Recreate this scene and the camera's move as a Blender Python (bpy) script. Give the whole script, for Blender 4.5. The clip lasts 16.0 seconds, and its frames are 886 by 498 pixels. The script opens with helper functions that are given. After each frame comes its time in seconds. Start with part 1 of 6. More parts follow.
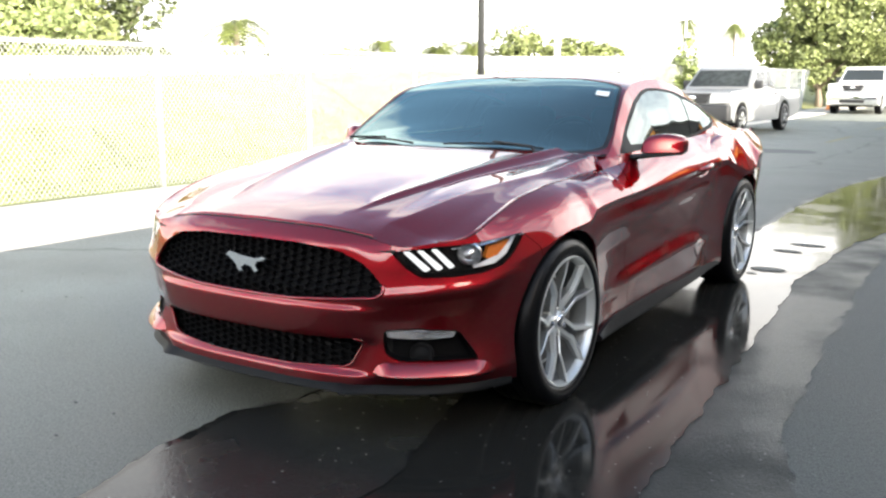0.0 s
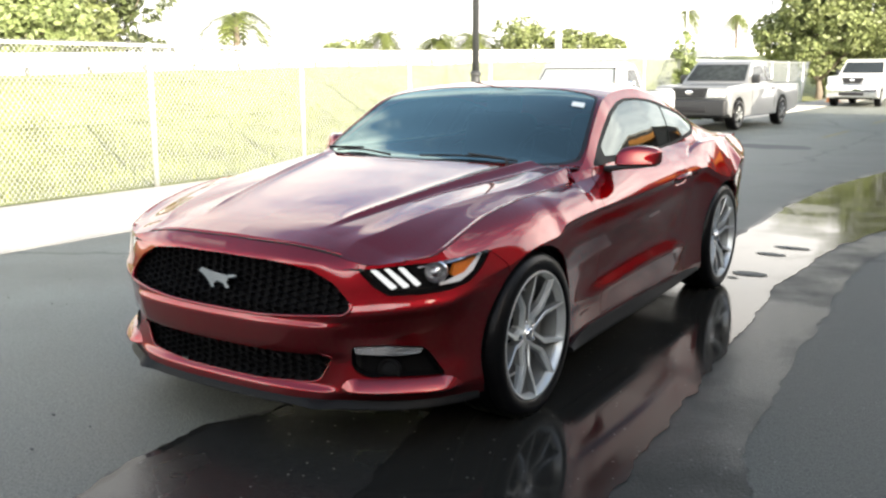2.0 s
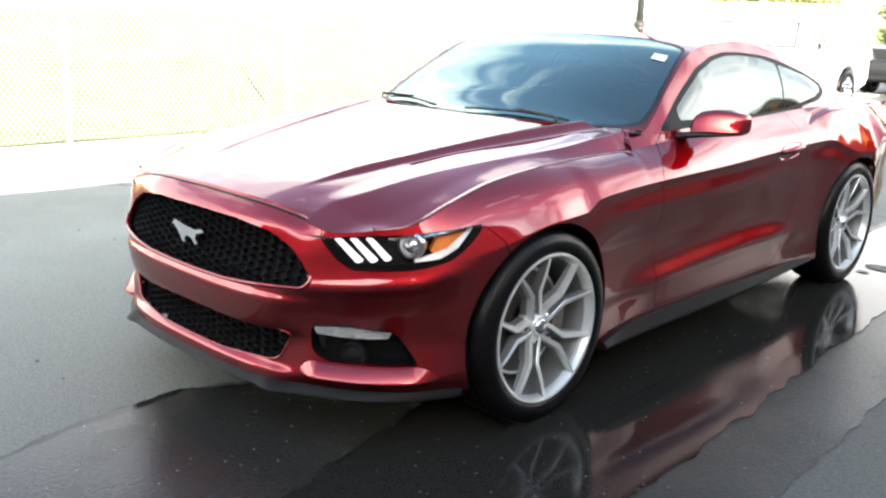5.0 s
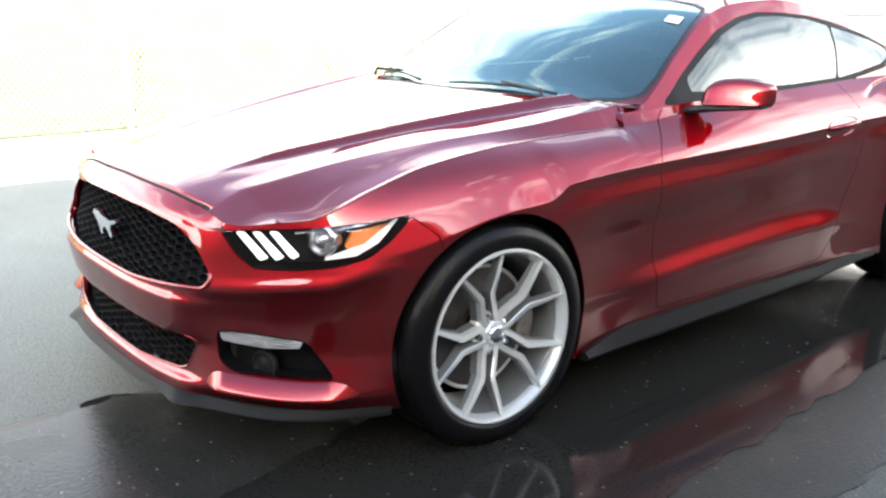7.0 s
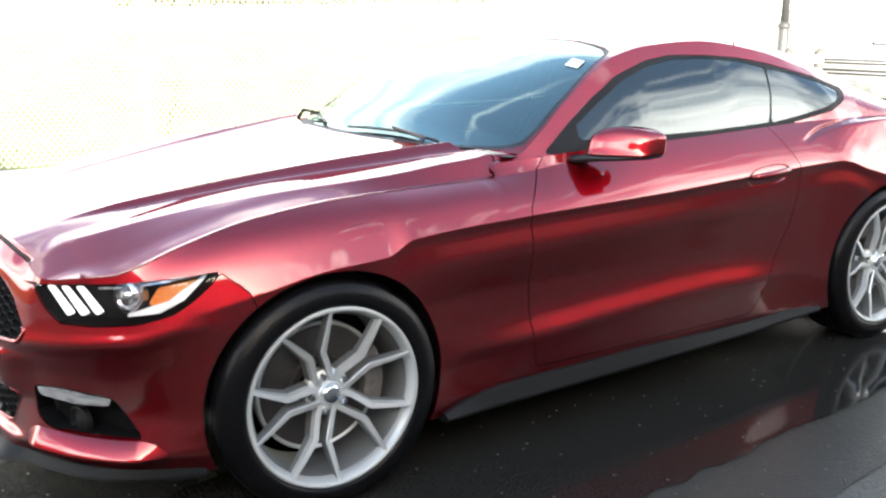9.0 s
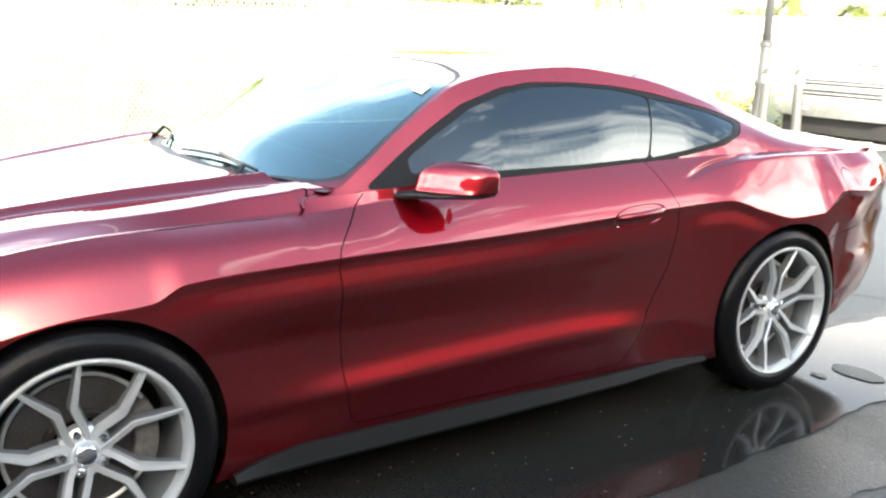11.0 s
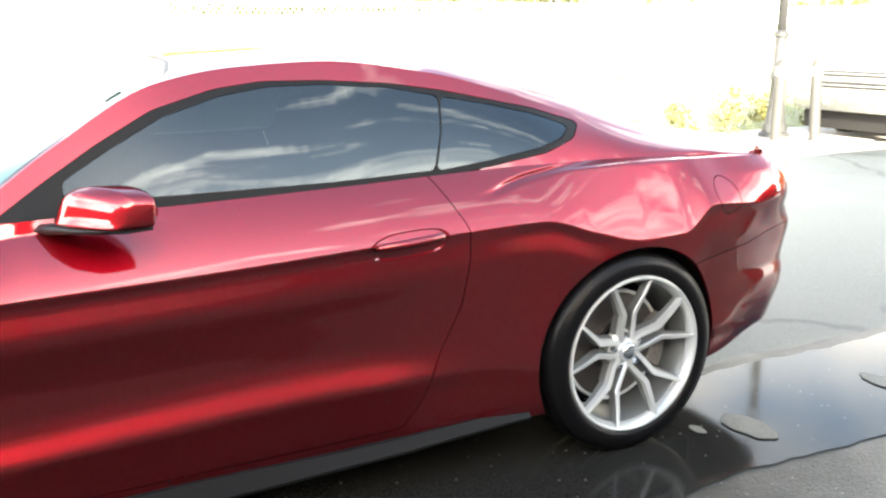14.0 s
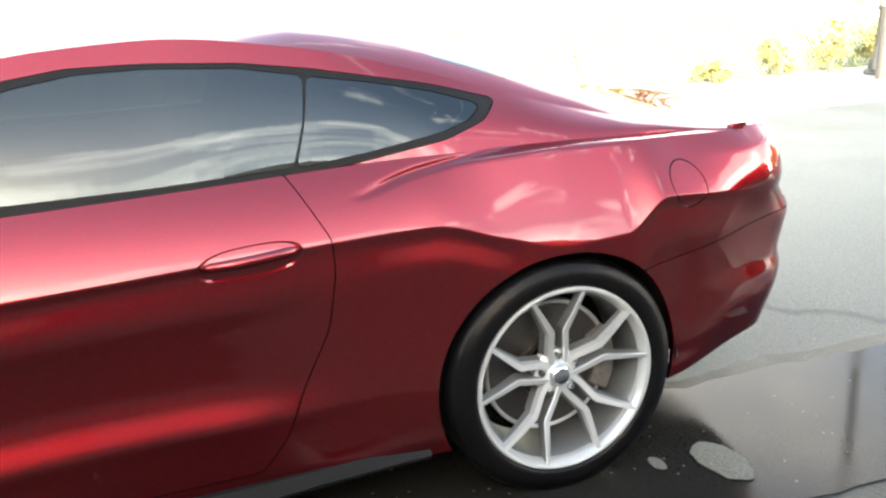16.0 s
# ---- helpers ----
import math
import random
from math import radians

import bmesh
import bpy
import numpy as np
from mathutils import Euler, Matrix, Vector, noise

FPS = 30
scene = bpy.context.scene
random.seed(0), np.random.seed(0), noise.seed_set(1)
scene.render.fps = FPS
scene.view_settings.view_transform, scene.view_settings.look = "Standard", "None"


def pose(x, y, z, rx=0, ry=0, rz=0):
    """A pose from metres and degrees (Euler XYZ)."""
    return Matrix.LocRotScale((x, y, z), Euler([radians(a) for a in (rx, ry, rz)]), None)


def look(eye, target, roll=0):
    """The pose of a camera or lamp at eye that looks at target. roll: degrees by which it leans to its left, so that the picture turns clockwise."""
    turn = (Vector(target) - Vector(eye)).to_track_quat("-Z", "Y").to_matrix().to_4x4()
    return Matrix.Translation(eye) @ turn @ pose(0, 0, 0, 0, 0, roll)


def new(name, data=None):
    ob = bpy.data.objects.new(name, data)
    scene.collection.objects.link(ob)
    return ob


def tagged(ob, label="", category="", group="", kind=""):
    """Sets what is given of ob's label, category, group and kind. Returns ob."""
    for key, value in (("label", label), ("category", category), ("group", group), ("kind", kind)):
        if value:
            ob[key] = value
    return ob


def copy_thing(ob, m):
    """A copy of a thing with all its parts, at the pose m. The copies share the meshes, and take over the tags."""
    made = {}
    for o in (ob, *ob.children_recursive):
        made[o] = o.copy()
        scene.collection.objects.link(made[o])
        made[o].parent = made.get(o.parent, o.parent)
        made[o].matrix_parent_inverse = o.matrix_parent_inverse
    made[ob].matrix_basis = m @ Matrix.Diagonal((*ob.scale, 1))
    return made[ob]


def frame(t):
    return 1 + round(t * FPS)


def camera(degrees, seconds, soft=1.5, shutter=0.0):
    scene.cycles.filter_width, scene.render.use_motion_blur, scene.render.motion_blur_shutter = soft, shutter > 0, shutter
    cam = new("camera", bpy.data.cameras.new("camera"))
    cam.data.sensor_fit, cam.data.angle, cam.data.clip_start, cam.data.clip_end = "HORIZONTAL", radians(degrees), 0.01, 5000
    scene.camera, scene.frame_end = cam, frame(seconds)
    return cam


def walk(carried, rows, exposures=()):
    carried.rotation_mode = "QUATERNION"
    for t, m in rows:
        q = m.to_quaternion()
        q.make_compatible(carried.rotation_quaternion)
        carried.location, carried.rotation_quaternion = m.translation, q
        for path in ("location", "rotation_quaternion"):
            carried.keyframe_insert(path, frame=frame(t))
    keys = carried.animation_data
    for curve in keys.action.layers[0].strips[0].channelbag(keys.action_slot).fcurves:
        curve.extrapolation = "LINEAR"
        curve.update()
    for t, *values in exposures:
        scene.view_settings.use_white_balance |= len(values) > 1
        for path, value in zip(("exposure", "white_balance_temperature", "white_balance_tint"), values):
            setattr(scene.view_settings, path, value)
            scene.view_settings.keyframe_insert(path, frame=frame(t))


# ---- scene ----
import collections

cam = camera(51.2, 16.0, 2.4)
PATH = [
    (0.0, pose(2.502, -3.318, 1.304, 79.67, 0.06, 32.72)),
    (0.5, pose(2.549, -3.331, 1.344, 79.77, 0.12, 32.60)),
    (1.0, pose(2.578, -3.337, 1.372, 80.60, -0.16, 32.31)),
    (1.5, pose(2.597, -3.332, 1.395, 79.47, 0.14, 33.34)),
    (2.0, pose(2.632, -3.277, 1.411, 79.10, 0.16, 32.87)),
    (2.5, pose(2.640, -3.154, 1.406, 78.24, -0.56, 35.33)),
    (3.0, pose(2.664, -3.023, 1.399, 76.40, -0.93, 36.52)),
    (3.5, pose(2.708, -2.884, 1.397, 77.42, -2.32, 41.47)),
    (4.0, pose(2.796, -2.726, 1.400, 76.89, -2.13, 43.00)),
    (4.2, pose(2.811, -2.677, 1.405, 76.47, -2.13, 42.73)),
    (6.3, pose(2.843, -1.976, 1.321, 75.62, -1.52, 50.92)),
    (6.5, pose(2.861, -1.912, 1.317, 75.64, -1.48, 51.49)),
    (7.0, pose(2.872, -1.733, 1.311, 74.84, -0.19, 51.74)),
    (7.5, pose(2.904, -1.528, 1.327, 74.21, -0.56, 52.23)),
    (8.0, pose(2.967, -1.371, 1.345, 76.04, -0.01, 53.95)),
    (8.5, pose(3.061, -1.217, 1.373, 76.30, -0.68, 57.58)),
    (9.0, pose(3.184, -1.084, 1.372, 76.40, 0.07, 56.88)),
    (9.5, pose(3.226, -0.919, 1.391, 76.39, -0.05, 56.12)),
    (9.7, pose(3.236, -0.832, 1.400, 76.53, 0.06, 56.01)),
    (11.8, pose(3.250, -0.136, 1.432, 76.79, -2.56, 58.55)),
    (12.0, pose(3.207, -0.051, 1.433, 76.88, -2.20, 56.88)),
    (12.5, pose(3.184, 0.097, 1.416, 77.00, -1.32, 58.57)),
    (13.0, pose(3.216, 0.319, 1.439, 78.14, -1.78, 62.77)),
    (13.5, pose(3.259, 0.534, 1.421, 77.48, 0.22, 63.13)),
    (14.0, pose(3.197, 0.777, 1.386, 76.92, 0.28, 61.68)),
    (14.5, pose(3.129, 0.983, 1.408, 76.47, 0.61, 63.73)),
    (15.0, pose(3.108, 1.172, 1.400, 77.72, 0.81, 68.80)),
    (15.5, pose(3.082, 1.408, 1.453, 76.55, 0.10, 71.96)),
    (16.0, pose(3.006, 1.601, 1.434, 73.38, 2.57, 68.81)),
]
EXPOSURES = [(t, e, k, 9) for t, e, k in ((0.0, 1.94, 6700), (2.0, 1.56, 6900), (3.0, 2.02, 6850), (4.0, 2.20, 6800), (7.0, 2.72, 6750), (9.5, 2.60, 6750), (12.5, 3.16, 7100), (15.0, 3.14, 7200), (16.0, 2.99, 7250))]
walk(cam, PATH, EXPOSURES)

# ---- light ----
SUN_ELEV, SUN_AZ = radians(18.5), radians(113.0)   # height, and turn from +y towards +x
world = bpy.data.worlds.new("world")
scene.world = world
world.use_nodes = True
wn, wl = world.node_tree.nodes, world.node_tree.links
wn.clear()
sky = wn.new("ShaderNodeTexSky")
sky.sky_type, sky.sun_disc = "NISHITA", False
sky.sun_elevation, sky.sun_rotation = SUN_ELEV, SUN_AZ
sky.dust_density = 2.5
coord = wn.new("ShaderNodeTexCoord")
stretch = wn.new("ShaderNodeMapping")
stretch.inputs["Scale"].default_value = (1.0, 1.0, 3.2)
puffs = wn.new("ShaderNodeTexNoise")
puffs.inputs["Scale"].default_value, puffs.inputs["Detail"].default_value, puffs.inputs["Roughness"].default_value = 2.9, 10.0, 0.60
ramp = wn.new("ShaderNodeValToRGB")
ramp.color_ramp.elements[0].position, ramp.color_ramp.elements[1].position = 0.42, 0.76
low = wn.new("ShaderNodeSeparateXYZ")
rise = wn.new("ShaderNodeMapRange")
rise.inputs["From Min"].default_value, rise.inputs["From Max"].default_value = 0.22, 0.70
rise.inputs["To Min"].default_value, rise.inputs["To Max"].default_value = 0.23, -0.23
plus = wn.new("ShaderNodeMath")
plus.operation = "ADD"
cloud = wn.new("ShaderNodeRGB")
cloud.outputs[0].default_value = (10.4, 10.2, 10.0, 1)
blend = wn.new("ShaderNodeMix")
blend.data_type = "RGBA"
bg, out = wn.new("ShaderNodeBackground"), wn.new("ShaderNodeOutputWorld")
bg.inputs["Strength"].default_value = 0.15
wl.new(coord.outputs["Generated"], stretch.inputs["Vector"])
wl.new(stretch.outputs["Vector"], puffs.inputs["Vector"])
wl.new(coord.outputs["Generated"], low.inputs["Vector"])
wl.new(low.outputs["Z"], rise.inputs["Value"])
wl.new(puffs.outputs["Fac"], plus.inputs[0])
wl.new(rise.outputs["Result"], plus.inputs[1])
# a cloud bank stands higher over the far side of the road
west, bank_up = wn.new("ShaderNodeVectorMath"), wn.new("ShaderNodeMath")
west.operation, bank_up.operation = "DOT_PRODUCT", "MULTIPLY_ADD"
west.inputs[1].default_value = (-0.97, 0.24, 0.0)
bank_up.inputs[1].default_value = 0.035
far_side = wn.new("ShaderNodeMath")
far_side.operation = "MAXIMUM"
far_side.inputs[1].default_value = 0.0
wl.new(coord.outputs["Generated"], west.inputs[0])
wl.new(west.outputs["Value"], far_side.inputs[0])
wl.new(far_side.outputs["Value"], bank_up.inputs[0])
wl.new(plus.outputs["Value"], bank_up.inputs[2])
wl.new(bank_up.outputs["Value"], ramp.inputs["Fac"])
wl.new(ramp.outputs["Color"], blend.inputs["Factor"])
wl.new(sky.outputs["Color"], blend.inputs["A"])
# clouds on the sun's side are the brighter ones
near, glow, lit = wn.new("ShaderNodeVectorMath"), wn.new("ShaderNodeMapRange"), wn.new("ShaderNodeVectorMath")
near.operation, lit.operation = "DOT_PRODUCT", "SCALE"
near.inputs[1].default_value = (math.sin(SUN_AZ) * math.cos(SUN_ELEV), math.cos(SUN_AZ) * math.cos(SUN_ELEV), math.sin(SUN_ELEV))
glow.inputs["From Min"].default_value, glow.inputs["From Max"].default_value = -1.0, 1.0
glow.inputs["To Min"].default_value, glow.inputs["To Max"].default_value = 0.50, 1.75
wl.new(coord.outputs["Generated"], near.inputs[0])
wl.new(near.outputs["Value"], glow.inputs["Value"])
wl.new(cloud.outputs["Color"], lit.inputs[0])
wl.new(glow.outputs["Result"], lit.inputs["Scale"])
wl.new(lit.outputs["Vector"], blend.inputs["B"])
wl.new(blend.outputs["Result"], bg.inputs["Color"])
wl.new(bg.outputs["Background"], out.inputs["Surface"])

sun = new("sun", bpy.data.lights.new("sun", "SUN"))
sun.data.energy, sun.data.angle, sun.data.color = 5.0, radians(0.6), (1.0, 0.93, 0.82)
toward = Vector((math.sin(SUN_AZ) * math.cos(SUN_ELEV), math.cos(SUN_AZ) * math.cos(SUN_ELEV), math.sin(SUN_ELEV)))
sun.matrix_world = look(toward * 50, (0, 0, 0))


# ---- materials ----
def material(name):
    m = bpy.data.materials.new(name)
    m.use_nodes = True
    return m, m.node_tree.nodes, m.node_tree.links, m.node_tree.nodes["Principled BSDF"]


def plain(name, color, rough=0.5, metal=0.0, coat=0.0, grain=0.0, scale=40.0, bump=0.0, spots=0.0):
    """A surface with fine grain and larger blotches, in the object's own space."""
    m, n, l, b = material(name)
    b.inputs["Roughness"].default_value, b.inputs["Metallic"].default_value = rough, metal
    b.inputs["Coat Weight"].default_value, b.inputs["Coat Roughness"].default_value = coat, 0.04
    b.inputs["Base Color"].default_value = (*color, 1)
    if grain or spots or bump:
        tc = n.new("ShaderNodeTexCoord")
        fine, wide = n.new("ShaderNodeTexNoise"), n.new("ShaderNodeTexNoise")
        fine.inputs["Scale"].default_value, fine.inputs["Detail"].default_value = scale, 6.0
        wide.inputs["Scale"].default_value, wide.inputs["Detail"].default_value = scale / 14.0, 4.0
        l.new(tc.outputs["Object"], fine.inputs["Vector"])
        l.new(tc.outputs["Object"], wide.inputs["Vector"])
        a, c = n.new("ShaderNodeMapRange"), n.new("ShaderNodeMapRange")
        a.inputs["From Min"].default_value, a.inputs["From Max"].default_value = 0.25, 0.75
        a.inputs["To Min"].default_value, a.inputs["To Max"].default_value = 1 - grain, 1 + grain
        c.inputs["From Min"].default_value, c.inputs["From Max"].default_value = 0.3, 0.7
        c.inputs["To Min"].default_value, c.inputs["To Max"].default_value = 1 - spots, 1 + spots
        l.new(fine.outputs["Fac"], a.inputs["Value"])
        l.new(wide.outputs["Fac"], c.inputs["Value"])
        mul, col = n.new("ShaderNodeMath"), n.new("ShaderNodeVectorMath")
        mul.operation, col.operation = "MULTIPLY", "SCALE"
        l.new(a.outputs["Result"], mul.inputs[0])
        l.new(c.outputs["Result"], mul.inputs[1])
        col.inputs[0].default_value = color
        l.new(mul.outputs["Value"], col.inputs["Scale"])
        l.new(col.outputs["Vector"], b.inputs["Base Color"])
        if bump:
            bp = n.new("ShaderNodeBump")
            bp.inputs["Strength"].default_value, bp.inputs["Distance"].default_value = bump, 0.01
            l.new(fine.outputs["Fac"], bp.inputs["Height"])
            l.new(bp.outputs["Normal"], b.inputs["Normal"])
    return m


def glassy(name, tint, gloss_color=(1, 1, 1), ior=1.5, rough=0.0):
    """Thin tinted glass: clear pass-through with a Fresnel gloss."""
    m, n, l, b = material(name)
    n.remove(b)
    see, shine, mix, fr = n.new("ShaderNodeBsdfTransparent"), n.new("ShaderNodeBsdfGlossy"), n.new("ShaderNodeMixShader"), n.new("ShaderNodeFresnel")
    see.inputs["Color"].default_value = (*tint, 1)
    shine.inputs["Color"].default_value, shine.inputs["Roughness"].default_value = (*gloss_color, 1), rough
    fr.inputs["IOR"].default_value = ior
    l.new(fr.outputs["Fac"], mix.inputs["Fac"])
    l.new(see.outputs["BSDF"], mix.inputs[1])
    l.new(shine.outputs["BSDF"], mix.inputs[2])
    l.new(mix.outputs["Shader"], n["Material Output"].inputs["Surface"])
    return m


def ruby_paint():
    m, n, l, b = material("ruby_paint")
    tc, flake = n.new("ShaderNodeTexCoord"), n.new("ShaderNodeTexVoronoi")
    flake.inputs["Scale"].default_value = 900.0
    l.new(tc.outputs["Object"], flake.inputs["Vector"])
    mr = n.new("ShaderNodeMapRange")
    mr.inputs["To Min"].default_value, mr.inputs["To Max"].default_value = 0.75, 1.25
    l.new(flake.outputs["Color"], mr.inputs["Value"])
    sc = n.new("ShaderNodeVectorMath")
    sc.operation = "SCALE"
    sc.inputs[0].default_value = (0.315, 0.006, 0.016)
    l.new(mr.outputs["Result"], sc.inputs["Scale"])
    l.new(sc.outputs["Vector"], b.inputs["Base Color"])
    b.inputs["Metallic"].default_value, b.inputs["Roughness"].default_value = 1.0, 0.42
    # the dyed lacquer swallows light that leaves at a low angle
    b.inputs["Specular Tint"].default_value = (0.45, 0.05, 0.08, 1)
    b.inputs["Coat Weight"].default_value, b.inputs["Coat Roughness"].default_value, b.inputs["Coat IOR"].default_value = 1.0, 0.015, 1.68
    b.inputs["Coat Tint"].default_value = (0.82, 0.50, 0.56, 1)
    return m


PAINT = ruby_paint()
BLACK = plain("black_plastic", (0.018, 0.018, 0.02), 0.5, grain=0.2, scale=120, bump=0.1)
GRILLEBLACK = plain("grille_black", (0.0035, 0.0035, 0.004), 0.6, grain=0.2, scale=80)
GRILLEBLACK.node_tree.nodes["Principled BSDF"].inputs["Specular IOR Level"].default_value = 0.12
MATT = plain("matt_black_lining", (0.008, 0.008, 0.008), 0.8, grain=0.2, scale=60)
GREYTRIM = plain("grey_black_trim", (0.008, 0.0085, 0.009), 0.55, grain=0.12, scale=150, bump=0.05)
GREYTRIM.node_tree.nodes["Principled BSDF"].inputs["Specular IOR Level"].default_value = 0.15
for _m in (BLACK, ):
    _m.node_tree.nodes["Principled BSDF"].inputs["Specular IOR Level"].default_value = 0.3
RUBBER = plain("tyre_rubber", (0.0045, 0.0045, 0.005), 0.30, grain=0.25, scale=90, bump=0.15, spots=0.15)
RUBBER.node_tree.nodes["Principled BSDF"].inputs["Specular IOR Level"].default_value = 0.13
SILVER = plain("machined_silver", (0.64, 0.67, 0.665), 0.30, metal=0.58, coat=0.3, grain=0.04, scale=200)
SILVERSIDE = plain("painted_silver", (0.19, 0.20, 0.20), 0.42, metal=0.55, grain=0.05, scale=100)
STEEL = plain("brake_steel", (0.13, 0.12, 0.115), 0.42, metal=0.9, grain=0.2, scale=160)
RUSTY = plain("caliper_iron", (0.16, 0.15, 0.14), 0.6, metal=0.4, grain=0.3, scale=60)
CHROME = plain("chrome", (0.8, 0.81, 0.83), 0.08, metal=1.0)
WINDSHIELD = glassy("windshield_glass", (0.36, 0.52, 0.50), (0.76, 1.0, 0.95), 2.45, 0.02)
TINTED = glassy("tinted_glass", (0.05, 0.065, 0.07), (0.90, 1.0, 1.0), 1.68)
LAMPGLASS = glassy("lamp_cover", (0.92, 0.93, 0.94), ior=1.4)
AMBER = plain("amber_reflector", (0.75, 0.20, 0.02), 0.25, coat=0.6, grain=0.15, scale=120)
LAMPSILVER = plain("lamp_reflector", (0.75, 0.76, 0.78), 0.18, metal=0.85, grain=0.05)
WHITEBAR = plain("white_light_bar", (0.85, 0.86, 0.86), 0.25, coat=0.5)
TAILRED = plain("tail_lamp_red", (0.25, 0.008, 0.01), 0.15, coat=1.0)
CABIN = plain("cabin_black", (0.02, 0.02, 0.021), 0.6, grain=0.25, scale=50)
STICKER = plain("sticker_white", (0.75, 0.78, 0.76), 0.5, grain=0.05)


# ---- mesh helpers ----
def bm_object(name, bm, mat, parent=None, label="", smooth=True, m=None):
    me = bpy.data.meshes.new(name)
    bm.to_mesh(me)
    bm.free()
    for p in me.polygons:
        p.use_smooth = smooth
    me.materials.append(mat)
    ob = new(name, me)
    if parent is not None:
        ob.parent = parent
    if m is not None:
        ob.matrix_basis = m
    if label:
        ob["label"] = label
    return ob


def part(name, bm, mat, parent, label="", smooth=True):
    return bm_object(name, bm, mat, parent, label, smooth)


def sharp(ob, degrees=35):
    """Smooth shading with hard edges past an angle."""
    me = ob.data
    bm = bmesh.new()
    bm.from_mesh(me)
    for e in bm.edges:
        e.smooth = len(e.link_faces) < 2 or e.calc_face_angle(0) < radians(degrees)
    bm.to_mesh(me)
    bm.free()
    return ob


def box(bm, x0, y0, z0, x1, y1, z1, bevel=0.0, segments=2):
    g = bmesh.ops.create_cube(bm, size=1.0, matrix=Matrix.Translation(((x0 + x1) / 2, (y0 + y1) / 2, (z0 + z1) / 2)) @ Matrix.Diagonal((x1 - x0, y1 - y0, z1 - z0, 1)))
    if bevel:
        edges = {e for v in g["verts"] for e in v.link_edges}
        bmesh.ops.bevel(bm, geom=list(edges), offset=bevel, segments=segments, affect="EDGES", profile=0.5)
    return bm


def tube(bm, points, radius, sides=8, closed=False):
    """A round bar along points; radius is one number or one for each point."""
    pts = [Vector(p) for p in points]
    rr = radius if hasattr(radius, "__len__") else [radius] * len(pts)
    rings, up = [], Vector((0, 0, 1))
    for i, p in enumerate(pts):
        a, b = pts[max(i - 1, 0)], pts[min(i + 1, len(pts) - 1)]
        d = (b - a).normalized()
        s = d.cross(up if abs(d.z) < 0.95 else Vector((1, 0, 0))).normalized()
        t = s.cross(d)
        rings.append([bm.verts.new(p + (s * math.cos(k * math.tau / sides) + t * math.sin(k * math.tau / sides)) * rr[i]) for k in range(sides)])
    for q, r in zip(rings, rings[1:]):
        for k in range(sides):
            bm.faces.new((q[k], q[(k + 1) % sides], r[(k + 1) % sides], r[k]))
    if not closed:
        bm.faces.new(rings[0][::-1])
        bm.faces.new(rings[-1])
    return bm


def lathe(bm, profile, sides=64, axis="x", full=True):
    """Turns (radius, along) points round the axis."""
    rings = []
    for r, a in profile:
        ring = []
        for k in range(sides):
            c, s = math.cos(k * math.tau / sides), math.sin(k * math.tau / sides)
            ring.append(bm.verts.new((a, r * s, r * c) if axis == "x" else (r * c, r * s, a)))
        rings.append(ring)
    for q, r in zip(rings, rings[1:]):
        for k in range(sides):
            bm.faces.new((q[k], q[(k + 1) % sides], r[(k + 1) % sides], r[k]))
    return bm


def prism(bm, outline, d0, d1, axis="y"):
    """A closed outline of (a, b) points pushed from d0 to d1 along the axis."""
    def at(a, b, d):
        return {"x": (d, a, b), "y": (a, d, b), "z": (a, b, d)}[axis]
    lo, hi = [bm.verts.new(at(a, b, d0)) for a, b in outline], [bm.verts.new(at(a, b, d1)) for a, b in outline]
    bm.faces.new(lo)
    bm.faces.new(hi[::-1])
    for i in range(len(lo)):
        j = (i + 1) % len(lo)
        bm.faces.new((lo[i], hi[i], hi[j], lo[j]))
    bmesh.ops.recalc_face_normals(bm, faces=bm.faces)
    return bm


def curve(points, xs):
    """A smooth curve through (x, value...) rows, read at xs (monotone cubic)."""
    p = np.array(points, float)
    x, y = p[:, 0], p[:, 1:]
    d = np.diff(y, axis=0) / np.diff(x)[:, None]
    m = np.zeros_like(y)
    m[0], m[-1] = d[0], d[-1]
    same = d[:-1] * d[1:] > 0
    with np.errstate(divide="ignore", invalid="ignore"):
        hm = 2 * d[:-1] * d[1:] / (d[:-1] + d[1:])
    m[1:-1] = np.where(same, hm, 0.0)
    xs = np.clip(np.asarray(xs, float), x[0], x[-1])
    i = np.clip(np.searchsorted(x, xs) - 1, 0, len(x) - 2)
    h = (x[i + 1] - x[i])
    t = ((xs - x[i]) / h)[..., None]
    h = h[..., None]
    v = (2 * t**3 - 3 * t**2 + 1) * y[i] + (t**3 - 2 * t**2 + t) * h * m[i] + (-2 * t**3 + 3 * t**2) * y[i + 1] + (t**3 - t**2) * h * m[i + 1]
    return v[..., 0] if v.shape[-1] == 1 else v


def inside(poly, q):
    """Which rows of q lie in the polygon."""
    p = np.array(poly, float)
    a, b = p, np.roll(p, -1, 0)
    hit = np.zeros(len(q), bool)
    for (x1, y1), (x2, y2) in zip(a, b):
        c = (y1 > q[:, 1]) != (y2 > q[:, 1])
        if y1 != y2:
            hit ^= c & (q[:, 0] < (x2 - x1) * (q[:, 1] - y1) / (y2 - y1) + x1)
    return hit


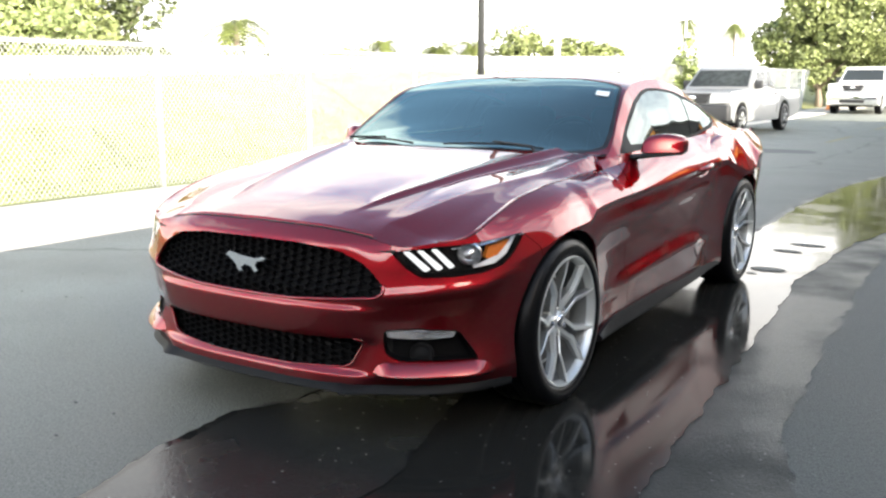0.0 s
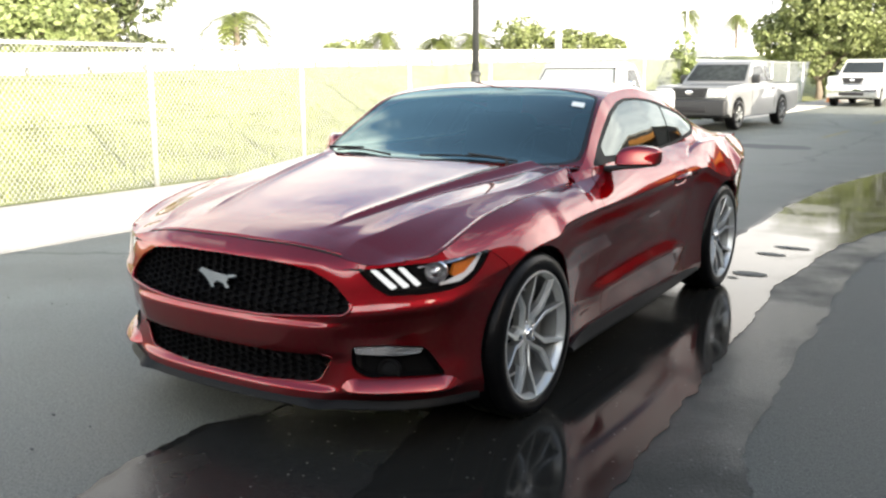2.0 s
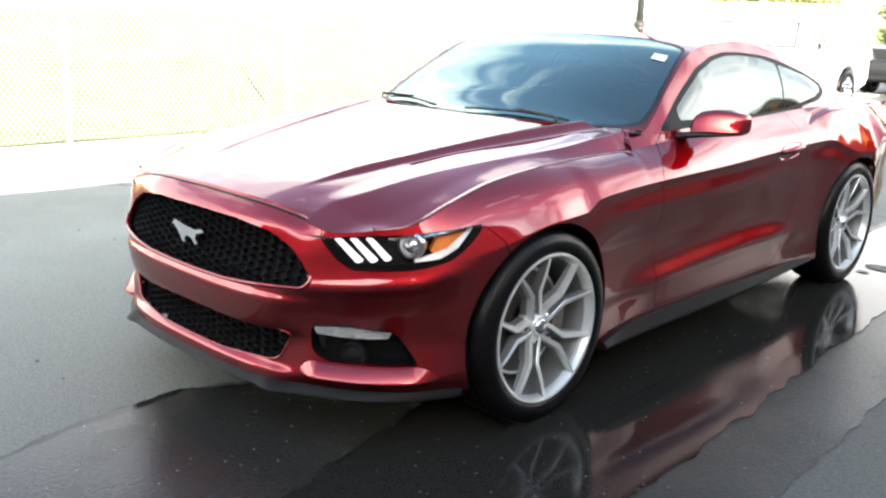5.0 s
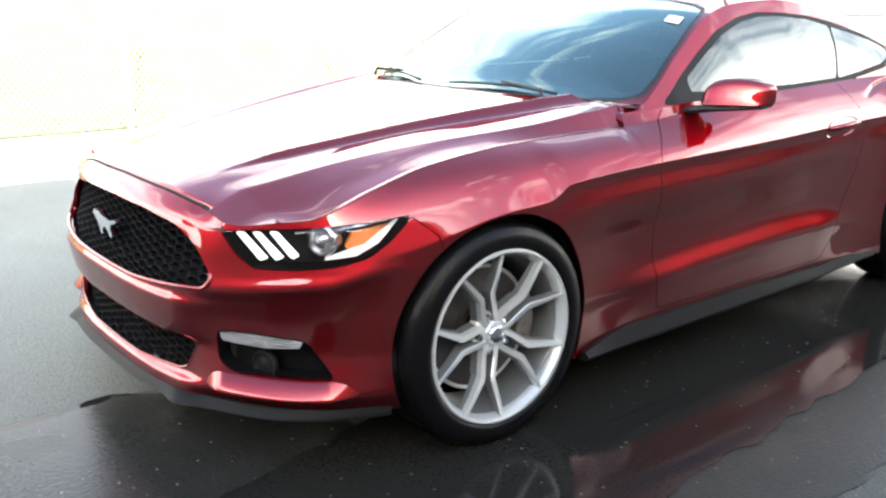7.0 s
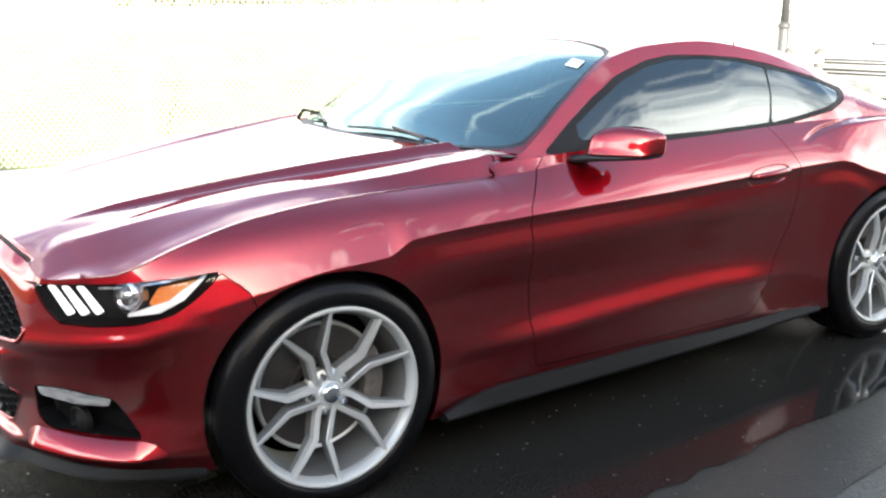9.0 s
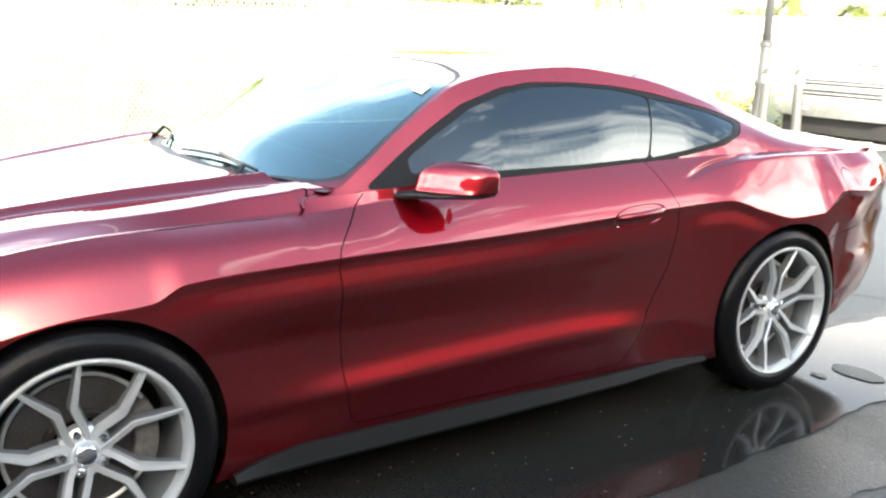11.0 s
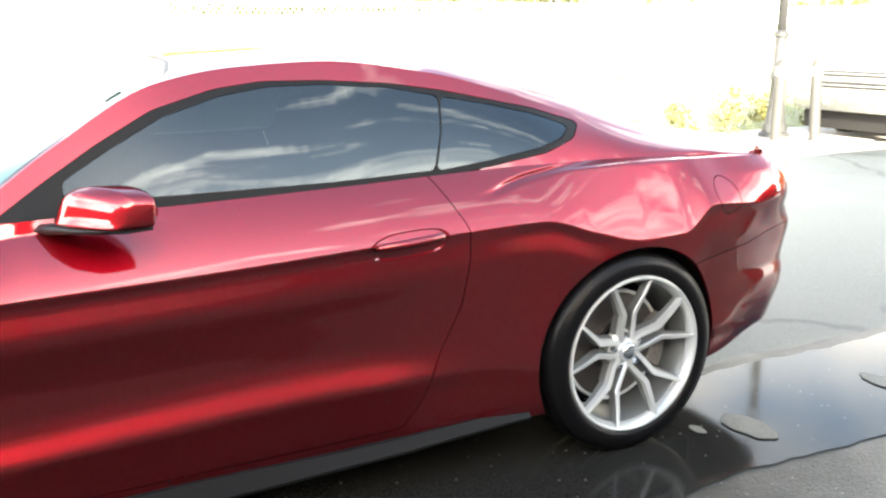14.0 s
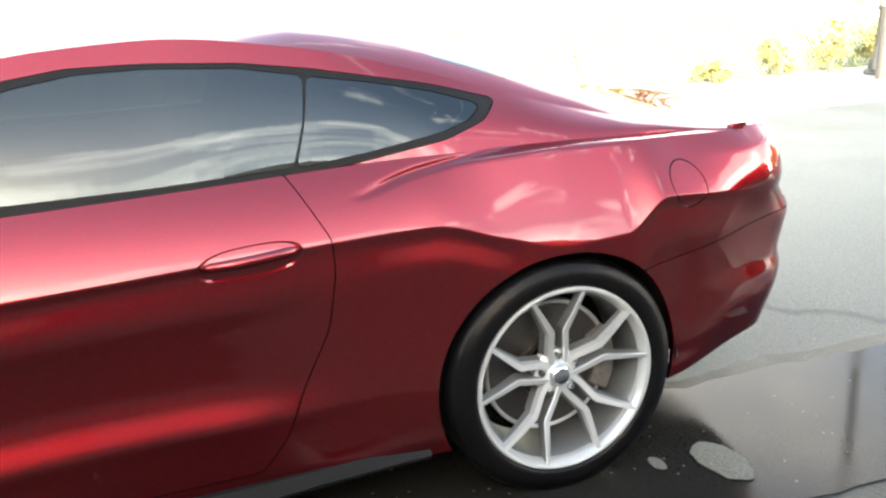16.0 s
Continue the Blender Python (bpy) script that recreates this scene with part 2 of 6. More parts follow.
def nearest_on(poly, q):
    p = np.array(poly, float)
    best, where = np.full(len(q), 1e9), np.zeros_like(q)
    for a, b in zip(p, np.roll(p, -1, 0)):
        d = b - a
        t = np.clip(((q - a) @ d) / max(d @ d, 1e-12), 0, 1)[:, None]
        w = a + t * d
        r = np.linalg.norm(q - w, axis=1)
        k = r < best
        best[k], where[k] = r[k], w[k]
    return best, where


def panels(grid, regions, gap=0.0022, rest="rest"):
    """Cuts a grid of plane points (rows, columns, 2) along the outlines of regions [(name, outline)], first come first served.
    Gives {name: (points, faces)} with each panel drawn back by gap from its cuts."""
    nr, nc, _ = grid.shape
    q = grid.reshape(-1, 2).copy()
    idx = np.arange(nr * nc).reshape(nr, nc)
    edges = np.concatenate([np.stack([idx[:, :-1].ravel(), idx[:, 1:].ravel()], 1), np.stack([idx[:-1].ravel(), idx[1:].ravel()], 1)])
    fixed, states = np.zeros(len(q), bool), []
    for _, poly in regions:
        flag = np.where(inside(poly, q), 1, -1)
        cross = edges[flag[edges[:, 0]] != flag[edges[:, 1]]]
        d, w = nearest_on(poly, q)
        a, b = cross[:, 0], cross[:, 1]
        first = np.where((d[a] <= d[b]) & ~fixed[a] | fixed[b], a, b)
        for v in set(first.tolist()):
            if not fixed[v]:
                q[v] = w[v]
            fixed[v] = True
            flag[v] = 0
        states.append(flag)
    quads = np.stack([idx[:-1, :-1], idx[:-1, 1:], idx[1:, 1:], idx[1:, :-1]], -1).reshape(-1, 4)
    cut_a, cut_b = np.zeros(len(quads), bool), np.zeros(len(quads), bool)
    for st in states:
        k = st[quads]
        cut_a |= (k[:, 0] == 0) & (k[:, 2] == 0) & (k[:, 1] * k[:, 3] < 0)
        cut_b |= (k[:, 1] == 0) & (k[:, 3] == 0) & (k[:, 0] * k[:, 2] < 0)
    cut_b &= ~cut_a
    faces = [tuple(f) for f in quads[~cut_a & ~cut_b]]
    faces += [t for f in quads[cut_a] for t in ((f[0], f[1], f[2]), (f[0], f[2], f[3]))]
    faces += [t for f in quads[cut_b] for t in ((f[0], f[1], f[3]), (f[1], f[2], f[3]))]
    mid = np.array([q[list(f)].mean(0) for f in faces])
    owner = np.full(len(faces), len(regions))
    for k in range(len(regions) - 1, -1, -1):
        total = np.array([states[k][list(f)].sum() for f in faces])
        owner[(total > 0) | ((total == 0) & inside(regions[k][1], mid))] = k
    made = {}
    names = [n for n, _ in regions] + [rest]
    for name in dict.fromkeys(names):
        mine_k = [k for k, n in enumerate(names) if n == name]
        own = np.isin(owner, mine_k)
        pick = np.nonzero(own)[0]
        if not len(pick):
            continue
        mine = [faces[i] for i in pick]
        used = sorted({v for f in mine for v in f})
        new_i = {v: i for i, v in enumerate(used)}
        pts = q[used].copy()
        others = {v for i in np.nonzero(~own)[0] for v in faces[i]}
        pull = np.zeros_like(pts)
        for f in mine:
            for a, b in zip(f, f[1:] + f[:1]):
                if a in others and b in others:
                    e = q[b] - q[a]
                    c = q[list(f)].mean(0) - q[a]
                    nrm = np.array([-e[1], e[0]])
                    ln = np.linalg.norm(nrm)
                    if ln > 1e-9:
                        nrm = nrm / ln * (1 if nrm @ c > 0 else -1)
                        pull[new_i[a]] += nrm * ln
                        pull[new_i[b]] += nrm * ln
        ln = np.linalg.norm(pull, axis=1, keepdims=True)
        pts += np.where(ln > 1e-6, pull / np.maximum(ln, 1e-9), 0) * gap
        made[name] = (pts, [tuple(new_i[v] for v in f) for f in mine])
    return made


def surface(name, pts3, faces, mat, parent, out_from, thick=0.012, label="", mirror=False, whole=False):
    """A sheet with thickness; its outside looks away from the point out_from."""
    p = np.array(pts3, float)
    if mirror:
        p = p * np.array([-1, 1, 1])
    a = [f for f in faces if len(set(f)) > 2]
    if whole:
        n0 = len(p)
        seam = {i for i in range(n0) if p[i, 0] < 1e-5}
        far = {i: (i if i in seam else n0 + i) for i in range(n0)}
        a = a + [tuple(far[i] for i in f[::-1]) for f in a]
        p = np.concatenate([p, p * np.array([-1, 1, 1])])
    c = np.array([p[list(f)].mean(0) for f in a])
    nrm = np.array([np.cross(p[f[1]] - p[f[0]], p[f[2]] - p[f[0]]) for f in a])
    ref = np.array(out_from, float) * (np.array([-1, 1, 1]) if mirror else 1)
    if ((c - ref) * nrm).sum() < 0:
        a = [f[::-1] for f in a]
    me = bpy.data.meshes.new(name)
    me.from_pydata([tuple(v) for v in p], [], a)
    for pl in me.polygons:
        pl.use_smooth = True
    count = collections.Counter(k for f in me.polygons for k in f.edge_keys)
    for e in me.edges:
        e.use_edge_sharp = count[e.key] < 2
    me.materials.append(mat)
    ob = new(name, me)
    ob.parent = parent
    if label:
        ob["label"] = label
    if thick:
        s = ob.modifiers.new("thickness", "SOLIDIFY")
        s.thickness, s.offset, s.use_even_offset = thick, -1.0, False
    return ob


# ---- ground, water, pavement ----
def specks(n, l, tc, base, amount):
    """Sparse pale dots laid over a base colour: grit, and on wet ground its painted glints."""
    dots, pick, keep, mix = n.new("ShaderNodeTexVoronoi"), n.new("ShaderNodeMath"), n.new("ShaderNodeMath"), n.new("ShaderNodeMix")
    dots.inputs["Scale"].default_value = 17.0
    l.new(tc.outputs["Object"], dots.inputs["Vector"])
    pick.operation, keep.operation, mix.data_type = "LESS_THAN", "MULTIPLY", "RGBA"
    pick.inputs[1].default_value, keep.inputs[1].default_value = 0.075, amount
    l.new(dots.outputs["Distance"], pick.inputs[0])
    l.new(pick.outputs["Value"], keep.inputs[0])
    l.new(keep.outputs["Value"], mix.inputs["Factor"])
    l.new(base, mix.inputs["A"])
    mix.inputs["B"].default_value = (.30, .30, .28, 1)
    return mix.outputs["Result"]


def asphalt_material():
    m, n, l, b = material("asphalt")
    b.inputs["Specular IOR Level"].default_value = 0.24
    tc = n.new("ShaderNodeTexCoord")
    grit, stone, blotch, crack = n.new("ShaderNodeTexNoise"), n.new("ShaderNodeTexVoronoi"), n.new("ShaderNodeTexNoise"), n.new("ShaderNodeTexVoronoi")
    grit.inputs["Scale"].default_value, grit.inputs["Detail"].default_value = 90.0, 5.0
    stone.inputs["Scale"].default_value = 130.0
    blotch.inputs["Scale"].default_value, blotch.inputs["Detail"].default_value = 0.9, 6.0
    crack.feature, crack.inputs["Scale"].default_value = "DISTANCE_TO_EDGE", 0.23
    warp = n.new("ShaderNodeTexNoise")
    warp.inputs["Scale"].default_value, warp.inputs["Detail"].default_value = 1.6, 8.0
    add = n.new("ShaderNodeMixRGB")
    add.inputs["Fac"].default_value = 0.35
    for t in (grit, stone, blotch, warp):
        l.new(tc.outputs["Object"], t.inputs["Vector"])
    l.new(tc.outputs["Object"], add.inputs[1])
    l.new(warp.outputs["Color"], add.inputs[2])
    l.new(add.outputs["Color"], crack.inputs["Vector"])
    line = n.new("ShaderNodeMapRange")
    line.inputs["From Min"].default_value, line.inputs["From Max"].default_value = 0.0, 0.006
    line.inputs["To Min"].default_value, line.inputs["To Max"].default_value = 0.55, 1.0
    l.new(crack.outputs["Distance"], line.inputs["Value"])
    vals = []
    for src, lo, hi, a, c in ((grit.outputs["Fac"], .3, .7, .75, 1.25), (stone.outputs["Distance"], 0, .8, 1.25, .8), (blotch.outputs["Fac"], .3, .7, .74, 1.26)):
        r = n.new("ShaderNodeMapRange")
        r.inputs["From Min"].default_value, r.inputs["From Max"].default_value, r.inputs["To Min"].default_value, r.inputs["To Max"].default_value = lo, hi, a, c
        l.new(src, r.inputs["Value"])
        vals.append(r.outputs["Result"])
    prev = line.outputs["Result"]
    for v in vals:
        k = n.new("ShaderNodeMath")
        k.operation = "MULTIPLY"
        l.new(prev, k.inputs[0])
        l.new(v, k.inputs[1])
        prev = k.outputs["Value"]
    col = n.new("ShaderNodeVectorMath")
    col.operation = "SCALE"
    col.inputs[0].default_value = (.208, .218, .190)
    # darker towards the puddle's side of the yard
    sep, wob, darken, last = n.new("ShaderNodeSeparateXYZ"), n.new("ShaderNodeMath"), n.new("ShaderNodeMapRange"), n.new("ShaderNodeMath")
    wob.operation, last.operation = "MULTIPLY_ADD", "MULTIPLY"
    wob.inputs[1].default_value = 3.0
    l.new(tc.outputs["Object"], sep.inputs["Vector"])
    l.new(blotch.outputs["Fac"], wob.inputs[0])
    l.new(sep.outputs["X"], wob.inputs[2])
    darken.inputs["From Min"].default_value, darken.inputs["From Max"].default_value = -0.6, 3.0
    darken.inputs["To Min"].default_value, darken.inputs["To Max"].default_value = 1.0, 0.34
    l.new(wob.outputs["Value"], darken.inputs["Value"])
    l.new(prev, last.inputs[0])
    l.new(darken.outputs["Result"], last.inputs[1])
    l.new(last.outputs["Value"], col.inputs["Scale"])
    l.new(specks(n, l, tc, col.outputs["Vector"], .45), b.inputs["Base Color"])
    rr = n.new("ShaderNodeMapRange")
    rr.inputs["To Min"].default_value, rr.inputs["To Max"].default_value = .42, .75
    l.new(blotch.outputs["Fac"], rr.inputs["Value"])
    l.new(rr.outputs["Result"], b.inputs["Roughness"])
    bp = n.new("ShaderNodeBump")
    bp.inputs["Strength"].default_value, bp.inputs["Distance"].default_value = .35, .006
    l.new(stone.outputs["Distance"], bp.inputs["Height"])
    l.new(bp.outputs["Normal"], b.inputs["Normal"])
    return m


def wet_material(name, color, r0, r1, bump, grit=0.0, ior=1.30):
    m, n, l, b = material(name)
    b.inputs["IOR"].default_value = ior
    tc, big, fine = n.new("ShaderNodeTexCoord"), n.new("ShaderNodeTexNoise"), n.new("ShaderNodeTexNoise")
    big.inputs["Scale"].default_value, big.inputs["Detail"].default_value = 1.7, 5.0
    fine.inputs["Scale"].default_value, fine.inputs["Detail"].default_value = 110.0, 3.0
    l.new(tc.outputs["Object"], big.inputs["Vector"])
    l.new(tc.outputs["Object"], fine.inputs["Vector"])
    rr, cc, col = n.new("ShaderNodeMapRange"), n.new("ShaderNodeMapRange"), n.new("ShaderNodeVectorMath")
    rr.inputs["From Min"].default_value, rr.inputs["From Max"].default_value = .45, .68
    rr.inputs["To Min"].default_value, rr.inputs["To Max"].default_value = r0, r1
    cc.inputs["To Min"].default_value, cc.inputs["To Max"].default_value = .5, 1.5
    col.operation = "SCALE"
    col.inputs[0].default_value = color
    l.new(big.outputs["Fac"], rr.inputs["Value"])
    l.new(fine.outputs["Fac"], cc.inputs["Value"])
    l.new(cc.outputs["Result"], col.inputs["Scale"])
    l.new(rr.outputs["Result"], b.inputs["Roughness"])
    # pale grit, with its wet glints painted into the base colour
    l.new(specks(n, l, tc, col.outputs["Vector"], grit), b.inputs["Base Color"])
    bp, mulb = n.new("ShaderNodeBump"), n.new("ShaderNodeMath")
    mulb.operation = "MULTIPLY"
    mulb.inputs[1].default_value = bump
    l.new(rr.outputs["Result"], mulb.inputs[0])
    l.new(mulb.outputs["Value"], bp.inputs["Strength"])
    bp.inputs["Distance"].default_value = .004
    l.new(fine.outputs["Fac"], bp.inputs["Height"])
    l.new(bp.outputs["Normal"], b.inputs["Normal"])
    return m


ASPHALT = asphalt_material()
bm = bmesh.new()
bmesh.ops.create_grid(bm, x_segments=6, y_segments=6, size=2000)
tagged(bm_object("ground", bm, ASPHALT, smooth=False), "grey cracked asphalt yard and road", "ground", kind="structure")


def ragged(points, amount, n=14, seed=3):
    """A closed outline with small uneven bites."""
    rnd, res = random.Random(seed), []
    for a, b in zip(points, points[1:] + points[:1]):
        for k in range(n):
            t = k / n
            p = Vector(a).lerp(Vector(b), t)
            w = noise.noise(Vector((p.x * 2.3, p.y * 2.3, seed))) * amount + noise.noise(Vector((p.x * 9, p.y * 9, seed))) * amount * .45 + rnd.uniform(-.1, .1) * amount
            d = (Vector(b) - Vector(a)).normalized()
            res.append((p.x - d.y * w, p.y + d.x * w))
    return res


def flat_sheet(name, outline, z, mat, label, category):
    bm = bmesh.new()
    bm.faces.new([bm.verts.new((x, y, z)) for x, y in outline])
    bmesh.ops.triangulate(bm, faces=bm.faces)
    bmesh.ops.recalc_face_normals(bm, faces=bm.faces)
    if bm.faces[:][0].normal.z < 0:
        bmesh.ops.reverse_faces(bm, faces=bm.faces)
    return tagged(bm_object(name, bm, mat, smooth=False), label, category, kind="structure")


WATER = wet_material("standing_water", (.014, .014, .0125), .06, .20, .35, .32, 1.19)
WET = wet_material("wet_asphalt", (.034, .036, .031), .34, .58, 1.6, .4, 1.22)
POOL = [(.12, -2.4), (.05, -1.7), (-.06, -1.2), (-.09, -.82), (.02, -.62), (.02, -.3), (-.05, .6), (-.1, 1.6), (.2, 2.8), (.53, 3.4), (.53, 3.85), (.52, 4.4), (.5, 5.5), (.45, 6.7), (.52, 8.85), (.8, 10.9), (1.6, 11.6), (2.7, 9.8),
        (2.3, 7.4), (1.55, 5.7), (1.33, 4.75), (1.28, 3.9), (1.25, 3.0), (1.29, 2.4), (1.36, 1.6), (1.42, .95), (1.44, .5), (1.49, -.05), (1.52, -.47), (1.55, -1.2), (1.6, -2.0), (1.55, -3.0), (.95, -3.7), (.32, -3.25)]
MARGIN = [(.03, -1.7), (-.08, -1.2), (-.11, -.82), (.0, -.62), (.0, -.3), (-.15, .6), (-.2, 1.6), (.1, 2.8), (.46, 3.38), (.45, 3.9), (.44, 5.5), (.38, 6.7), (.45, 9.0), (.75, 11.2), (1.7, 12.0), (3.0, 9.8), (2.7, 7.4), (1.95, 5.6),
          (1.62, 4.2), (1.6, 3.2), (1.66, 2.3), (1.72, 1.3), (1.76, .56), (1.80, .02), (1.92, -.26), (2.0, -.9), (2.0, -2.0), (1.8, -3.2), (.9, -3.8), (.3, -3.3), (.1, -2.4)]
flat_sheet("wet_ground", ragged(MARGIN, .07, seed=5), .004, WET, "dark wet asphalt round the puddle", "wet asphalt")
flat_sheet("water", ragged(POOL, .045, seed=8), .008, WATER, "still puddle of rain water on the asphalt", "puddle")
FILM = wet_material("gritty_water_film", (.020, .0205, .019), .20, .34, 1.6, .5, 1.27)
SHALLOW = [(.30, -3.15), (.14, -2.4), (.08, -1.7), (-.03, -1.2), (-.06, -.82), (.05, -.62), (.05, -.3), (.55, -.15), (.78, -.9), (.84, -2.0), (.80, -3.4)]
flat_sheet("shallow_water", ragged(SHALLOW, .05, seed=12), .012, FILM, "shallow gritty film of water before the car", "puddle")
for k, (cx, cy, rx, ry) in enumerate(((1.0, 3.2, .12, .07), (.93, 3.02, .04, .02), (.95, 4.0, .11, .05), (1.03, 4.35, .14, .05))):
    ring = [(cx + rx * math.cos(a) * (1 + .25 * noise.noise(Vector((math.cos(a) * 2, math.sin(a) * 2, k * 3.1)))), cy + ry * math.sin(a) * (1 + .3 * noise.noise(Vector((math.cos(a) * 2, math.sin(a) * 2, k * 5.7 + 9))))) for a in np.linspace(0, math.tau, 26)[:-1]]
    flat_sheet("damp_patch", ring, .013, ASPHALT, "small drier island of asphalt in the puddle", "asphalt patch")
YELLOW = plain("worn_yellow_paint", (.20, .175, .09), .7, grain=.4, scale=30, spots=.3)
bm = bmesh.new()
for k in range(7):
    y0 = 17.6 + k * 6.2
    bm.faces.new([bm.verts.new(p) for p in ((-1.35 + .07 * k, y0, .004), (-1.23 + .07 * k, y0, .004), (-1.16 + .07 * k, y0 + 2.6, .004), (-1.28 + .07 * k, y0 + 2.6, .004))])
tagged(bm_object("lane_marking", bm, YELLOW, smooth=False), "worn yellow dashes painted on the road", "road marking", kind="structure")
bm = bmesh.new()
bm.faces.new([bm.verts.new(p) for p in ((-1.68, -1.12, .004), (-1.60, -1.14, .004), (-1.53, -1.02, .004), (-1.60, -.99, .004))])
tagged(bm_object("yellow_mark", bm, YELLOW, smooth=False), "short worn yellow paint mark on asphalt", "road marking", kind="structure")
DARKSPOT = plain("oil_stain", (.045, .045, .045), .6, grain=.3, scale=40)
rnd = random.Random(4)
for cx, cy, r in ((-1.7, 14.6, .55), (.8, 19.0, .5)):
    flat_sheet("road_stain", [(cx + r * 1.6 * math.cos(a) * rnd.uniform(.8, 1.15), cy + r * math.sin(a) * rnd.uniform(.8, 1.15)) for a in np.linspace(0, math.tau, 22)[:-1]], .004, DARKSPOT, "dark stain on the grey road", "stain")
bm = bmesh.new()
for k in range(70):
    x, y, s = rnd.uniform(-4, 0.0), rnd.uniform(-2.5, 4.5), rnd.uniform(.003, .009)
    v = [bm.verts.new((x + s * 1.6 * math.cos(a) * rnd.uniform(.6, 1.2), y + s * math.sin(a) * rnd.uniform(.6, 1.2), .004 + (s * .5 if i % 2 else 0))) for i, a in enumerate(np.linspace(0, math.tau, 8)[:-1])]
    bm.faces.new(v)
tagged(bm_object("litter", bm, DARKSPOT, smooth=False), "scattered leaf bits and gravel on the asphalt", "debris", kind="stuff")

CONCRETE = plain("pale_concrete", (.50, .48, .44), .85, grain=.15, scale=30, bump=.2, spots=.15)
# flush pale strip: sunlight on the asphalt edge, put into the colour
bm = bmesh.new()
box(bm, -4.72, -30, -.05, -4.2, 14.5, .005)
tagged(bm_object("gutter", bm, CONCRETE, smooth=False), "pale strip painted in for sunlit asphalt along the pavement", "gutter", kind="structure")
bm = bmesh.new()
box(bm, -6.45, -30, -.05, -4.72, 60, .025, .008)
pavement = tagged(bm_object("pavement", bm, CONCRETE), "pale sunlit concrete pavement with a kerb", "pavement", kind="structure")
sharp(pavement)


# ---- the bank behind the fence, the raised road ----
def grass_material():
    m = plain("sunlit_grass", (.20, .22, .085), .9, grain=.45, scale=22, bump=.6, spots=.35)
    return m


GRASS = grass_material()
bm = bmesh.new()
gx, gy = np.linspace(-6.5, -15.5, 26), np.linspace(-30, 130, 120)


def bank(x, y):
    t = float(smooth_01((-6.7 - x) / 6.0))
    return .02 + t * (1.25 + .018 * max(y - 2, -8)) + .07 * noise.noise(Vector((x * .7, y * .5, 2))) * (1 if x < -7 else .2)


def smooth_01(t):
    t = min(max(t, 0), 1)
    return t * t * (3 - 2 * t)


rows = [[bm.verts.new((x, y, bank(x, y))) for x in gx] for y in gy]
for a, b in zip(rows, rows[1:]):
    for i in range(len(gx) - 1):
        bm.faces.new((a[i], a[i + 1], b[i + 1], b[i]))
bmesh.ops.recalc_face_normals(bm, faces=bm.faces)
tagged(bm_object("grass_bank", bm, GRASS), "sunlit rough grass bank behind the fence", "grass bank", kind="structure")

BLADE = plain("grass_blades", (.20, .23, .07), .8, grain=.4, scale=3)
rnd = random.Random(11)
verts, faces = [], []
for k in range(5200):
    x = -6.62 - abs(rnd.gauss(0, 2.2))
    y = rnd.uniform(-4, 30)
    z, h, a = bank(x, y), rnd.uniform(.05, .22), rnd.uniform(0, math.tau)
    dx, dy, w = math.cos(a), math.sin(a), rnd.uniform(.008, .02)
    n0 = len(verts)
    lean = rnd.uniform(-.08, .08)
    verts += [(x - dy * w, y + dx * w, z - .02), (x + dy * w, y - dx * w, z - .02), (x + dx * lean, y + dy * lean, z + h)]
    faces.append((n0, n0 + 1, n0 + 2))
me = bpy.data.meshes.new("grass")
me.from_pydata(verts, [], faces)
me.materials.append(BLADE)
tagged(new("grass", me), "tufts of sunlit grass along the fence", "grass", kind="stuff")

WHITEWALL = plain("white_barrier", (.72, .71, .68), .8, grain=.1, scale=8, spots=.08)


def barrier_top(y):
    return 1.78 + .020 * max(y - 8, -20)


bm = bmesh.new()
ys = np.linspace(-30, 130, 81)
prev = None
for y in ys:
    t = barrier_top(y)
    ring = [bm.verts.new((x, y, z)) for x, z in ((-14.0, t - 1.0), (-14.02, t - .45), (-14.12, t - .04), (-14.16, t), (-14.30, t), (-14.34, t - .04), (-14.5, t - 1.0))]
    if prev:
        for i in range(6):
            bm.faces.new((prev[i], prev[i + 1], ring[i + 1], ring[i]))
    prev = ring
bmesh.ops.recalc_face_normals(bm, faces=bm.faces)
tagged(bm_object("barrier_wall", bm, WHITEWALL), "white concrete road barrier on the bank", "barrier", kind="structure")
SLOT = plain("slot_shadow_grey", (.10, .10, .09), .9)
slot = None
for k in range(26):
    y = 3.4 + k * 1.42
    if slot is None:
        bm = bmesh.new()
        box(bm, -.03, -.05, -.10, .03, .05, .10, .012)
        slot = tagged(bm_object("barrier_slot", bm, SLOT), "dark drain slot in the white barrier", "slot", "barrier slots")
        slot.matrix_basis = pose(-14.03, y, barrier_top(y) - .36)
    else:
        copy_thing(slot, pose(-14.03, y, barrier_top(y) - .36))
bm = bmesh.new()
prev = None
for y in ys:
    t = barrier_top(y) - .85
    ring = [bm.verts.new((-14.4, y, t)), bm.verts.new((-34, y, t)), bm.verts.new((-60, y, t - 1.5))]
    if prev:
        bm.faces.new((prev[0], prev[1], ring[1], ring[0]))
        bm.faces.new((prev[1], prev[2], ring[2], ring[1]))
    prev = ring
bmesh.ops.recalc_face_normals(bm, faces=bm.faces)
tagged(bm_object("raised_road", bm, CONCRETE), "pale concrete raised road behind the barrier", "road", kind="structure")

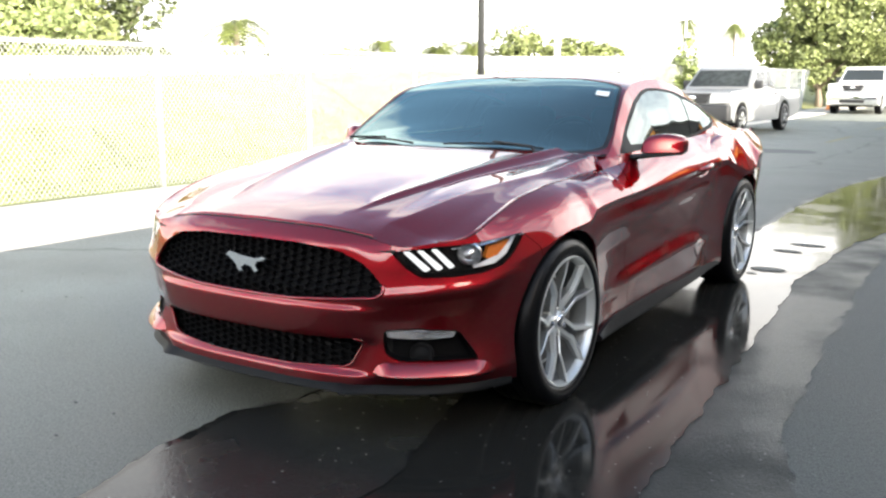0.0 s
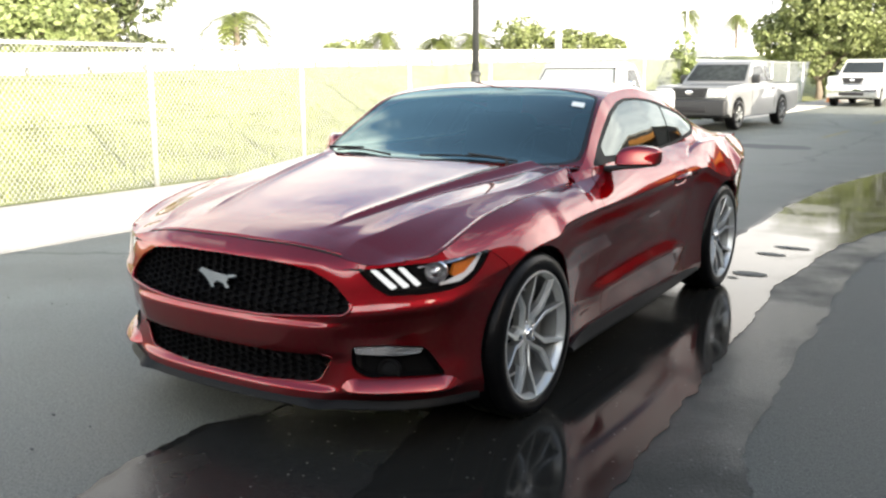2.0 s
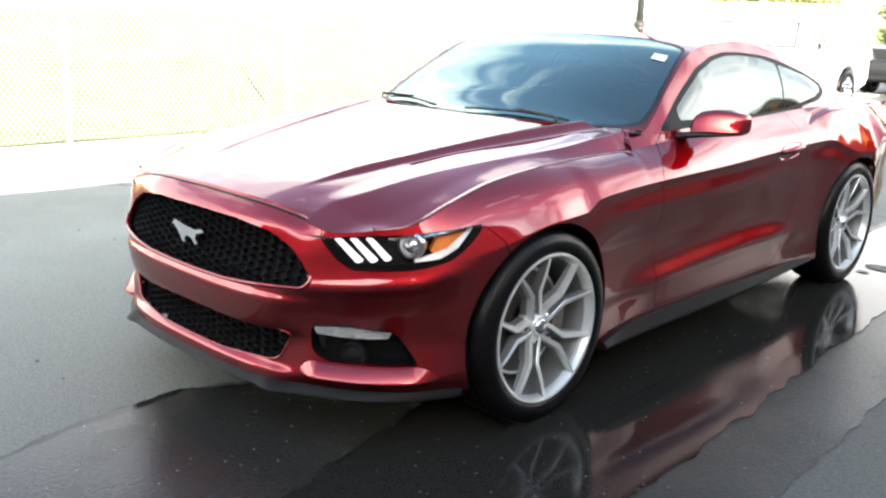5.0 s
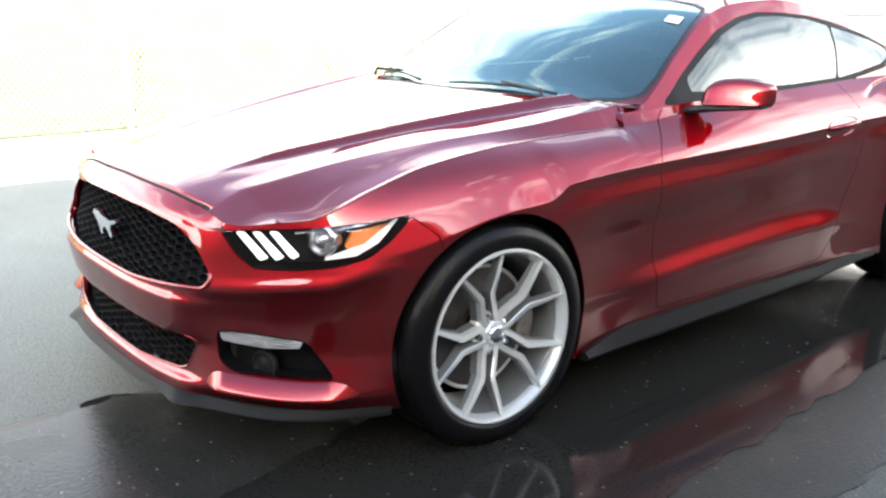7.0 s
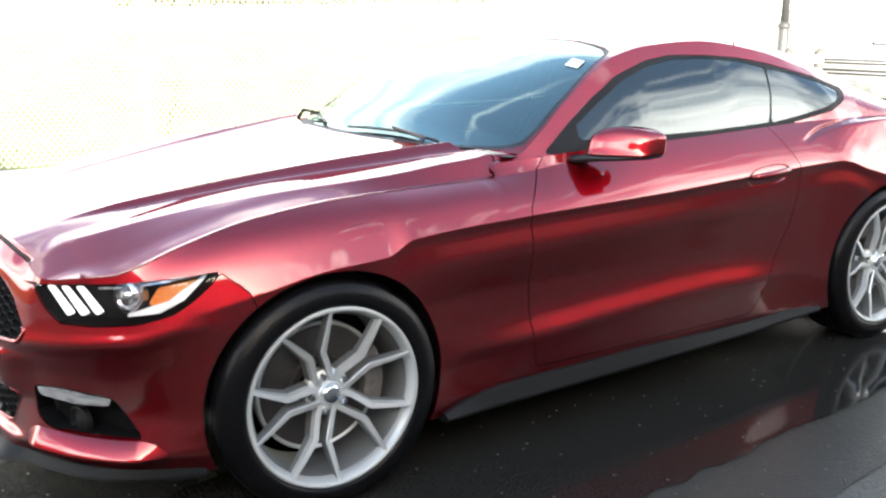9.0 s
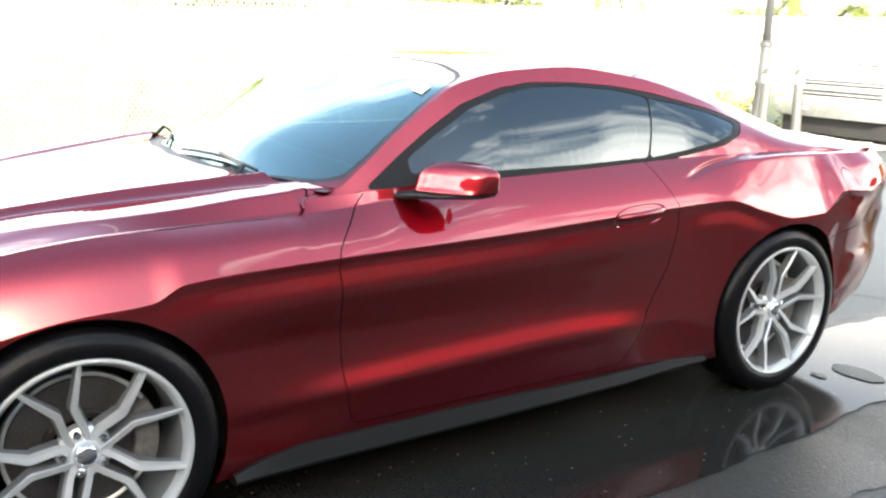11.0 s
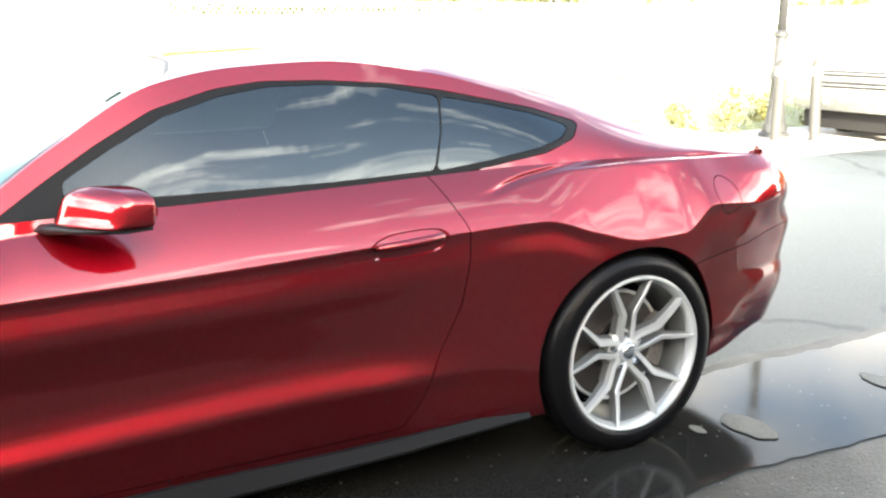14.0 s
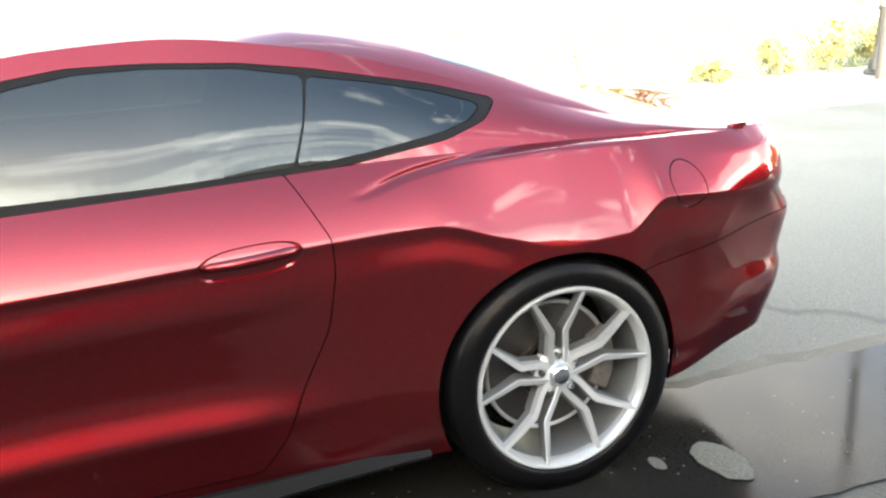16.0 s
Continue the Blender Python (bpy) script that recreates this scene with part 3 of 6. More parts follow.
# ---- chain-link fence ----
GALV = plain("galvanised_steel", (.60, .61, .60), .45, metal=.5, grain=.1, scale=60)
FX, FTOP, FSTEP = -6.52, 1.66, 2.74
fence = tagged(new("fence"), "galvanised chain-link fence with round posts", "fence")
bm = bmesh.new()
tube(bm, [(0, 0, -.05), (0, 0, FTOP + .03)], .032, 10)
tube(bm, [(0, 0, FTOP + .03), (0, 0, FTOP + .05), (0, 0, FTOP + .065)], [.036, .03, .004], 10)
post_mesh = None
for k in range(-3, 14):
    if post_mesh is None:
        p = part("post", bm, GALV, fence)
        post_mesh = p.data
    else:
        p = new("post", post_mesh)
        p.parent = fence
    p.matrix_basis = pose(FX, 4.36 + k * FSTEP, .04)
bm = bmesh.new()
tube(bm, [(FX, 4.36 - 3 * FSTEP, FTOP + .06), (FX, 4.36 + 13 * FSTEP, FTOP + .06)], .020, 8)
part("top_rail", bm, GALV, fence)
verts, faces = [], []
y0, y1, pitch, th = 4.36 - 3 * FSTEP, 4.36 + 13 * FSTEP, .064, .0028
for sgn in (1, -1):
    n = int((y1 - y0) / pitch)
    for k in range(n):
        ya = y0 + k * pitch
        yb = ya + sgn * FTOP * .82
        lo, hi = (ya, .04), (yb, .10 + FTOP)
        n0 = len(verts)
        for y, z in (lo, hi):
            verts += [(FX + th + .004 * sgn, y - th, z), (FX + th + .004 * sgn, y + th, z), (FX - th + .004 * sgn, y, z)]
        faces += [(n0, n0 + 1, n0 + 4, n0 + 3), (n0 + 1, n0 + 2, n0 + 5, n0 + 4), (n0 + 2, n0, n0 + 3, n0 + 5)]
me = bpy.data.meshes.new("wire_mesh")
me.from_pydata(verts, [], faces)
me.materials.append(GALV)
net = new("wire_mesh", me)
net.parent = fence
tagged(net, "diamond wire mesh", kind="stuff")


# ---- trees ----
BARK = plain("bark", (.16, .13, .10), .9, grain=.35, scale=25, bump=.5)


def leaf_material(name, color):
    m, n, l, b = material(name)
    geo, r, sc = n.new("ShaderNodeNewGeometry"), n.new("ShaderNodeMapRange"), n.new("ShaderNodeVectorMath")
    r.inputs["To Min"].default_value, r.inputs["To Max"].default_value = .55, 1.5
    sc.operation = "SCALE"
    sc.inputs[0].default_value = color
    l.new(geo.outputs["Random Per Island"], r.inputs["Value"])
    l.new(r.outputs["Result"], sc.inputs["Scale"])
    l.new(sc.outputs["Vector"], b.inputs["Base Color"])
    b.inputs["Roughness"].default_value = .55
    return m


LEAF = leaf_material("leaves", (.17, .20, .075))
LEAFBRIGHT = leaf_material("sunlit_leaves", (.17, .21, .075))
LEAFDARK = leaf_material("dark_leaves", (.07, .088, .032))
PALMLEAF = leaf_material("palm_fronds", (.10, .12, .03))


def leaf_mesh(name, lobes, count, size, mat, parent, seed, label=""):
    """Leaves scattered in and on uneven lobes (x, y, z, rx, ry, rz)."""
    rnd, verts, faces = random.Random(seed), [], []
    vol = [a[3] * a[4] * a[5] for a in lobes]
    for lobe, v in zip(lobes, vol):
        for _ in range(int(count * v / sum(vol))):
            while True:
                d = Vector((rnd.uniform(-1, 1), rnd.uniform(-1, 1), rnd.uniform(-1, 1)))
                if .25 < d.length < 1:
                    break
            d = d.normalized() * (d.length ** .4)
            p = Vector((lobe[0] + d.x * lobe[3], lobe[1] + d.y * lobe[4], lobe[2] + d.z * lobe[5]))
            if noise.noise(p * 1.4 / max(size * 6, .2)) < -.18:
                continue
            s = size * rnd.uniform(.6, 1.3)
            a = Vector((rnd.gauss(0, 1), rnd.gauss(0, 1), rnd.gauss(0, .6))).normalized()
            c = a.cross(Vector((rnd.gauss(0, 1), rnd.gauss(0, 1), rnd.gauss(0, 1)))).normalized()
            n0 = len(verts)
            verts += [tuple(p - a * s), tuple(p + c * s * .45 + a * s * .1), tuple(p + a * s), tuple(p - c * s * .45 + a * s * .1)]
            faces.append((n0, n0 + 1, n0 + 2, n0 + 3))
    me = bpy.data.meshes.new(name)
    me.from_pydata(verts, [], faces)
    me.materials.append(mat)
    ob = new(name, me)
    ob.parent = parent
    if label:
        ob["label"] = label
    return ob


def tree(x, y, trunk_h, height, spread, seed, label, leaves=5200, leaf=.10, mat=None, z=0.0, category="tree", low=.18, skirt=0):
    rnd = random.Random(seed)
    root = tagged(new("tree"), label, category)
    root.matrix_basis = pose(x, y, z)
    bm = bmesh.new()
    top = trunk_h + (height - trunk_h) * .55
    pts = [(0, 0, -.1), (.03, .02, trunk_h * .5), (-.04, .05, trunk_h), (.05, -.03, top)]
    r0 = .05 + height * .018
    tube(bm, pts, [r0 * 1.25, r0, r0 * .8, r0 * .3], 9)
    lobes = []
    for k in range(11):
        a = k * 2.4 + rnd.uniform(-.3, .3)
        rr = spread * rnd.uniform(.25, .72)
        zz = trunk_h + (height - trunk_h) * rnd.uniform(low, .85)
        e = (rr * math.cos(a), rr * math.sin(a), zz)
        st = Vector(pts[2]).lerp(Vector(pts[3]), rnd.uniform(0, .8))
        tube(bm, [st, st.lerp(Vector(e), .5) + Vector((0, 0, -.1)), e], [r0 * .42, r0 * .28, r0 * .1], 6)
        q = spread * rnd.uniform(.30, .48)
        lobes.append((*e, q, q, q * rnd.uniform(.7, .95)))
    lobes.append((0, 0, height - spread * .4, spread * .45, spread * .45, spread * .4))
    for k in range(skirt):
        a = k * math.tau / skirt + rnd.uniform(-.2, .2)
        e = (spread * .72 * math.cos(a), spread * .72 * math.sin(a), trunk_h + rnd.uniform(1.0, 2.6))
        tube(bm, [pts[2], Vector(pts[2]).lerp(Vector(e), .5) + Vector((0, 0, .25)), e], [r0 * .36, r0 * .22, r0 * .08], 6)
        lobes.append((*e, spread * .40, spread * .40, spread * .30))
    part("trunk", bm, BARK, root, "brown trunk with limbs")
    leaf_mesh("crown", lobes, leaves, leaf, mat or LEAF, root, seed + 50, "loose green crown")
    return root


tree(-6.7, 44.5, .8, 6.2, 3.0, 21, "leafy roadside tree with a bright green crown", 40000, .13, low=.05, skirt=8)
tree(-3.2, 47.5, .8, 10.6, 3.7, 22, "leafy roadside tree behind the white pickup", 40000, .13, low=.05, skirt=8)
tree(.4, 50.5, .8, 9.4, 3.4, 23, "leafy roadside tree at the road's end", 30000, .13, low=.05, skirt=8)


def bush(x, y, w, h, seed, label, leaves=2600, leaf=.09, mat=None):
    root = tagged(new("bush"), label, "bush")
    root.matrix_basis = pose(x, y, 0)
    rnd = random.Random(seed)
    bm = bmesh.new()
    for k in range(6):
        a = k * 1.1
        tube(bm, [(0, 0, -.05), (.3 * w * math.cos(a), .3 * w * math.sin(a), h * .6)], [.004 + .012 * h, .003 + .004 * h], 5)
    part("stems", bm, BARK, root)
    lobes = [(rnd.uniform(-.55, .55) * w, rnd.uniform(-.5, .5) * w, rnd.uniform(.18, .8) * h, w * .4, w * .4, h * .3) for _ in range(9)]
    leaf_mesh("leaves", lobes, leaves, leaf, mat or LEAF, root, seed + 9)
    return root


bush(-6.2, 23.6, .85, 2.35, 31, "tall bright green shrub beside the silver pickup", 5200, .08, LEAFBRIGHT)
bush(-5.7, 25.2, .8, 1.6, 32, "low green shrub beside the road", 3600, .08, LEAFBRIGHT)
bush(-6.9, 47.0, 1.2, 1.3, 33, "clipped green hedge under the tree", 2200)
# weeds along the kerb by the lamp post
WEED = leaf_material("dry_weeds", (.20, .19, .06))
for k, (x, y, h) in enumerate(((-6.35, 9.6, .45), (-6.2, 10.3, .75), (-6.3, 11.2, .6), (-6.25, 8.6, .3), (-6.3, 12.3, .5), (-6.1, 13.2, .6))):
    bush(x, y, .32, h, 40 + k, "dry yellow weeds at the fence foot", 420, .045, WEED)

for k, (x, y, h, s) in enumerate(((-39, 17, 7.0, 5.0), (-38, 24, 8.2, 5.4), (-41, 30.5, 7.6, 5.0), (-40, 12, 6.0, 4.4))):
    tree(x, y, 1.2, h, s, 60 + k, "broad dense tree beyond the raised road", 9500, .22, LEAF if k % 2 else LEAFDARK, .4, low=-.05)

tree(-35.2, 21.5, .5, 4.2, 3.6, 68, "round light green tree in front of the woods", 9000, .16, LEAFBRIGHT, .8, low=-.1)


def palm(x, y, h, seed, label, size=1.0):
    rnd = random.Random(seed)
    root = tagged(new("palm_tree"), label, "palm tree")
    root.matrix_basis = pose(x, y, 1.0 if y < 100 else 0.5)
    bm = bmesh.new()
    tube(bm, [(0, 0, -.5), (.12, .05, h * .5), (.05, 0, h)], [.26 * size, .18 * size, .15 * size], 8)
    part("trunk", bm, BARK, root)
    verts, faces = [], []
    for k in range(38):
        a, up = rnd.uniform(0, math.tau), rnd.uniform(-.5, 1.0)
        d = Vector((math.cos(a), math.sin(a), 0))
        s, L = Vector((-d.y, d.x, 0)), size * rnd.uniform(1.5, 2.2)
        spine = [Vector((.05, 0, h)) + d * L * t + Vector((0, 0, 1)) * L * (up * t - 1.1 * t * t) for t in np.linspace(0, 1, 14)]
        for i, (p, q) in enumerate(zip(spine, spine[1:])):
            for sg in (1, -1):
                n0 = len(verts)
                w = .62 * size * math.sin(math.pi * (i + 1.5) / 15) * rnd.uniform(.7, 1.1)
                tip = q + s * sg * w + d * .3 * size + Vector((0, 0, -rnd.uniform(.05, .35) * size))
                verts += [tuple(p), tuple(p + (q - p) * .55), tuple(tip)]
                faces.append((n0, n0 + 1, n0 + 2))
    me = bpy.data.meshes.new("fronds")
    me.from_pydata(verts, [], faces)
    me.materials.append(PALMLEAF)
    fr = new("fronds", me)
    fr.parent = root
    return root


palm(-51.5, 70, 3.8, 71, "small palm tree beyond the raised road", 1.3)
palm(-45.2, 70, 3.2, 72, "bushy palm tree beyond the raised road", 1.6)
palm(-42.5, 72, 3.4, 73, "bushy palm tree beyond the raised road", 1.5)
palm(-36.0, 35.0, 3.4, 76, "palm at the edge of the woods", 1.1)
for k, (x, y, h) in enumerate(((-42, 130, 9), (-36, 134, 8.4), (-33, 150, 10), (-27, 150, 8), (-24, 150, 8.6), (-20, 148, 8))):
    palm(x, y, h, 80 + k, "tall slim palm tree far off", 1.25)
for k, (x, y, s) in enumerate(((-40, 76, 3.4), (-36, 78, 2.8), (-33, 80, 2.2), (-62, 78, 3.0))):
    tree(x, y, .8, 4.8 - .5 * k, s, 90 + k, "low green trees beyond the raised road", 2600, .26, LEAF, 1.0)

# ---- sign gantry and poles beyond the road ----
STEELWHITE = plain("weathered_white_steel", (.62, .62, .60), .6, metal=.2, grain=.1, scale=6)
gantry = tagged(new("sign_gantry"), "pale steel truss gantry over the raised road", "gantry")
for x in (-52.4, -33.0):
    bm = bmesh.new()
    tube(bm, [(x, 70, .5), (x, 70, 8.6)], .28, 10)
    part("post", bm, STEELWHITE, gantry)
bm = bmesh.new()
for z in (7.0, 8.4):
    tube(bm, [(-52.4, 70, z), (-33.0, 70, z)], .09, 6)
for k in range(13):
    x = -52.4 + k * 1.49
    tube(bm, [(x, 70, 7.0 if k % 2 else 8.4), (x + 1.49, 70, 8.4 if k % 2 else 7.0)], .06, 5)
    tube(bm, [(x, 70, 7.0), (x, 70, 8.4)], .05, 5)
part("truss", bm, STEELWHITE, gantry)
for k, (x, y, h) in enumerate(((-22.5, 72, 10), (-9.5, 46, 6.5))):
    bm = bmesh.new()
    tube(bm, [(0, 0, 0), (0, 0, h)], [.10, .05], 8)
    tube(bm, [(0, 0, h - .1), (.5, 0, h + .15), (1.1, 0, h + .1)], [.04, .04, .07], 6)
    o = tagged(bm_object("street_lamp", bm, GALV), "slim grey street lamp beyond the road", "street lamp")
    o.matrix_basis = pose(x, y, 0)

# ---- lamp post and bollards by the kerb ----
POSTBLACK = plain("black_painted_iron", (.035, .037, .038), .5, coat=.15, grain=.2, scale=40)
LX, LY = -5.68, 10.62
lamp = tagged(new("lamp_post"), "tall black painted lamp post with a flared base", "lamp post")
lamp.matrix_basis = pose(LX, LY, .02)
bm = bmesh.new()
lathe(bm, [(.0, 0), (.21, 0), (.21, .05), (.17, .07), (.160, .16), (.135, .19), (.105, .42), (.090, .75), (.108, .78), (.108, .83), (.085, .86), (.075, 1.3), (.095, 1.32), (.095, 1.36), (.06, 1.40), (.0, 1.41)], 20, "z")
bmesh.ops.recalc_face_normals(bm, faces=bm.faces)
sharp(part("base", bm, POSTBLACK, lamp, "flared cast base"), 40)
bm = bmesh.new()
tube(bm, [(0, 0, 1.38), (0, 0, 3.5), (0, 0, 6.2)], [.062, .055, .048], 14)
part("pole", bm, POSTBLACK, lamp)
bm = bmesh.new()
lathe(bm, [(.0, 6.15), (.06, 6.15), (.16, 6.4), (.22, 6.75), (.14, 6.85), (.03, 7.0), (.0, 7.05)], 16, "z")
bmesh.ops.recalc_face_normals(bm, faces=bm.faces)
part("lantern", bm, POSTBLACK, lamp, "dark lantern head")
VPIPE = plain("weathered_grey_pipe", (.055, .055, .052), .6, metal=.2, grain=.2, scale=30)
BAND = plain("faded_yellow_band", (.62, .58, .34), .5, grain=.1, scale=20)
boll = tagged(new("bollard"), "grey steel pipe bollard with a faded yellow band at the kerb", "bollard", "kerb bollards")
boll.matrix_basis = pose(-5.30, 10.22, 0.0, 0, 1.5, 0)
bm = bmesh.new()
lathe(bm, [(.0, .0), (.068, .0), (.068, .98), (.055, 1.03), (.02, 1.055), (.0, 1.06)], 18, "z")
bmesh.ops.recalc_face_normals(bm, faces=bm.faces)
sharp(part("pipe", bm, VPIPE, boll), 50)
bm = bmesh.new()
lathe(bm, [(.0695, .855), (.0715, .86), (.0715, .955), (.0695, .96)], 18, "z")
part("band", bm, BAND, boll, "faded yellow reflective band")
copy_thing(boll, pose(-5.02, 10.62, 0.0, 0, -3.0, 0))
BARREL = plain("orange_plastic", (.65, .22, .05), .5, grain=.1, scale=20)
bm = bmesh.new()
lathe(bm, [(.0, .0), (.32, .0), (.30, .06), (.26, .08), (.25, .45), (.24, .47), (.23, .85), (.21, .95), (.10, 1.0), (.0, 1.0)], 20, "z")
bmesh.ops.recalc_face_normals(bm, faces=bm.faces)
o = tagged(bm_object("traffic_barrel", bm, BARREL), "faded orange traffic barrel by the kerb", "traffic barrel")
o.matrix_basis = pose(-5.3, 40.5, 0)

# ---- the building whose shade lies on the yard ----
STUCCO = plain("tan_stucco", (.13, .105, .09), .9, grain=.15, scale=18, bump=.3, spots=.15)
DARKGLASS = plain("dark_window_glass", (.02, .025, .03), .05, coat=.5)
ORANGE = plain("orange_awning", (.55, .22, .04), .7, grain=.15, scale=12)
SHUTTER = plain("dull_grey_shutter", (.10, .10, .10), .7, grain=.15, scale=20, spots=.1)
house = tagged(new("workshop_building"), "long tan stucco workshop building with roll doors", "building")
bm = bmesh.new()
box(bm, 9.1, -7.3, -.1, 22, 17.05, 4.67)
part("wall", bm, STUCCO, house, smooth=False)
bm = bmesh.new()
box(bm, 9.0, -26, -.1, 22, -7.3, 6.54)
part("tall_wall", bm, STUCCO, house, smooth=False)
bm = bmesh.new()
box(bm, 9.0, -7.3, 4.67, 22.1, 17.1, 4.83, .02)
part("parapet", bm, CONCRETE, house, smooth=False)
# plain block added behind the camera, never in view, closing off low sky
unseen_back = tagged(new("unseen_back_building"), "low tan stucco block added unseen behind the camera", "building")
bm = bmesh.new()
box(bm, -7.5, -24, -.1, 8.8, -13.0, 4.6)
part("wall", bm, STUCCO, unseen_back, smooth=False)
bm = bmesh.new()
box(bm, -7.6, -24.1, 4.6, 8.9, -12.9, 4.8, .02)
part("parapet", bm, CONCRETE, unseen_back, smooth=False)
for k in range(4):
    bm = bmesh.new()
    y = -3.5 + k * 5.1
    for j in range(14):
        box(bm, 9.03 - (j % 2) * .015, y, .02 + j * .235, 9.12, y + 3.2, .25 + j * .235)
    part("roll_door", bm, SHUTTER, house, "dull grey roller shutter", smooth=False)
GREYWALL = plain("grey_plaster", (.10, .09, .085), .9, grain=.15, scale=18, bump=.3, spots=.15)
shop = tagged(new("shop_building"), "grey plaster shop front with an orange awning", "building")
bm = bmesh.new()
box(bm, 4.4, 17.2, -.1, 10.9, 24.6, 3.9)
part("wall", bm, GREYWALL, shop, smooth=False)
bm = bmesh.new()
box(bm, 4.3, 17.12, 3.9, 10.9, 24.65, 4.05, .02)
part("parapet", bm, CONCRETE, shop, smooth=False)
bm = bmesh.new()
prism(bm, [(17.2, 3.7), (16.6, 3.4), (16.6, 3.25), (17.2, 3.25)], 4.5, 5.4, "x")
part("awning", bm, ORANGE, shop, "orange cloth awning", smooth=False)
for k in range(3):
    bm = bmesh.new()
    box(bm, 4.7 + k * 2.0, 17.15, .6, 6.3 + k * 2.0, 17.26, 2.6, .02)
    part("shop_window", bm, DARKGLASS, shop, "dark shop window", smooth=False)

# ---- the red coupe: one wrap of the lower body, a hood sheet, a greenhouse ----
PLAN = np.array([(0, -.84), (.15, -.838), (.3, -.828), (.45, -.802), (.6, -.738), (.75, -.645), (.86, -.53), (.922, -.40), (.955, -.26), (.977, -.1), (.984, .05),
                 (.975, .25), (.958, .5), (.95, .7), (.937, 1.3), (.92, 1.8), (.91, 2.05), (.906, 2.25), (.928, 2.5), (.953, 2.75), (.943, 3.0), (.915, 3.2),
                 (.86, 3.42), (.79, 3.565), (.62, 3.675), (.3, 3.745), (0, 3.765)])
CHORD = np.concatenate([[0], np.cumsum(np.linalg.norm(np.diff(PLAN, axis=0), axis=1))])
FINE_U = np.linspace(0, CHORD[-1], 3000)
FINE_XY = curve(np.column_stack([CHORD, PLAN]), FINE_U)
CORNER = int(np.argmax(FINE_XY[:, 0] > 0.93))


def u_of_x(x):
    return np.interp(x, FINE_XY[:CORNER + 1, 0], FINE_U[:CORNER + 1])


def u_of_y(y):
    return np.interp(y, FINE_XY[:, 1], FINE_U)


def plan_at(u):
    xy = np.stack([np.interp(u, FINE_U, FINE_XY[:, k]) for k in (0, 1)], -1)
    e = 0.02
    a = np.stack([np.interp(np.clip(u - e, 0, None), FINE_U, FINE_XY[:, k]) for k in (0, 1)], -1)
    b = np.stack([np.interp(np.clip(u + e, None, CHORD[-1]), FINE_U, FINE_XY[:, k]) for k in (0, 1)], -1)
    t = b - a
    t = t / np.linalg.norm(t, axis=-1, keepdims=True)
    nrm = np.stack([t[..., 1], -t[..., 0]], -1)
    nrm = np.where((u <= 0)[..., None], np.array([0.0, -1.0]), nrm)
    return xy, nrm


# top edge of the wrap: u, height, how far it lies inside the plan line
TOP = [(u_of_x(x), z, i) for x, z, i in ((0, .778, .098), (.3, .772, .095), (.5, .752, .085), (.657, .722, .03), (.75, .735, .03), (.83, .746, .035))]
TOP += [(u_of_y(y), z, i) for y, z, i in ((-.4, .808, .085), (-.17, .862, .13), (.1, .888, .142), (.38, .893, .135), (.64, .897, .122), (.655, .899, .123), (.672, .936, .158), (.70, .940, .154), (.74, .943, .146), (.80, .946, .132), (.86, .951, .118), (.93, .958, .110), (1.3, .963, .11), (1.8, .972, .115),
                                           (2.05, .978, .12), (2.4, .985, .125), (2.75, .982, .165), (3.1, .97, .175), (3.35, .962, .15))]
TOP += [(u_of_y(3.6), .958, .10), (CHORD[-1], .956, .07)]
BOTTOM = [(0, .205), (u_of_x(.45), .205), (u_of_x(.86), .205), (u_of_y(-.38), .20), (u_of_y(.4), .185), (u_of_y(2.3), .19), (u_of_y(3.06), .26), (u_of_y(3.5), .315), (CHORD[-1], .33)]
CREASE = [(-.6, .60), (-.3, .66), (0, .725), (.17, .735), (.26, .775), (.4, .783), (.7, .790), (1.3, .800), (1.8, .815), (2.2, .825), (2.36, .828), (2.55, .775), (2.72, .737), (2.90, .742), (3.03, .826), (3.2, .812), (3.6, .78)]
FLARE_TOP = [(.4, .428), (.62, .433), (1.13, .456), (1.55, .468), (1.9, .452), (2.2, .43)]
FLARE_LOW = [(.4, .374), (.62, .379), (1.13, .397), (1.55, .405), (2.02, .390), (2.3, .38)]
HOODLINE = [(.6, .896, .124), (.655, .8988, .123), (.80, .911, .112), (.93, .926, .100), (1.35, .93, .09)]
LEDGE = [(2.2, .905), (2.35, .945), (2.52, .966), (2.78, .975), (3.1, .974), (3.35, .962), (3.6, .958)]
FRONT_MID = [(.16, .024), (.21, .012), (.242, .010), (.256, .022), (.27, .03), (.355, .032), (.395, .010), (.45, -.002), (.494, -.008), (.513, .002), (.552, .004), (.575, .018), (.66, .042), (.715, .052), (.76, .084), (.80, .13)]
FRONT_END = [(.16, .045), (.22, .02), (.26, .002), (.30, .01), (.38, .022), (.46, .018), (.53, .005), (.571, -.006), (.577, -.005), (.60, .003), (.66, .016), (.72, .032), (.80, .06)]
REAR = [(.2, .11), (.28, .08), (.36, .052), (.46, .018), (.50, .014), (.55, .022), (.62, .010), (.68, .0), (.74, .022), (.772, .04), (.785, .034), (.90, .05), (.96, .09)]
REARSIDE = [(.2, .09), (.28, .07), (.36, .044), (.46, .026), (.50, .025), (.55, .031), (.60, .030), (.70, .022), (.795, .003), (.81, .0), (.90, .03), (.96, .09)]


def smooth_step(a, b, x):
    t = np.clip((x - a) / (b - a), 0, 1)
    return t * t * (3 - 2 * t)


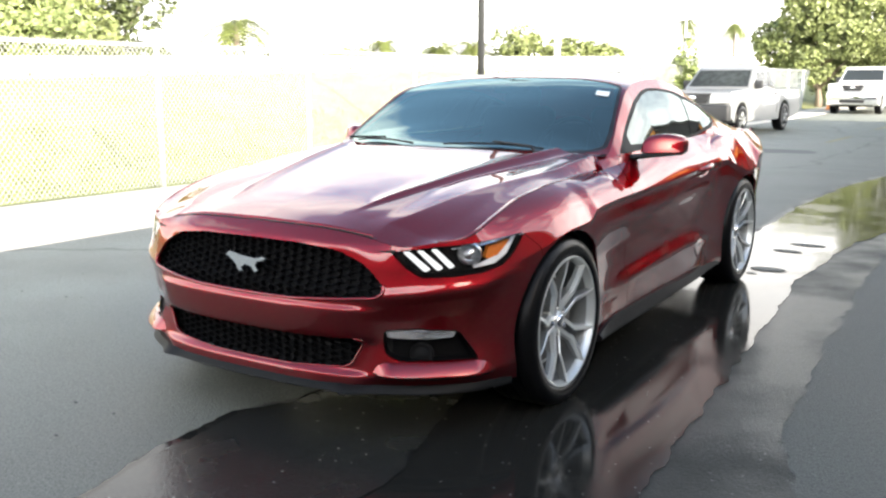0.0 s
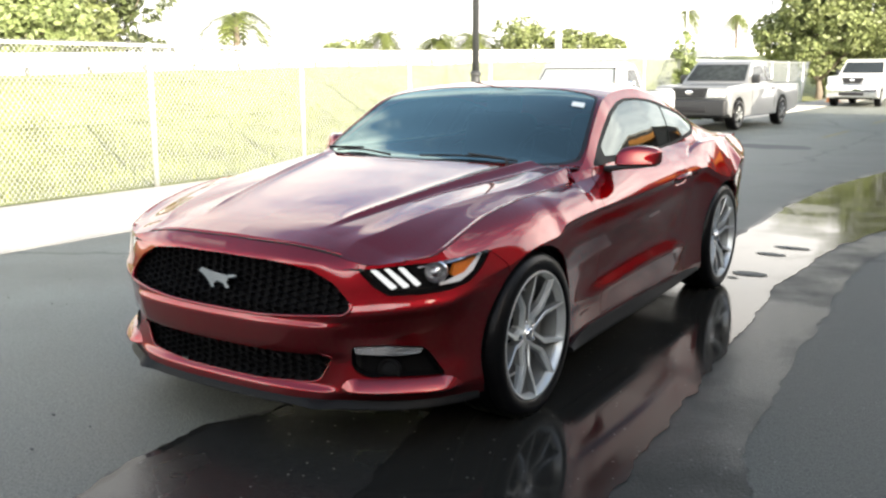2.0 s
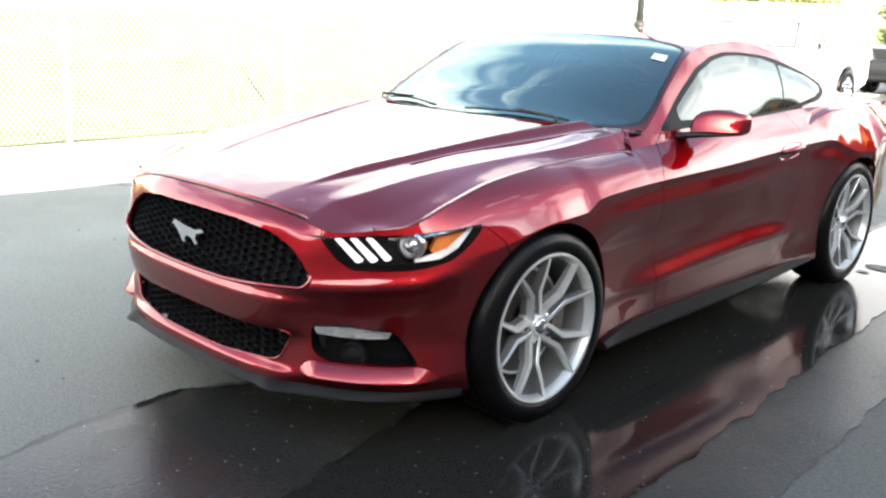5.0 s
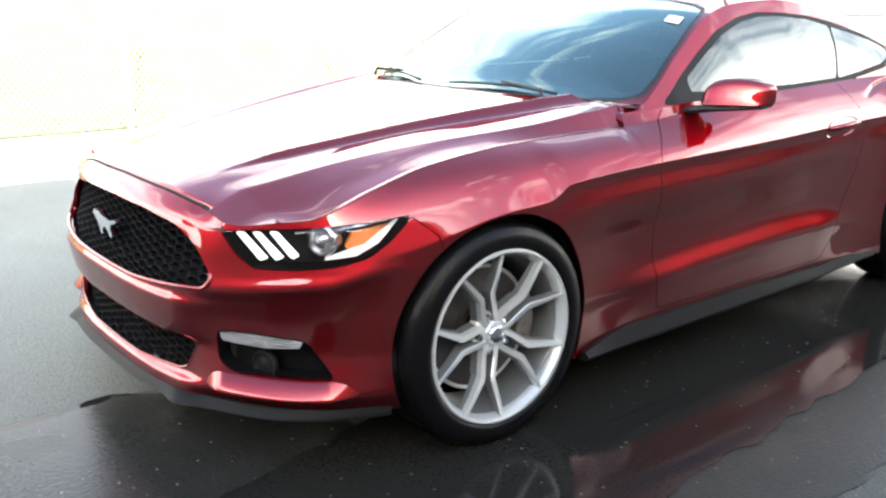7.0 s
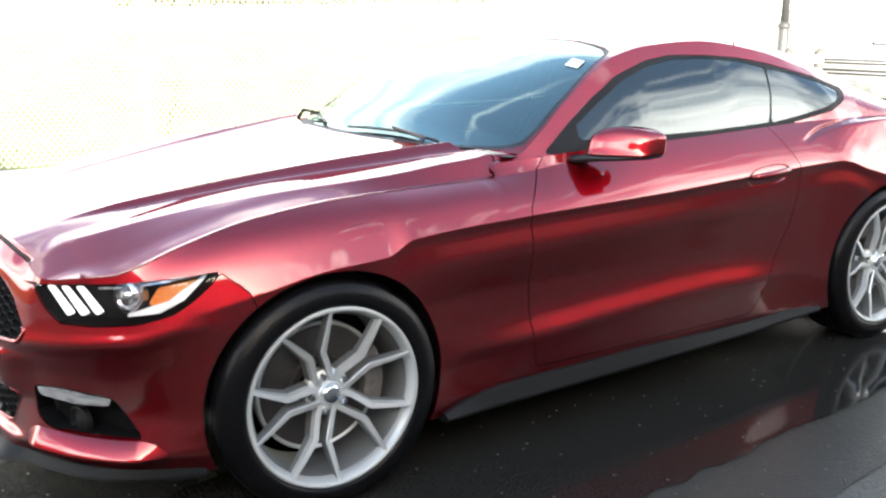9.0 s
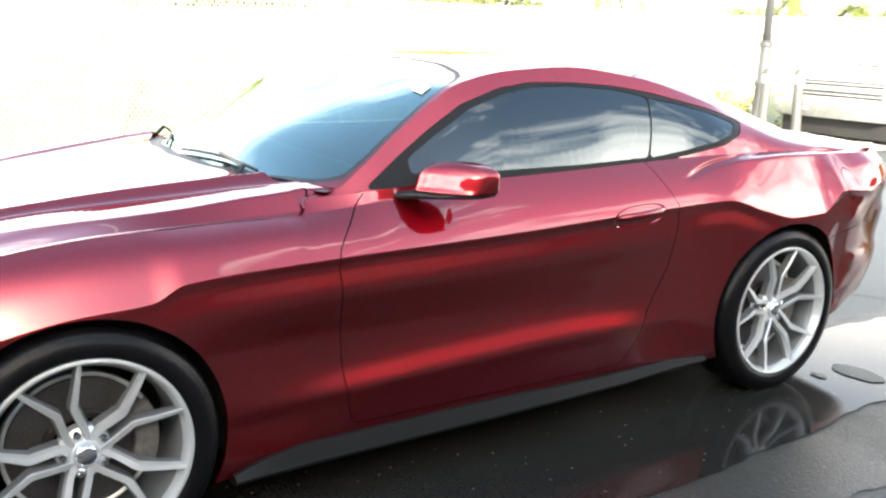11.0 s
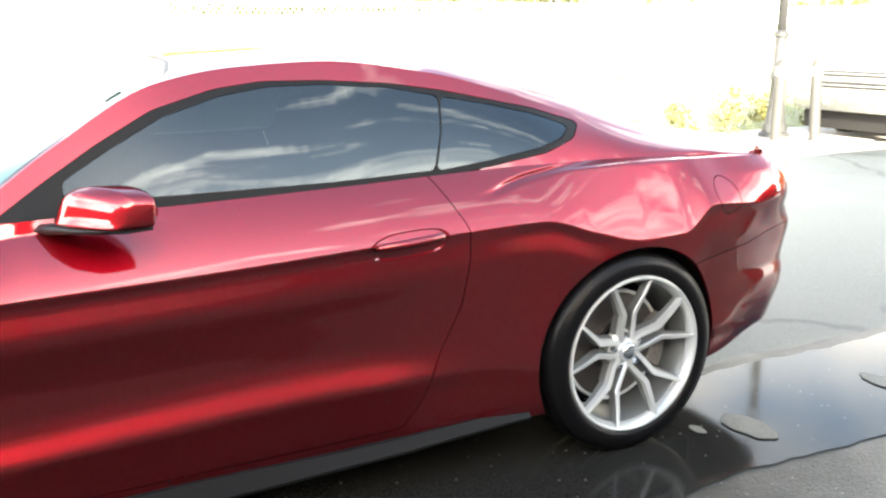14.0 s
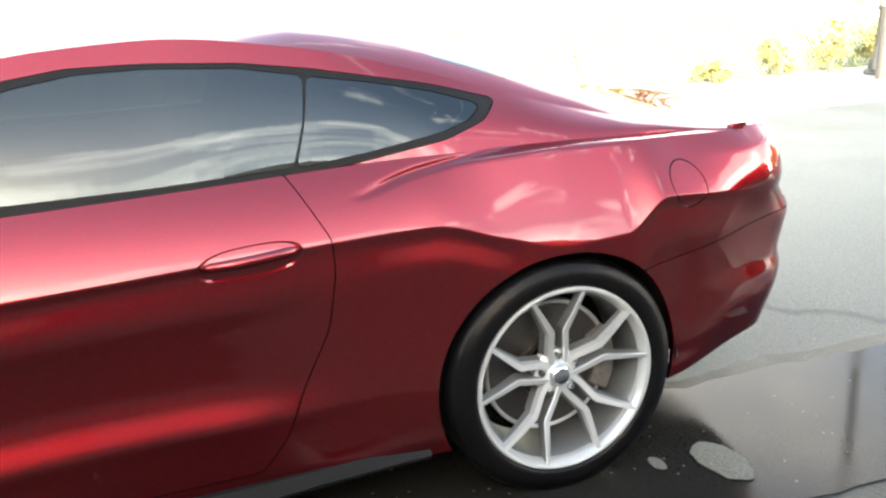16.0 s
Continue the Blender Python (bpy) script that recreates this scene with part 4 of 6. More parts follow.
def wrap_inset(u, z):
    """How far the body lies inside its plan line, for columns u (n) and heights z (rows, n)."""
    xy, _ = plan_at(u)
    res = np.zeros_like(z)
    tops, bots = curve(TOP, u), curve(BOTTOM, u)
    for k in range(len(u)):
        x, y, zz = xy[k, 0], xy[k, 1], z[:, k]
        wf, wr = 1 - float(smooth_step(-.56, -.24, y)), float(smooth_step(3.12, 3.42, y))
        col = np.zeros_like(zz)
        if wf < 1 and wr < 1:
            zc, (zb, ib), lo = float(curve(CREASE, y)), tops[k], bots[k]
            a = float(smooth_step(-.05, .66, y) * (1 - .9 * smooth_step(1.75, 2.42, y)) * (1 - smooth_step(2.6, 2.9, y)) + .75 * smooth_step(2.88, 3.05, y))
            low = float(smooth_step(.40, .85, y) * (1 - smooth_step(1.8, 2.2, y)))
            zt = float(curve(FLARE_TOP, y))
            zl = float(curve(FLARE_LOW, y))
            b = .037 * a - .027 * low * a
            hip = float(smooth_step(2.1, 2.36, y) * (1 - smooth_step(2.46, 2.66, y)))
            glow = .012 * a * float(1 - .7 * smooth_step(.9, 1.9, y)) + .007 * hip
            body = [(lo - .03, .06 * max(a, .4)), (lo + .04, max(.03 * a, b) + .006), (zl - .05, b + .008 * a), (zl, b), (zt, b + .85 * (.037 * a - b)), (zt + .035, .037 * a), (.56, .031 * a), (zc - .17, .0205 * a - .4 * glow), (zc - .12, .0115 * a - .8 * glow),
                    (zc - .09, .0100 * a - glow), (zc - .03, .0090 * a + .006 * hip), (zc - .004, .0015 * a), (zc, .0)]
            keep = [body[0]]
            for p in body[1:]:
                if p[0] > keep[-1][0] + .003:
                    keep.append(p)
            kz, ki = [p[0] for p in keep], [p[1] for p in keep]
            side = .35 * curve(keep, np.minimum(zz, zc)) + .65 * np.interp(np.minimum(zz, zc), kz, ki)
            t = np.clip((zz - zc) / max(zb - zc, .02), 0, 1)
            ridge = 0.57 * t + 0.43 * t ** (1.9 + 3.0 * (1 - float(smooth_step(.5, .9, y))))
            hw = float(smooth_step(2.25, 2.6, y))
            if hw > 0:
                th = np.clip((float(curve(LEDGE, y)) - zc) / max(zb - zc, .02), .3, .97)
                ridge = (1 - hw) * ridge + hw * np.where(t < th, .70 * (.85 * t / th + .15 * (t / th) ** 2), .70 + .30 * (t - th) / (1 - th))
            bulge = ib * ridge
            if .6 < y < 1.35:
                # the hood line runs on over the corner and fades along the door
                zs, si = curve(HOODLINE, y)
                ts = np.clip((zz - zc) / (min(zs, zb - .001) - zc), 0, 1)
                low_part = si * (.57 * ts + .43 * ts ** (1.9 + 3.0 * (1 - float(smooth_step(.5, .9, y)))))
                sw = float(1 - smooth_step(.95, 1.35, y))
                bulge = (1 - sw) * bulge + sw * (low_part + (ib - si) * np.clip((zz - zs) / max(zb - zs, .001), 0, 1))
            side = side + bulge + .012 * float(smooth_step(2.15, 2.3, y) * (1 - smooth_step(2.6, 2.95, y))) * np.exp(-((zz - float(curve(LEDGE, y)) - .010) / .008) ** 2)
            col += (1 - wf) * (1 - wr) * side
        if wf > 0:
            m = float(smooth_step(.46, .62, x))
            shift = float(np.interp(x, (.52, .71, .87, .92), (.03, .012, -.008, -.04))) * np.clip((zz - .40) / .1, 0, 1) * np.clip((.70 - zz) / .08, 0, 1)
            f = (1 - m) * curve(FRONT_MID, zz) + m * curve(FRONT_END, zz + shift)
            tz = tops[k][0]
            f = f + (tops[k][1] - ((1 - m) * curve(FRONT_MID, tz) + m * curve(FRONT_END, tz))) * np.clip((zz - tz + .10) / .10, 0, 1) ** 2
            col += wf * (1 - wr) * f
        if wr > 0:
            q = float(smooth_step(-.86, -.74, -x))
            r = (1 - q) * curve(REARSIDE, zz) + q * curve(REAR, zz)
            col += wr * r
        res[:, k] = col
    return res


_US = np.linspace(0, CHORD[-1], 560)
_VS = np.sort(np.concatenate([np.linspace(0, .494, 48), [.5], np.linspace(.506, .842, 28), [.85], np.linspace(.858, 1, 9)]))
_TOPZ, _BOTZ = curve(TOP, _US)[:, 0], curve(BOTTOM, _US)
_UXY = plan_at(_US)[0]
_ONSIDE = smooth_step(-.5, -.2, _UXY[:, 1]) * (1 - smooth_step(3.3, 3.5, _UXY[:, 1]))
_MIDZ = _BOTZ + (_TOPZ - _BOTZ) * .6
_MIDZ = _MIDZ + (np.clip(curve(CREASE, _UXY[:, 1]), _BOTZ + .2, _TOPZ - .04) - _MIDZ) * _ONSIDE
_LEDZ = _MIDZ + (_TOPZ - _MIDZ) * .8
_LEDZ = _LEDZ + (np.minimum(curve(LEDGE, _UXY[:, 1]), _TOPZ - .005) - _LEDZ) * smooth_step(2.2, 2.4, _UXY[:, 1]) * _ONSIDE
_LEDZ = _LEDZ + (np.minimum(curve(HOODLINE, _UXY[:, 1])[:, 0], _TOPZ - .003) - _LEDZ) * smooth_step(.64, .66, _UXY[:, 1]) * (1 - smooth_step(.95, 1.35, _UXY[:, 1]))
_LOWER = np.clip(_VS / .5, 0, 1)[:, None]
_UPPER = np.clip((_VS - .5) / .35, 0, 1)[:, None]
_LAST = np.clip((_VS - .85) / .15, 0, 1)[:, None]
_Z = _BOTZ + _LOWER * (_MIDZ - _BOTZ) + _UPPER * (_LEDZ - _MIDZ) + _LAST * (_TOPZ - _LEDZ)
WRAP_GRID = np.stack([np.broadcast_to(_US, _Z.shape), _Z], -1)


_INS = wrap_inset(_US, np.repeat(np.linspace(.12, 1.02, 1201)[:, None], len(_US), 1))


def wrap(pts):
    """Plane points (u, z) of the wrap in space."""
    u, z = pts[:, 0], pts[:, 1]
    fu, fz = np.clip(u / CHORD[-1] * (len(_US) - 1), 0, len(_US) - 1.001), np.clip((z - .12) / .9 * 1200, 0, 1199.999)
    i, j = fu.astype(int), fz.astype(int)
    a, b = fu - i, fz - j
    ins = (_INS[j, i] * (1 - a) + _INS[j, i + 1] * a) * (1 - b) + (_INS[j + 1, i] * (1 - a) + _INS[j + 1, i + 1] * a) * b
    xy, nrm = plan_at(u)
    p = xy - nrm * ins[:, None]
    return np.column_stack([np.maximum(p[:, 0], 0), p[:, 1], z])


def rounded(points, r=0.02, n=4):
    """A polygon with its corners rounded."""
    res, m = [], len(points)
    for k in range(m):
        a, b, c = (np.array(points[(k + d) % m], float) for d in (-1, 0, 1))
        la, lc = np.linalg.norm(a - b), np.linalg.norm(c - b)
        q = min(r, la * .45, lc * .45)
        s, e = b + (a - b) / la * q, b + (c - b) / lc * q
        for t in np.linspace(0, 1, n):
            res.append(tuple((1 - t) ** 2 * s + 2 * t * (1 - t) * b + t * t * e))
    return res


def fx(pts):
    return [(float(u_of_x(x)) if x >= 0 else x, z) for x, z in pts]


def fy(pts):
    return [(float(u_of_y(y)), z) for y, z in pts]


def circle_y(cy, cz, r, n=72):
    return fy([(cy + r * math.sin(k * math.tau / n), cz + r * math.cos(k * math.tau / n)) for k in range(n)])


GRILLE = rounded(fx([(-.2, .722), (.25, .717), (.42, .700), (.53, .655), (.60, .572), (.575, .542), (.50, .536), (.25, .518), (-.2, .512)]), .03)
LOWGRILLE = rounded(fx([(-.2, .375), (.30, .378), (.50, .385), (.525, .372), (.475, .285), (.44, .272), (.2, .258), (-.2, .256)]), .02)
FOG = rounded(fx([(.590, .418), (.70, .427), (.815, .417), (.850, .350), (.868, .304), (.64, .308), (.592, .335)]), .022)
LAMP = rounded([*fx([(.615, .704), (.68, .712), (.76, .722)]), *fy([(-.55, .727), (-.43, .737), (-.30, .748), (-.325, .722), (-.375, .682), (-.435, .646), (-.51, .627)]), *fx([(.80, .618), (.712, .616), (.665, .648)])], .010)
SEAM = [(-9, -1), (-9, .85), *fx([(.615, .85), (.615, .704)]), *fy([(-.305, .746), (-.235, .69), (-.2, .60), (-.2, -1)])]
DOOR = rounded(fy([(.88, 1.0), (.852, .955), (.805, .903), (.740, .84), (.712, .804), (.711, .77), (.725, .55), (.739, .386), (.766, .262), (1.88, .245), (1.95, .33), (1.99, .422), (2.078, .60), (2.103, .75), (2.10, .83), (2.04, .95), (2.01, 1.0)]), .02)
FUEL = fy([(3.12 + .062 * math.sin(k * math.tau / 32), .845 + .062 * math.cos(k * math.tau / 32)) for k in range(32)])
REARSEAM = fy([(2.9, -1), (2.9, .62), (3.02, .635), (3.10, .645), (3.24, .66)]) + [(float(u_of_y(3.38)), .68), (float(u_of_y(3.50)), .69), (99, .69), (99, -1)]
TAIL = [(float(u_of_y(3.54)), .80), (float(u_of_y(3.59)), .835), (99, .84), (99, .70), (float(u_of_y(3.62)), .70), (float(u_of_y(3.57)), .73)]
REGIONS = [("arch", circle_y(0, .345, .372)), ("arch", circle_y(2.72, .345, .368)), ("grille", GRILLE), ("lowgrille", LOWGRILLE), ("fog", FOG), ("lamp", LAMP), ("tail", TAIL), ("front_bumper", SEAM),
           ("fuel_door", FUEL), ("door", DOOR), ("rear_bumper", REARSEAM), ("fender", fy([(-2, -1), (-2, 2), (1.2, 2), (1.2, -1)]))]

car = new("coupe")
tagged(car, "ruby red metallic two-door coupe standing on wet asphalt", "car")
CUT = panels(WRAP_GRID, REGIONS, gap=.0016, rest="quarter_panel")
INNER = (0, 1.3, .55)
DOORS = []
for side in (False, True):
    for name in ("front_bumper", "fender", "door", "quarter_panel", "rear_bumper", "fuel_door"):
        p2, f2 = CUT[name]
        if name in ("front_bumper", "rear_bumper"):
            if not side:
                surface(name, wrap(p2), f2, PAINT, car, INNER, .014, whole=True)
            continue
        ob = surface(name, wrap(p2), f2, PAINT, car, INNER, .014, mirror=side)
        if name == "door":
            DOORS.append(ob)
    p2, f2 = CUT["lamp"]
    LAMP3 = wrap(p2)
    surface("headlight_cover", LAMP3, f2, LAMPGLASS, car, INNER, 0, "clear headlight cover", mirror=side)
    p2, f2 = CUT["tail"]
    surface("tail_light", wrap(p2), f2, TAILRED, car, INNER, .01, "dark red tail light", mirror=side)


# ---- hood, roof and greenhouse ----
_TOPU = np.linspace(0, CHORD[-1], 900)
_TOP3 = wrap(np.column_stack([_TOPU, curve(TOP, _TOPU)[:, 0]]))
_SIDE = (_TOP3[:, 1] > -.60) & (_TOP3[:, 1] < 3.42)


def belt(y):
    """The wrap's top edge along the side: x and z."""
    b = _TOP3[_SIDE]
    x, z = np.interp(y, b[:, 1], b[:, 0]), np.interp(y, b[:, 1], b[:, 2])
    return x, np.where(y < -.60, b[0, 2] - (-.60 - y) * .22, z)


RAIL = [(.70, .768, .946), (.775, .797, .964), (.85, .787, 1.012), (1.0, .748, 1.115), (1.28, .685, 1.266), (1.5, .655, 1.302), (1.75, .642, 1.313), (2.1, .645, 1.272), (2.4, .652, 1.197), (2.65, .66, 1.12), (2.9, .675, 1.045),
        (3.15, .70, .992), (3.35, .725, .966)]
SPINE = [(-.80, .765), (-.745, .778), (-.6, .815), (-.4, .855), (-.1, .900), (.2, .938), (.5, .978), (.56, .990), (.8, 1.090), (1.1, 1.222), (1.38, 1.318), (1.55, 1.340), (1.8, 1.350), (2.1, 1.343), (2.4, 1.292), (2.6, 1.239),
         (2.9, 1.130), (3.12, 1.036), (3.22, 1.0), (3.4, .985), (3.57, .982), (3.65, .974), (3.79, .956)]

# front edge of the hood by its share of the half width
_FE = _TOP3[(_TOP3[:, 1] < -.585)]
_FS = _FE[:, 0] / belt(_FE[:, 1])[0]
HS = np.linspace(0, 1, 150)
HOOD_FRONT = np.interp(HS, _FS / _FS[-1], _FE[:, 1])
HOOD_FRONT_Z = np.interp(HS, _FS / _FS[-1], _FE[:, 2])
HOOD_BACK = .490 + .235 * HS ** 2.0 - .072 * smooth_step(.91, 1.0, HS)


def hood_height(s, y):
    x, zb = belt(np.minimum(y, .653))
    mid = np.minimum(curve(SPINE, y), .978 + .10 * (y - .5))
    q = np.minimum(s / .974, 1.0)
    fold = .70 + .24 * smooth_step(-.62, .38, y)
    soft = .07 + .26 * smooth_step(-.4, .4, y)
    over = np.clip((q - fold) / (1 - fold), 0, 1)
    base = zb + (mid - zb) * (1 - soft * np.minimum(q / fold, 1) ** 2.6 - (1 - soft) * over)
    ax = s * x
    edge = .335 + .235 * (y + .55)
    fade = smooth_step(-.60, -.36, y)
    # two ribs with sharp ridges: a gentle fall to the middle, a steep flank outside
    tall = .017 + .011 * smooth_step(-.3, .4, y)
    out = np.clip((ax - edge) / (.030 + .030 * (y + .5)), 0, 1)
    dome = fade * np.where(ax < edge, tall * (.30 + .70 * np.exp(-np.maximum(edge - ax, 0) / .036)), tall * (1 - out) ** 1.5) - .008 * fade
    side = .004 * smooth_step(-.5, -.15, y) * np.exp(-((s - .83) / .085) ** 2)
    return base + dome * (1 - smooth_step(.86, 1.0, s)) + side * (1 - smooth_step(.95, 1.0, s))


_V = np.linspace(0, 1, 130)
_HY = HOOD_FRONT[None, :] + _V[:, None] * (HOOD_BACK - HOOD_FRONT)[None, :]
_HSg = np.broadcast_to(HS, _HY.shape)
_HZ = hood_height(_HSg, _HY) + (HOOD_FRONT_Z - hood_height(HS, HOOD_FRONT))[None, :] * (1 - _V[:, None]) ** (3 + 6 * smooth_step(.55, .72, HS)[None, :])
_HX = _HSg * belt(np.minimum(_HY, .653))[0]


def sheet(X, Y, Z):
    """Joins a half sheet with its mirror image."""
    full = np.concatenate([np.stack([-X, Y, Z], -1)[:, :0:-1], np.stack([X, Y, Z], -1)], 1)
    nr, nc, _ = full.shape
    idx = np.arange(nr * nc).reshape(nr, nc)
    fc = np.stack([idx[:-1, :-1], idx[:-1, 1:], idx[1:, 1:], idx[1:, :-1]], -1).reshape(-1, 4)
    return full.reshape(-1, 3), [tuple(f) for f in fc]


hp, hf = sheet(np.maximum(_HX - .0075 * (_HSg > .985), 0), _HY + .014 * (_V[:, None] < .001) * (HS[None, :] < .68), _HZ + .0015)
# black tubes added along the hood's edges for the shade in its gaps
gap_bar = bmesh.new()
tube(gap_bar, [(sx * x, y + .0075, z + .000 + .003 * x) for sx, x, y, z in [(-1, *p) for p in zip(_HX[0, 104::-1], _HY[0, 104::-1], _HZ[0, 104::-1])] + [(1, *p) for p in zip(_HX[0, 1:105], _HY[0, 1:105], _HZ[0, 1:105])]], .0045, 6)
part("hood_gap_bar", gap_bar, MATT, car, "black tube standing in for the dark hood gap")
for sx in (-1, 1):
    gap_bar = bmesh.new()
    tube(gap_bar, [(sx * (x - .0035), y, z - .0035) for x, y, z in zip(_HX[4::3, -1], _HY[4::3, -1], _HZ[4::3, -1])], .0034, 6)
    part("hood_gap_bar", gap_bar, MATT, car, "black tube standing in for the dark gap beside the hood")
hood = surface("hood", hp, hf, PAINT, car, (0, 0, 0), .012, "long hood with two raised ribs")

# corner panels that carry the hood line on to the pillar foot
_CS, _CV = np.linspace(.84, 1.0, 24), np.linspace(0, 1, 14)[:, None]
_CH = np.minimum(_CS * belt(.674)[0] / belt(.65)[0], .948)
_CY0 = .490 + .235 * _CH ** 2.0 - .072 * smooth_step(.91, 1.0, _CH) + .004
_CY = _CY0[None, :] + _CV * (.84 - _CY0)[None, :]
_CB = belt(np.maximum(_CY, .674))
_CZ0 = np.broadcast_to(hood_height(_CH, _CY0 - .004)[None, :], _CY.shape)
_CZ1 = _CB[1] + (np.minimum(.976, _CB[1] + .05) - _CB[1]) * (1 - np.broadcast_to(_CS, _CY.shape) ** 14)
_CW = smooth_step(0.0, 1.0, _CV)
_CZ = np.maximum(_CZ0 * (1 - _CW) + (_CZ1 + .004) * _CW, _CB[1] + .001)
_CX = _CS[None, :] * _CB[0] - .001
_cid = np.arange(_CX.size).reshape(_CX.shape)
_cf = [tuple(f) for f in np.stack([_cid[:-1, :-1], _cid[:-1, 1:], _cid[1:, 1:], _cid[1:, :-1]], -1).reshape(-1, 4)]
for side in (False, True):
    surface("cowl_corner", np.stack([_CX, _CY, _CZ], -1).reshape(-1, 3), _cf, PAINT, car, (0, .7, .5), .008, mirror=side)

# upper shell: windshield, roof, rear glass and deck
TS = np.linspace(0, 1, 80)
_BE = _TOP3[(_TOP3[:, 1] > 3.34)][::-1]


def rail(y):
    bx, bz = belt(y)
    r = curve(RAIL, y)
    w = smooth_step(3.30, 3.42, y)
    return np.where(y < .70, .768 - (.70 - y) * .45, r[..., 0] * (1 - w) + bx * w), np.where(y < .70, .946 - (.70 - y) * .08, r[..., 1] * (1 - w) + bz * w)


T_FRONT = .47 + .30 * TS ** 2.0
T_BACK = np.interp(TS, _BE[:, 0] / _BE[-1, 0], _BE[:, 1])
_V2 = np.linspace(0, 1, 230)
_TY = T_FRONT[None, :] + _V2[:, None] * (T_BACK - T_FRONT)[None, :]
_TSg = np.broadcast_to(TS, _TY.shape)


def upper_height(s, y):
    rz, mid = rail(y)[1], curve(SPINE, y)
    p = 2.1 + .9 * smooth_step(.7, 1.3, y) + 2.0 * smooth_step(1.7, 2.4, y) - 2.7 * smooth_step(2.95, 3.35, y)
    return rz + (mid - rz) * (1 - s ** p)


_TX = _TSg * rail(np.minimum(_TY, 3.42))[0]
_TX = np.where(_TY > 3.42, _TSg * np.interp(_TY, _BE[::-1, 1], _BE[::-1, 0]) * 1.0 + 0 * _TX, _TX)
TOP_GRID = np.stack([np.concatenate([-_TX[:, :0:-1], _TX], 1), np.concatenate([_TY[:, :0:-1], _TY], 1)], -1)


def upper(pts):
    x, y = pts[:, 0], pts[:, 1]
    half = rail(np.minimum(y, 3.42))[0]
    half = np.where(y > 3.42, np.interp(y, _BE[::-1, 1], _BE[::-1, 0]), half)
    s = np.clip(np.abs(x) / np.maximum(half, .05), 0, 1)
    return np.column_stack([x, y, upper_height(s, y)])


def both(half):
    return half + [(-x, y) for x, y in half[::-1] if x > 1e-6]


WS = both([(0, .535), (.3, .562), (.55, .645), (.70, .745), (.752, .815), (.748, .88), (.705, 1.045), (.668, 1.18), (.648, 1.255), (.62, 1.292), (.56, 1.325), (.38, 1.368), (0, 1.392)])
BACK = both([(0, 2.50), (.4, 2.485), (.545, 2.45), (.585, 2.52), (.60, 2.75), (.60, 3.02), (.56, 3.10), (.3, 3.15), (0, 3.165)])
WSRIM = both([(0, .50), (.3, .53), (.55, .615), (.72, .73), (.775, .81), (.765, .90), (.718, 1.055), (.680, 1.19), (.658, 1.268), (.628, 1.308), (.565, 1.34), (.385, 1.382), (0, 1.406)])
UP = panels(TOP_GRID, [("windshield", WS), ("rear_glass", BACK), ("windshield_surround", WSRIM)], gap=.0008, rest="roof")
roof = surface("roof", upper(UP["roof"][0]), UP["roof"][1], PAINT, car, INNER, .012)
surface("windshield_surround", upper(UP["windshield_surround"][0]) - np.array([0, 0, .002]), UP["windshield_surround"][1], BLACK, car, INNER, .01, "black windshield border")
windshield = surface("windshield", upper(UP["windshield"][0]) - np.array([0, 0, .003]), UP["windshield"][1], WINDSHIELD, car, INNER, 0, "tinted teal windshield")
surface("rear_glass", upper(UP["rear_glass"][0]) - np.array([0, 0, .003]), UP["rear_glass"][1], TINTED, car, INNER, 0, "dark tinted rear glass")

# slim lip along the rear edge of the deck
_RE = _TOP3[_TOP3[:, 1] > 3.34]
_RE = np.concatenate([_RE, (_RE * np.array([-1, 1, 1]))[::-1]])[::4]
bm, rings = bmesh.new(), []
for i, p in enumerate(_RE):
    t = _RE[min(i + 1, len(_RE) - 1)] - _RE[max(i - 1, 0)]
    n = np.array([t[1], -t[0], 0]) / max(math.hypot(t[0], t[1]), 1e-9)
    w = min(1.0, max(0.0, 2.6 * (p[1] - 3.35)))
    rings.append([bm.verts.new(tuple(p + n * o + np.array([0, 0, h * w - .014 * (1 - w)]))) for o, h in ((.008, -.012), (.010, .002), (.002, .016), (-.012, .019), (-.05, .014), (-.10, .004), (-.10, -.012))])
for a, b in zip(rings, rings[1:]):
    for i in range(7):
        bm.faces.new((a[i], a[(i + 1) % 7], b[(i + 1) % 7], b[i]))
bm.faces.new(rings[0])
bm.faces.new(rings[-1])
bmesh.ops.recalc_face_normals(bm, faces=bm.faces)
sharp(part("rear_spoiler", bm, PAINT, car, "slim red lip spoiler"), 40)

# greenhouse side
_GY = np.linspace(.657, 3.40, 250)
_GT = np.linspace(0, 1, 34)
_gb, _gr = belt(_GY), rail(_GY)


def green_grid():
    z = _gb[1][None, :] + _GT[:, None] * np.maximum(_gr[1] - _gb[1], .002)[None, :]
    return np.stack([np.broadcast_to(_GY, z.shape), z], -1)


def green(pts):
    y, z = pts[:, 0], pts[:, 1]
    (bx, bz), (rx, rz) = belt(y), rail(y)
    t = np.clip((z - bz) / np.maximum(rz - bz, .004), 0, 1)
    bulge = .016 * np.sin(np.pi * t) * smooth_step(.9, 1.4, y)
    return np.column_stack([bx + (rx - bx) * t + bulge, y, z])


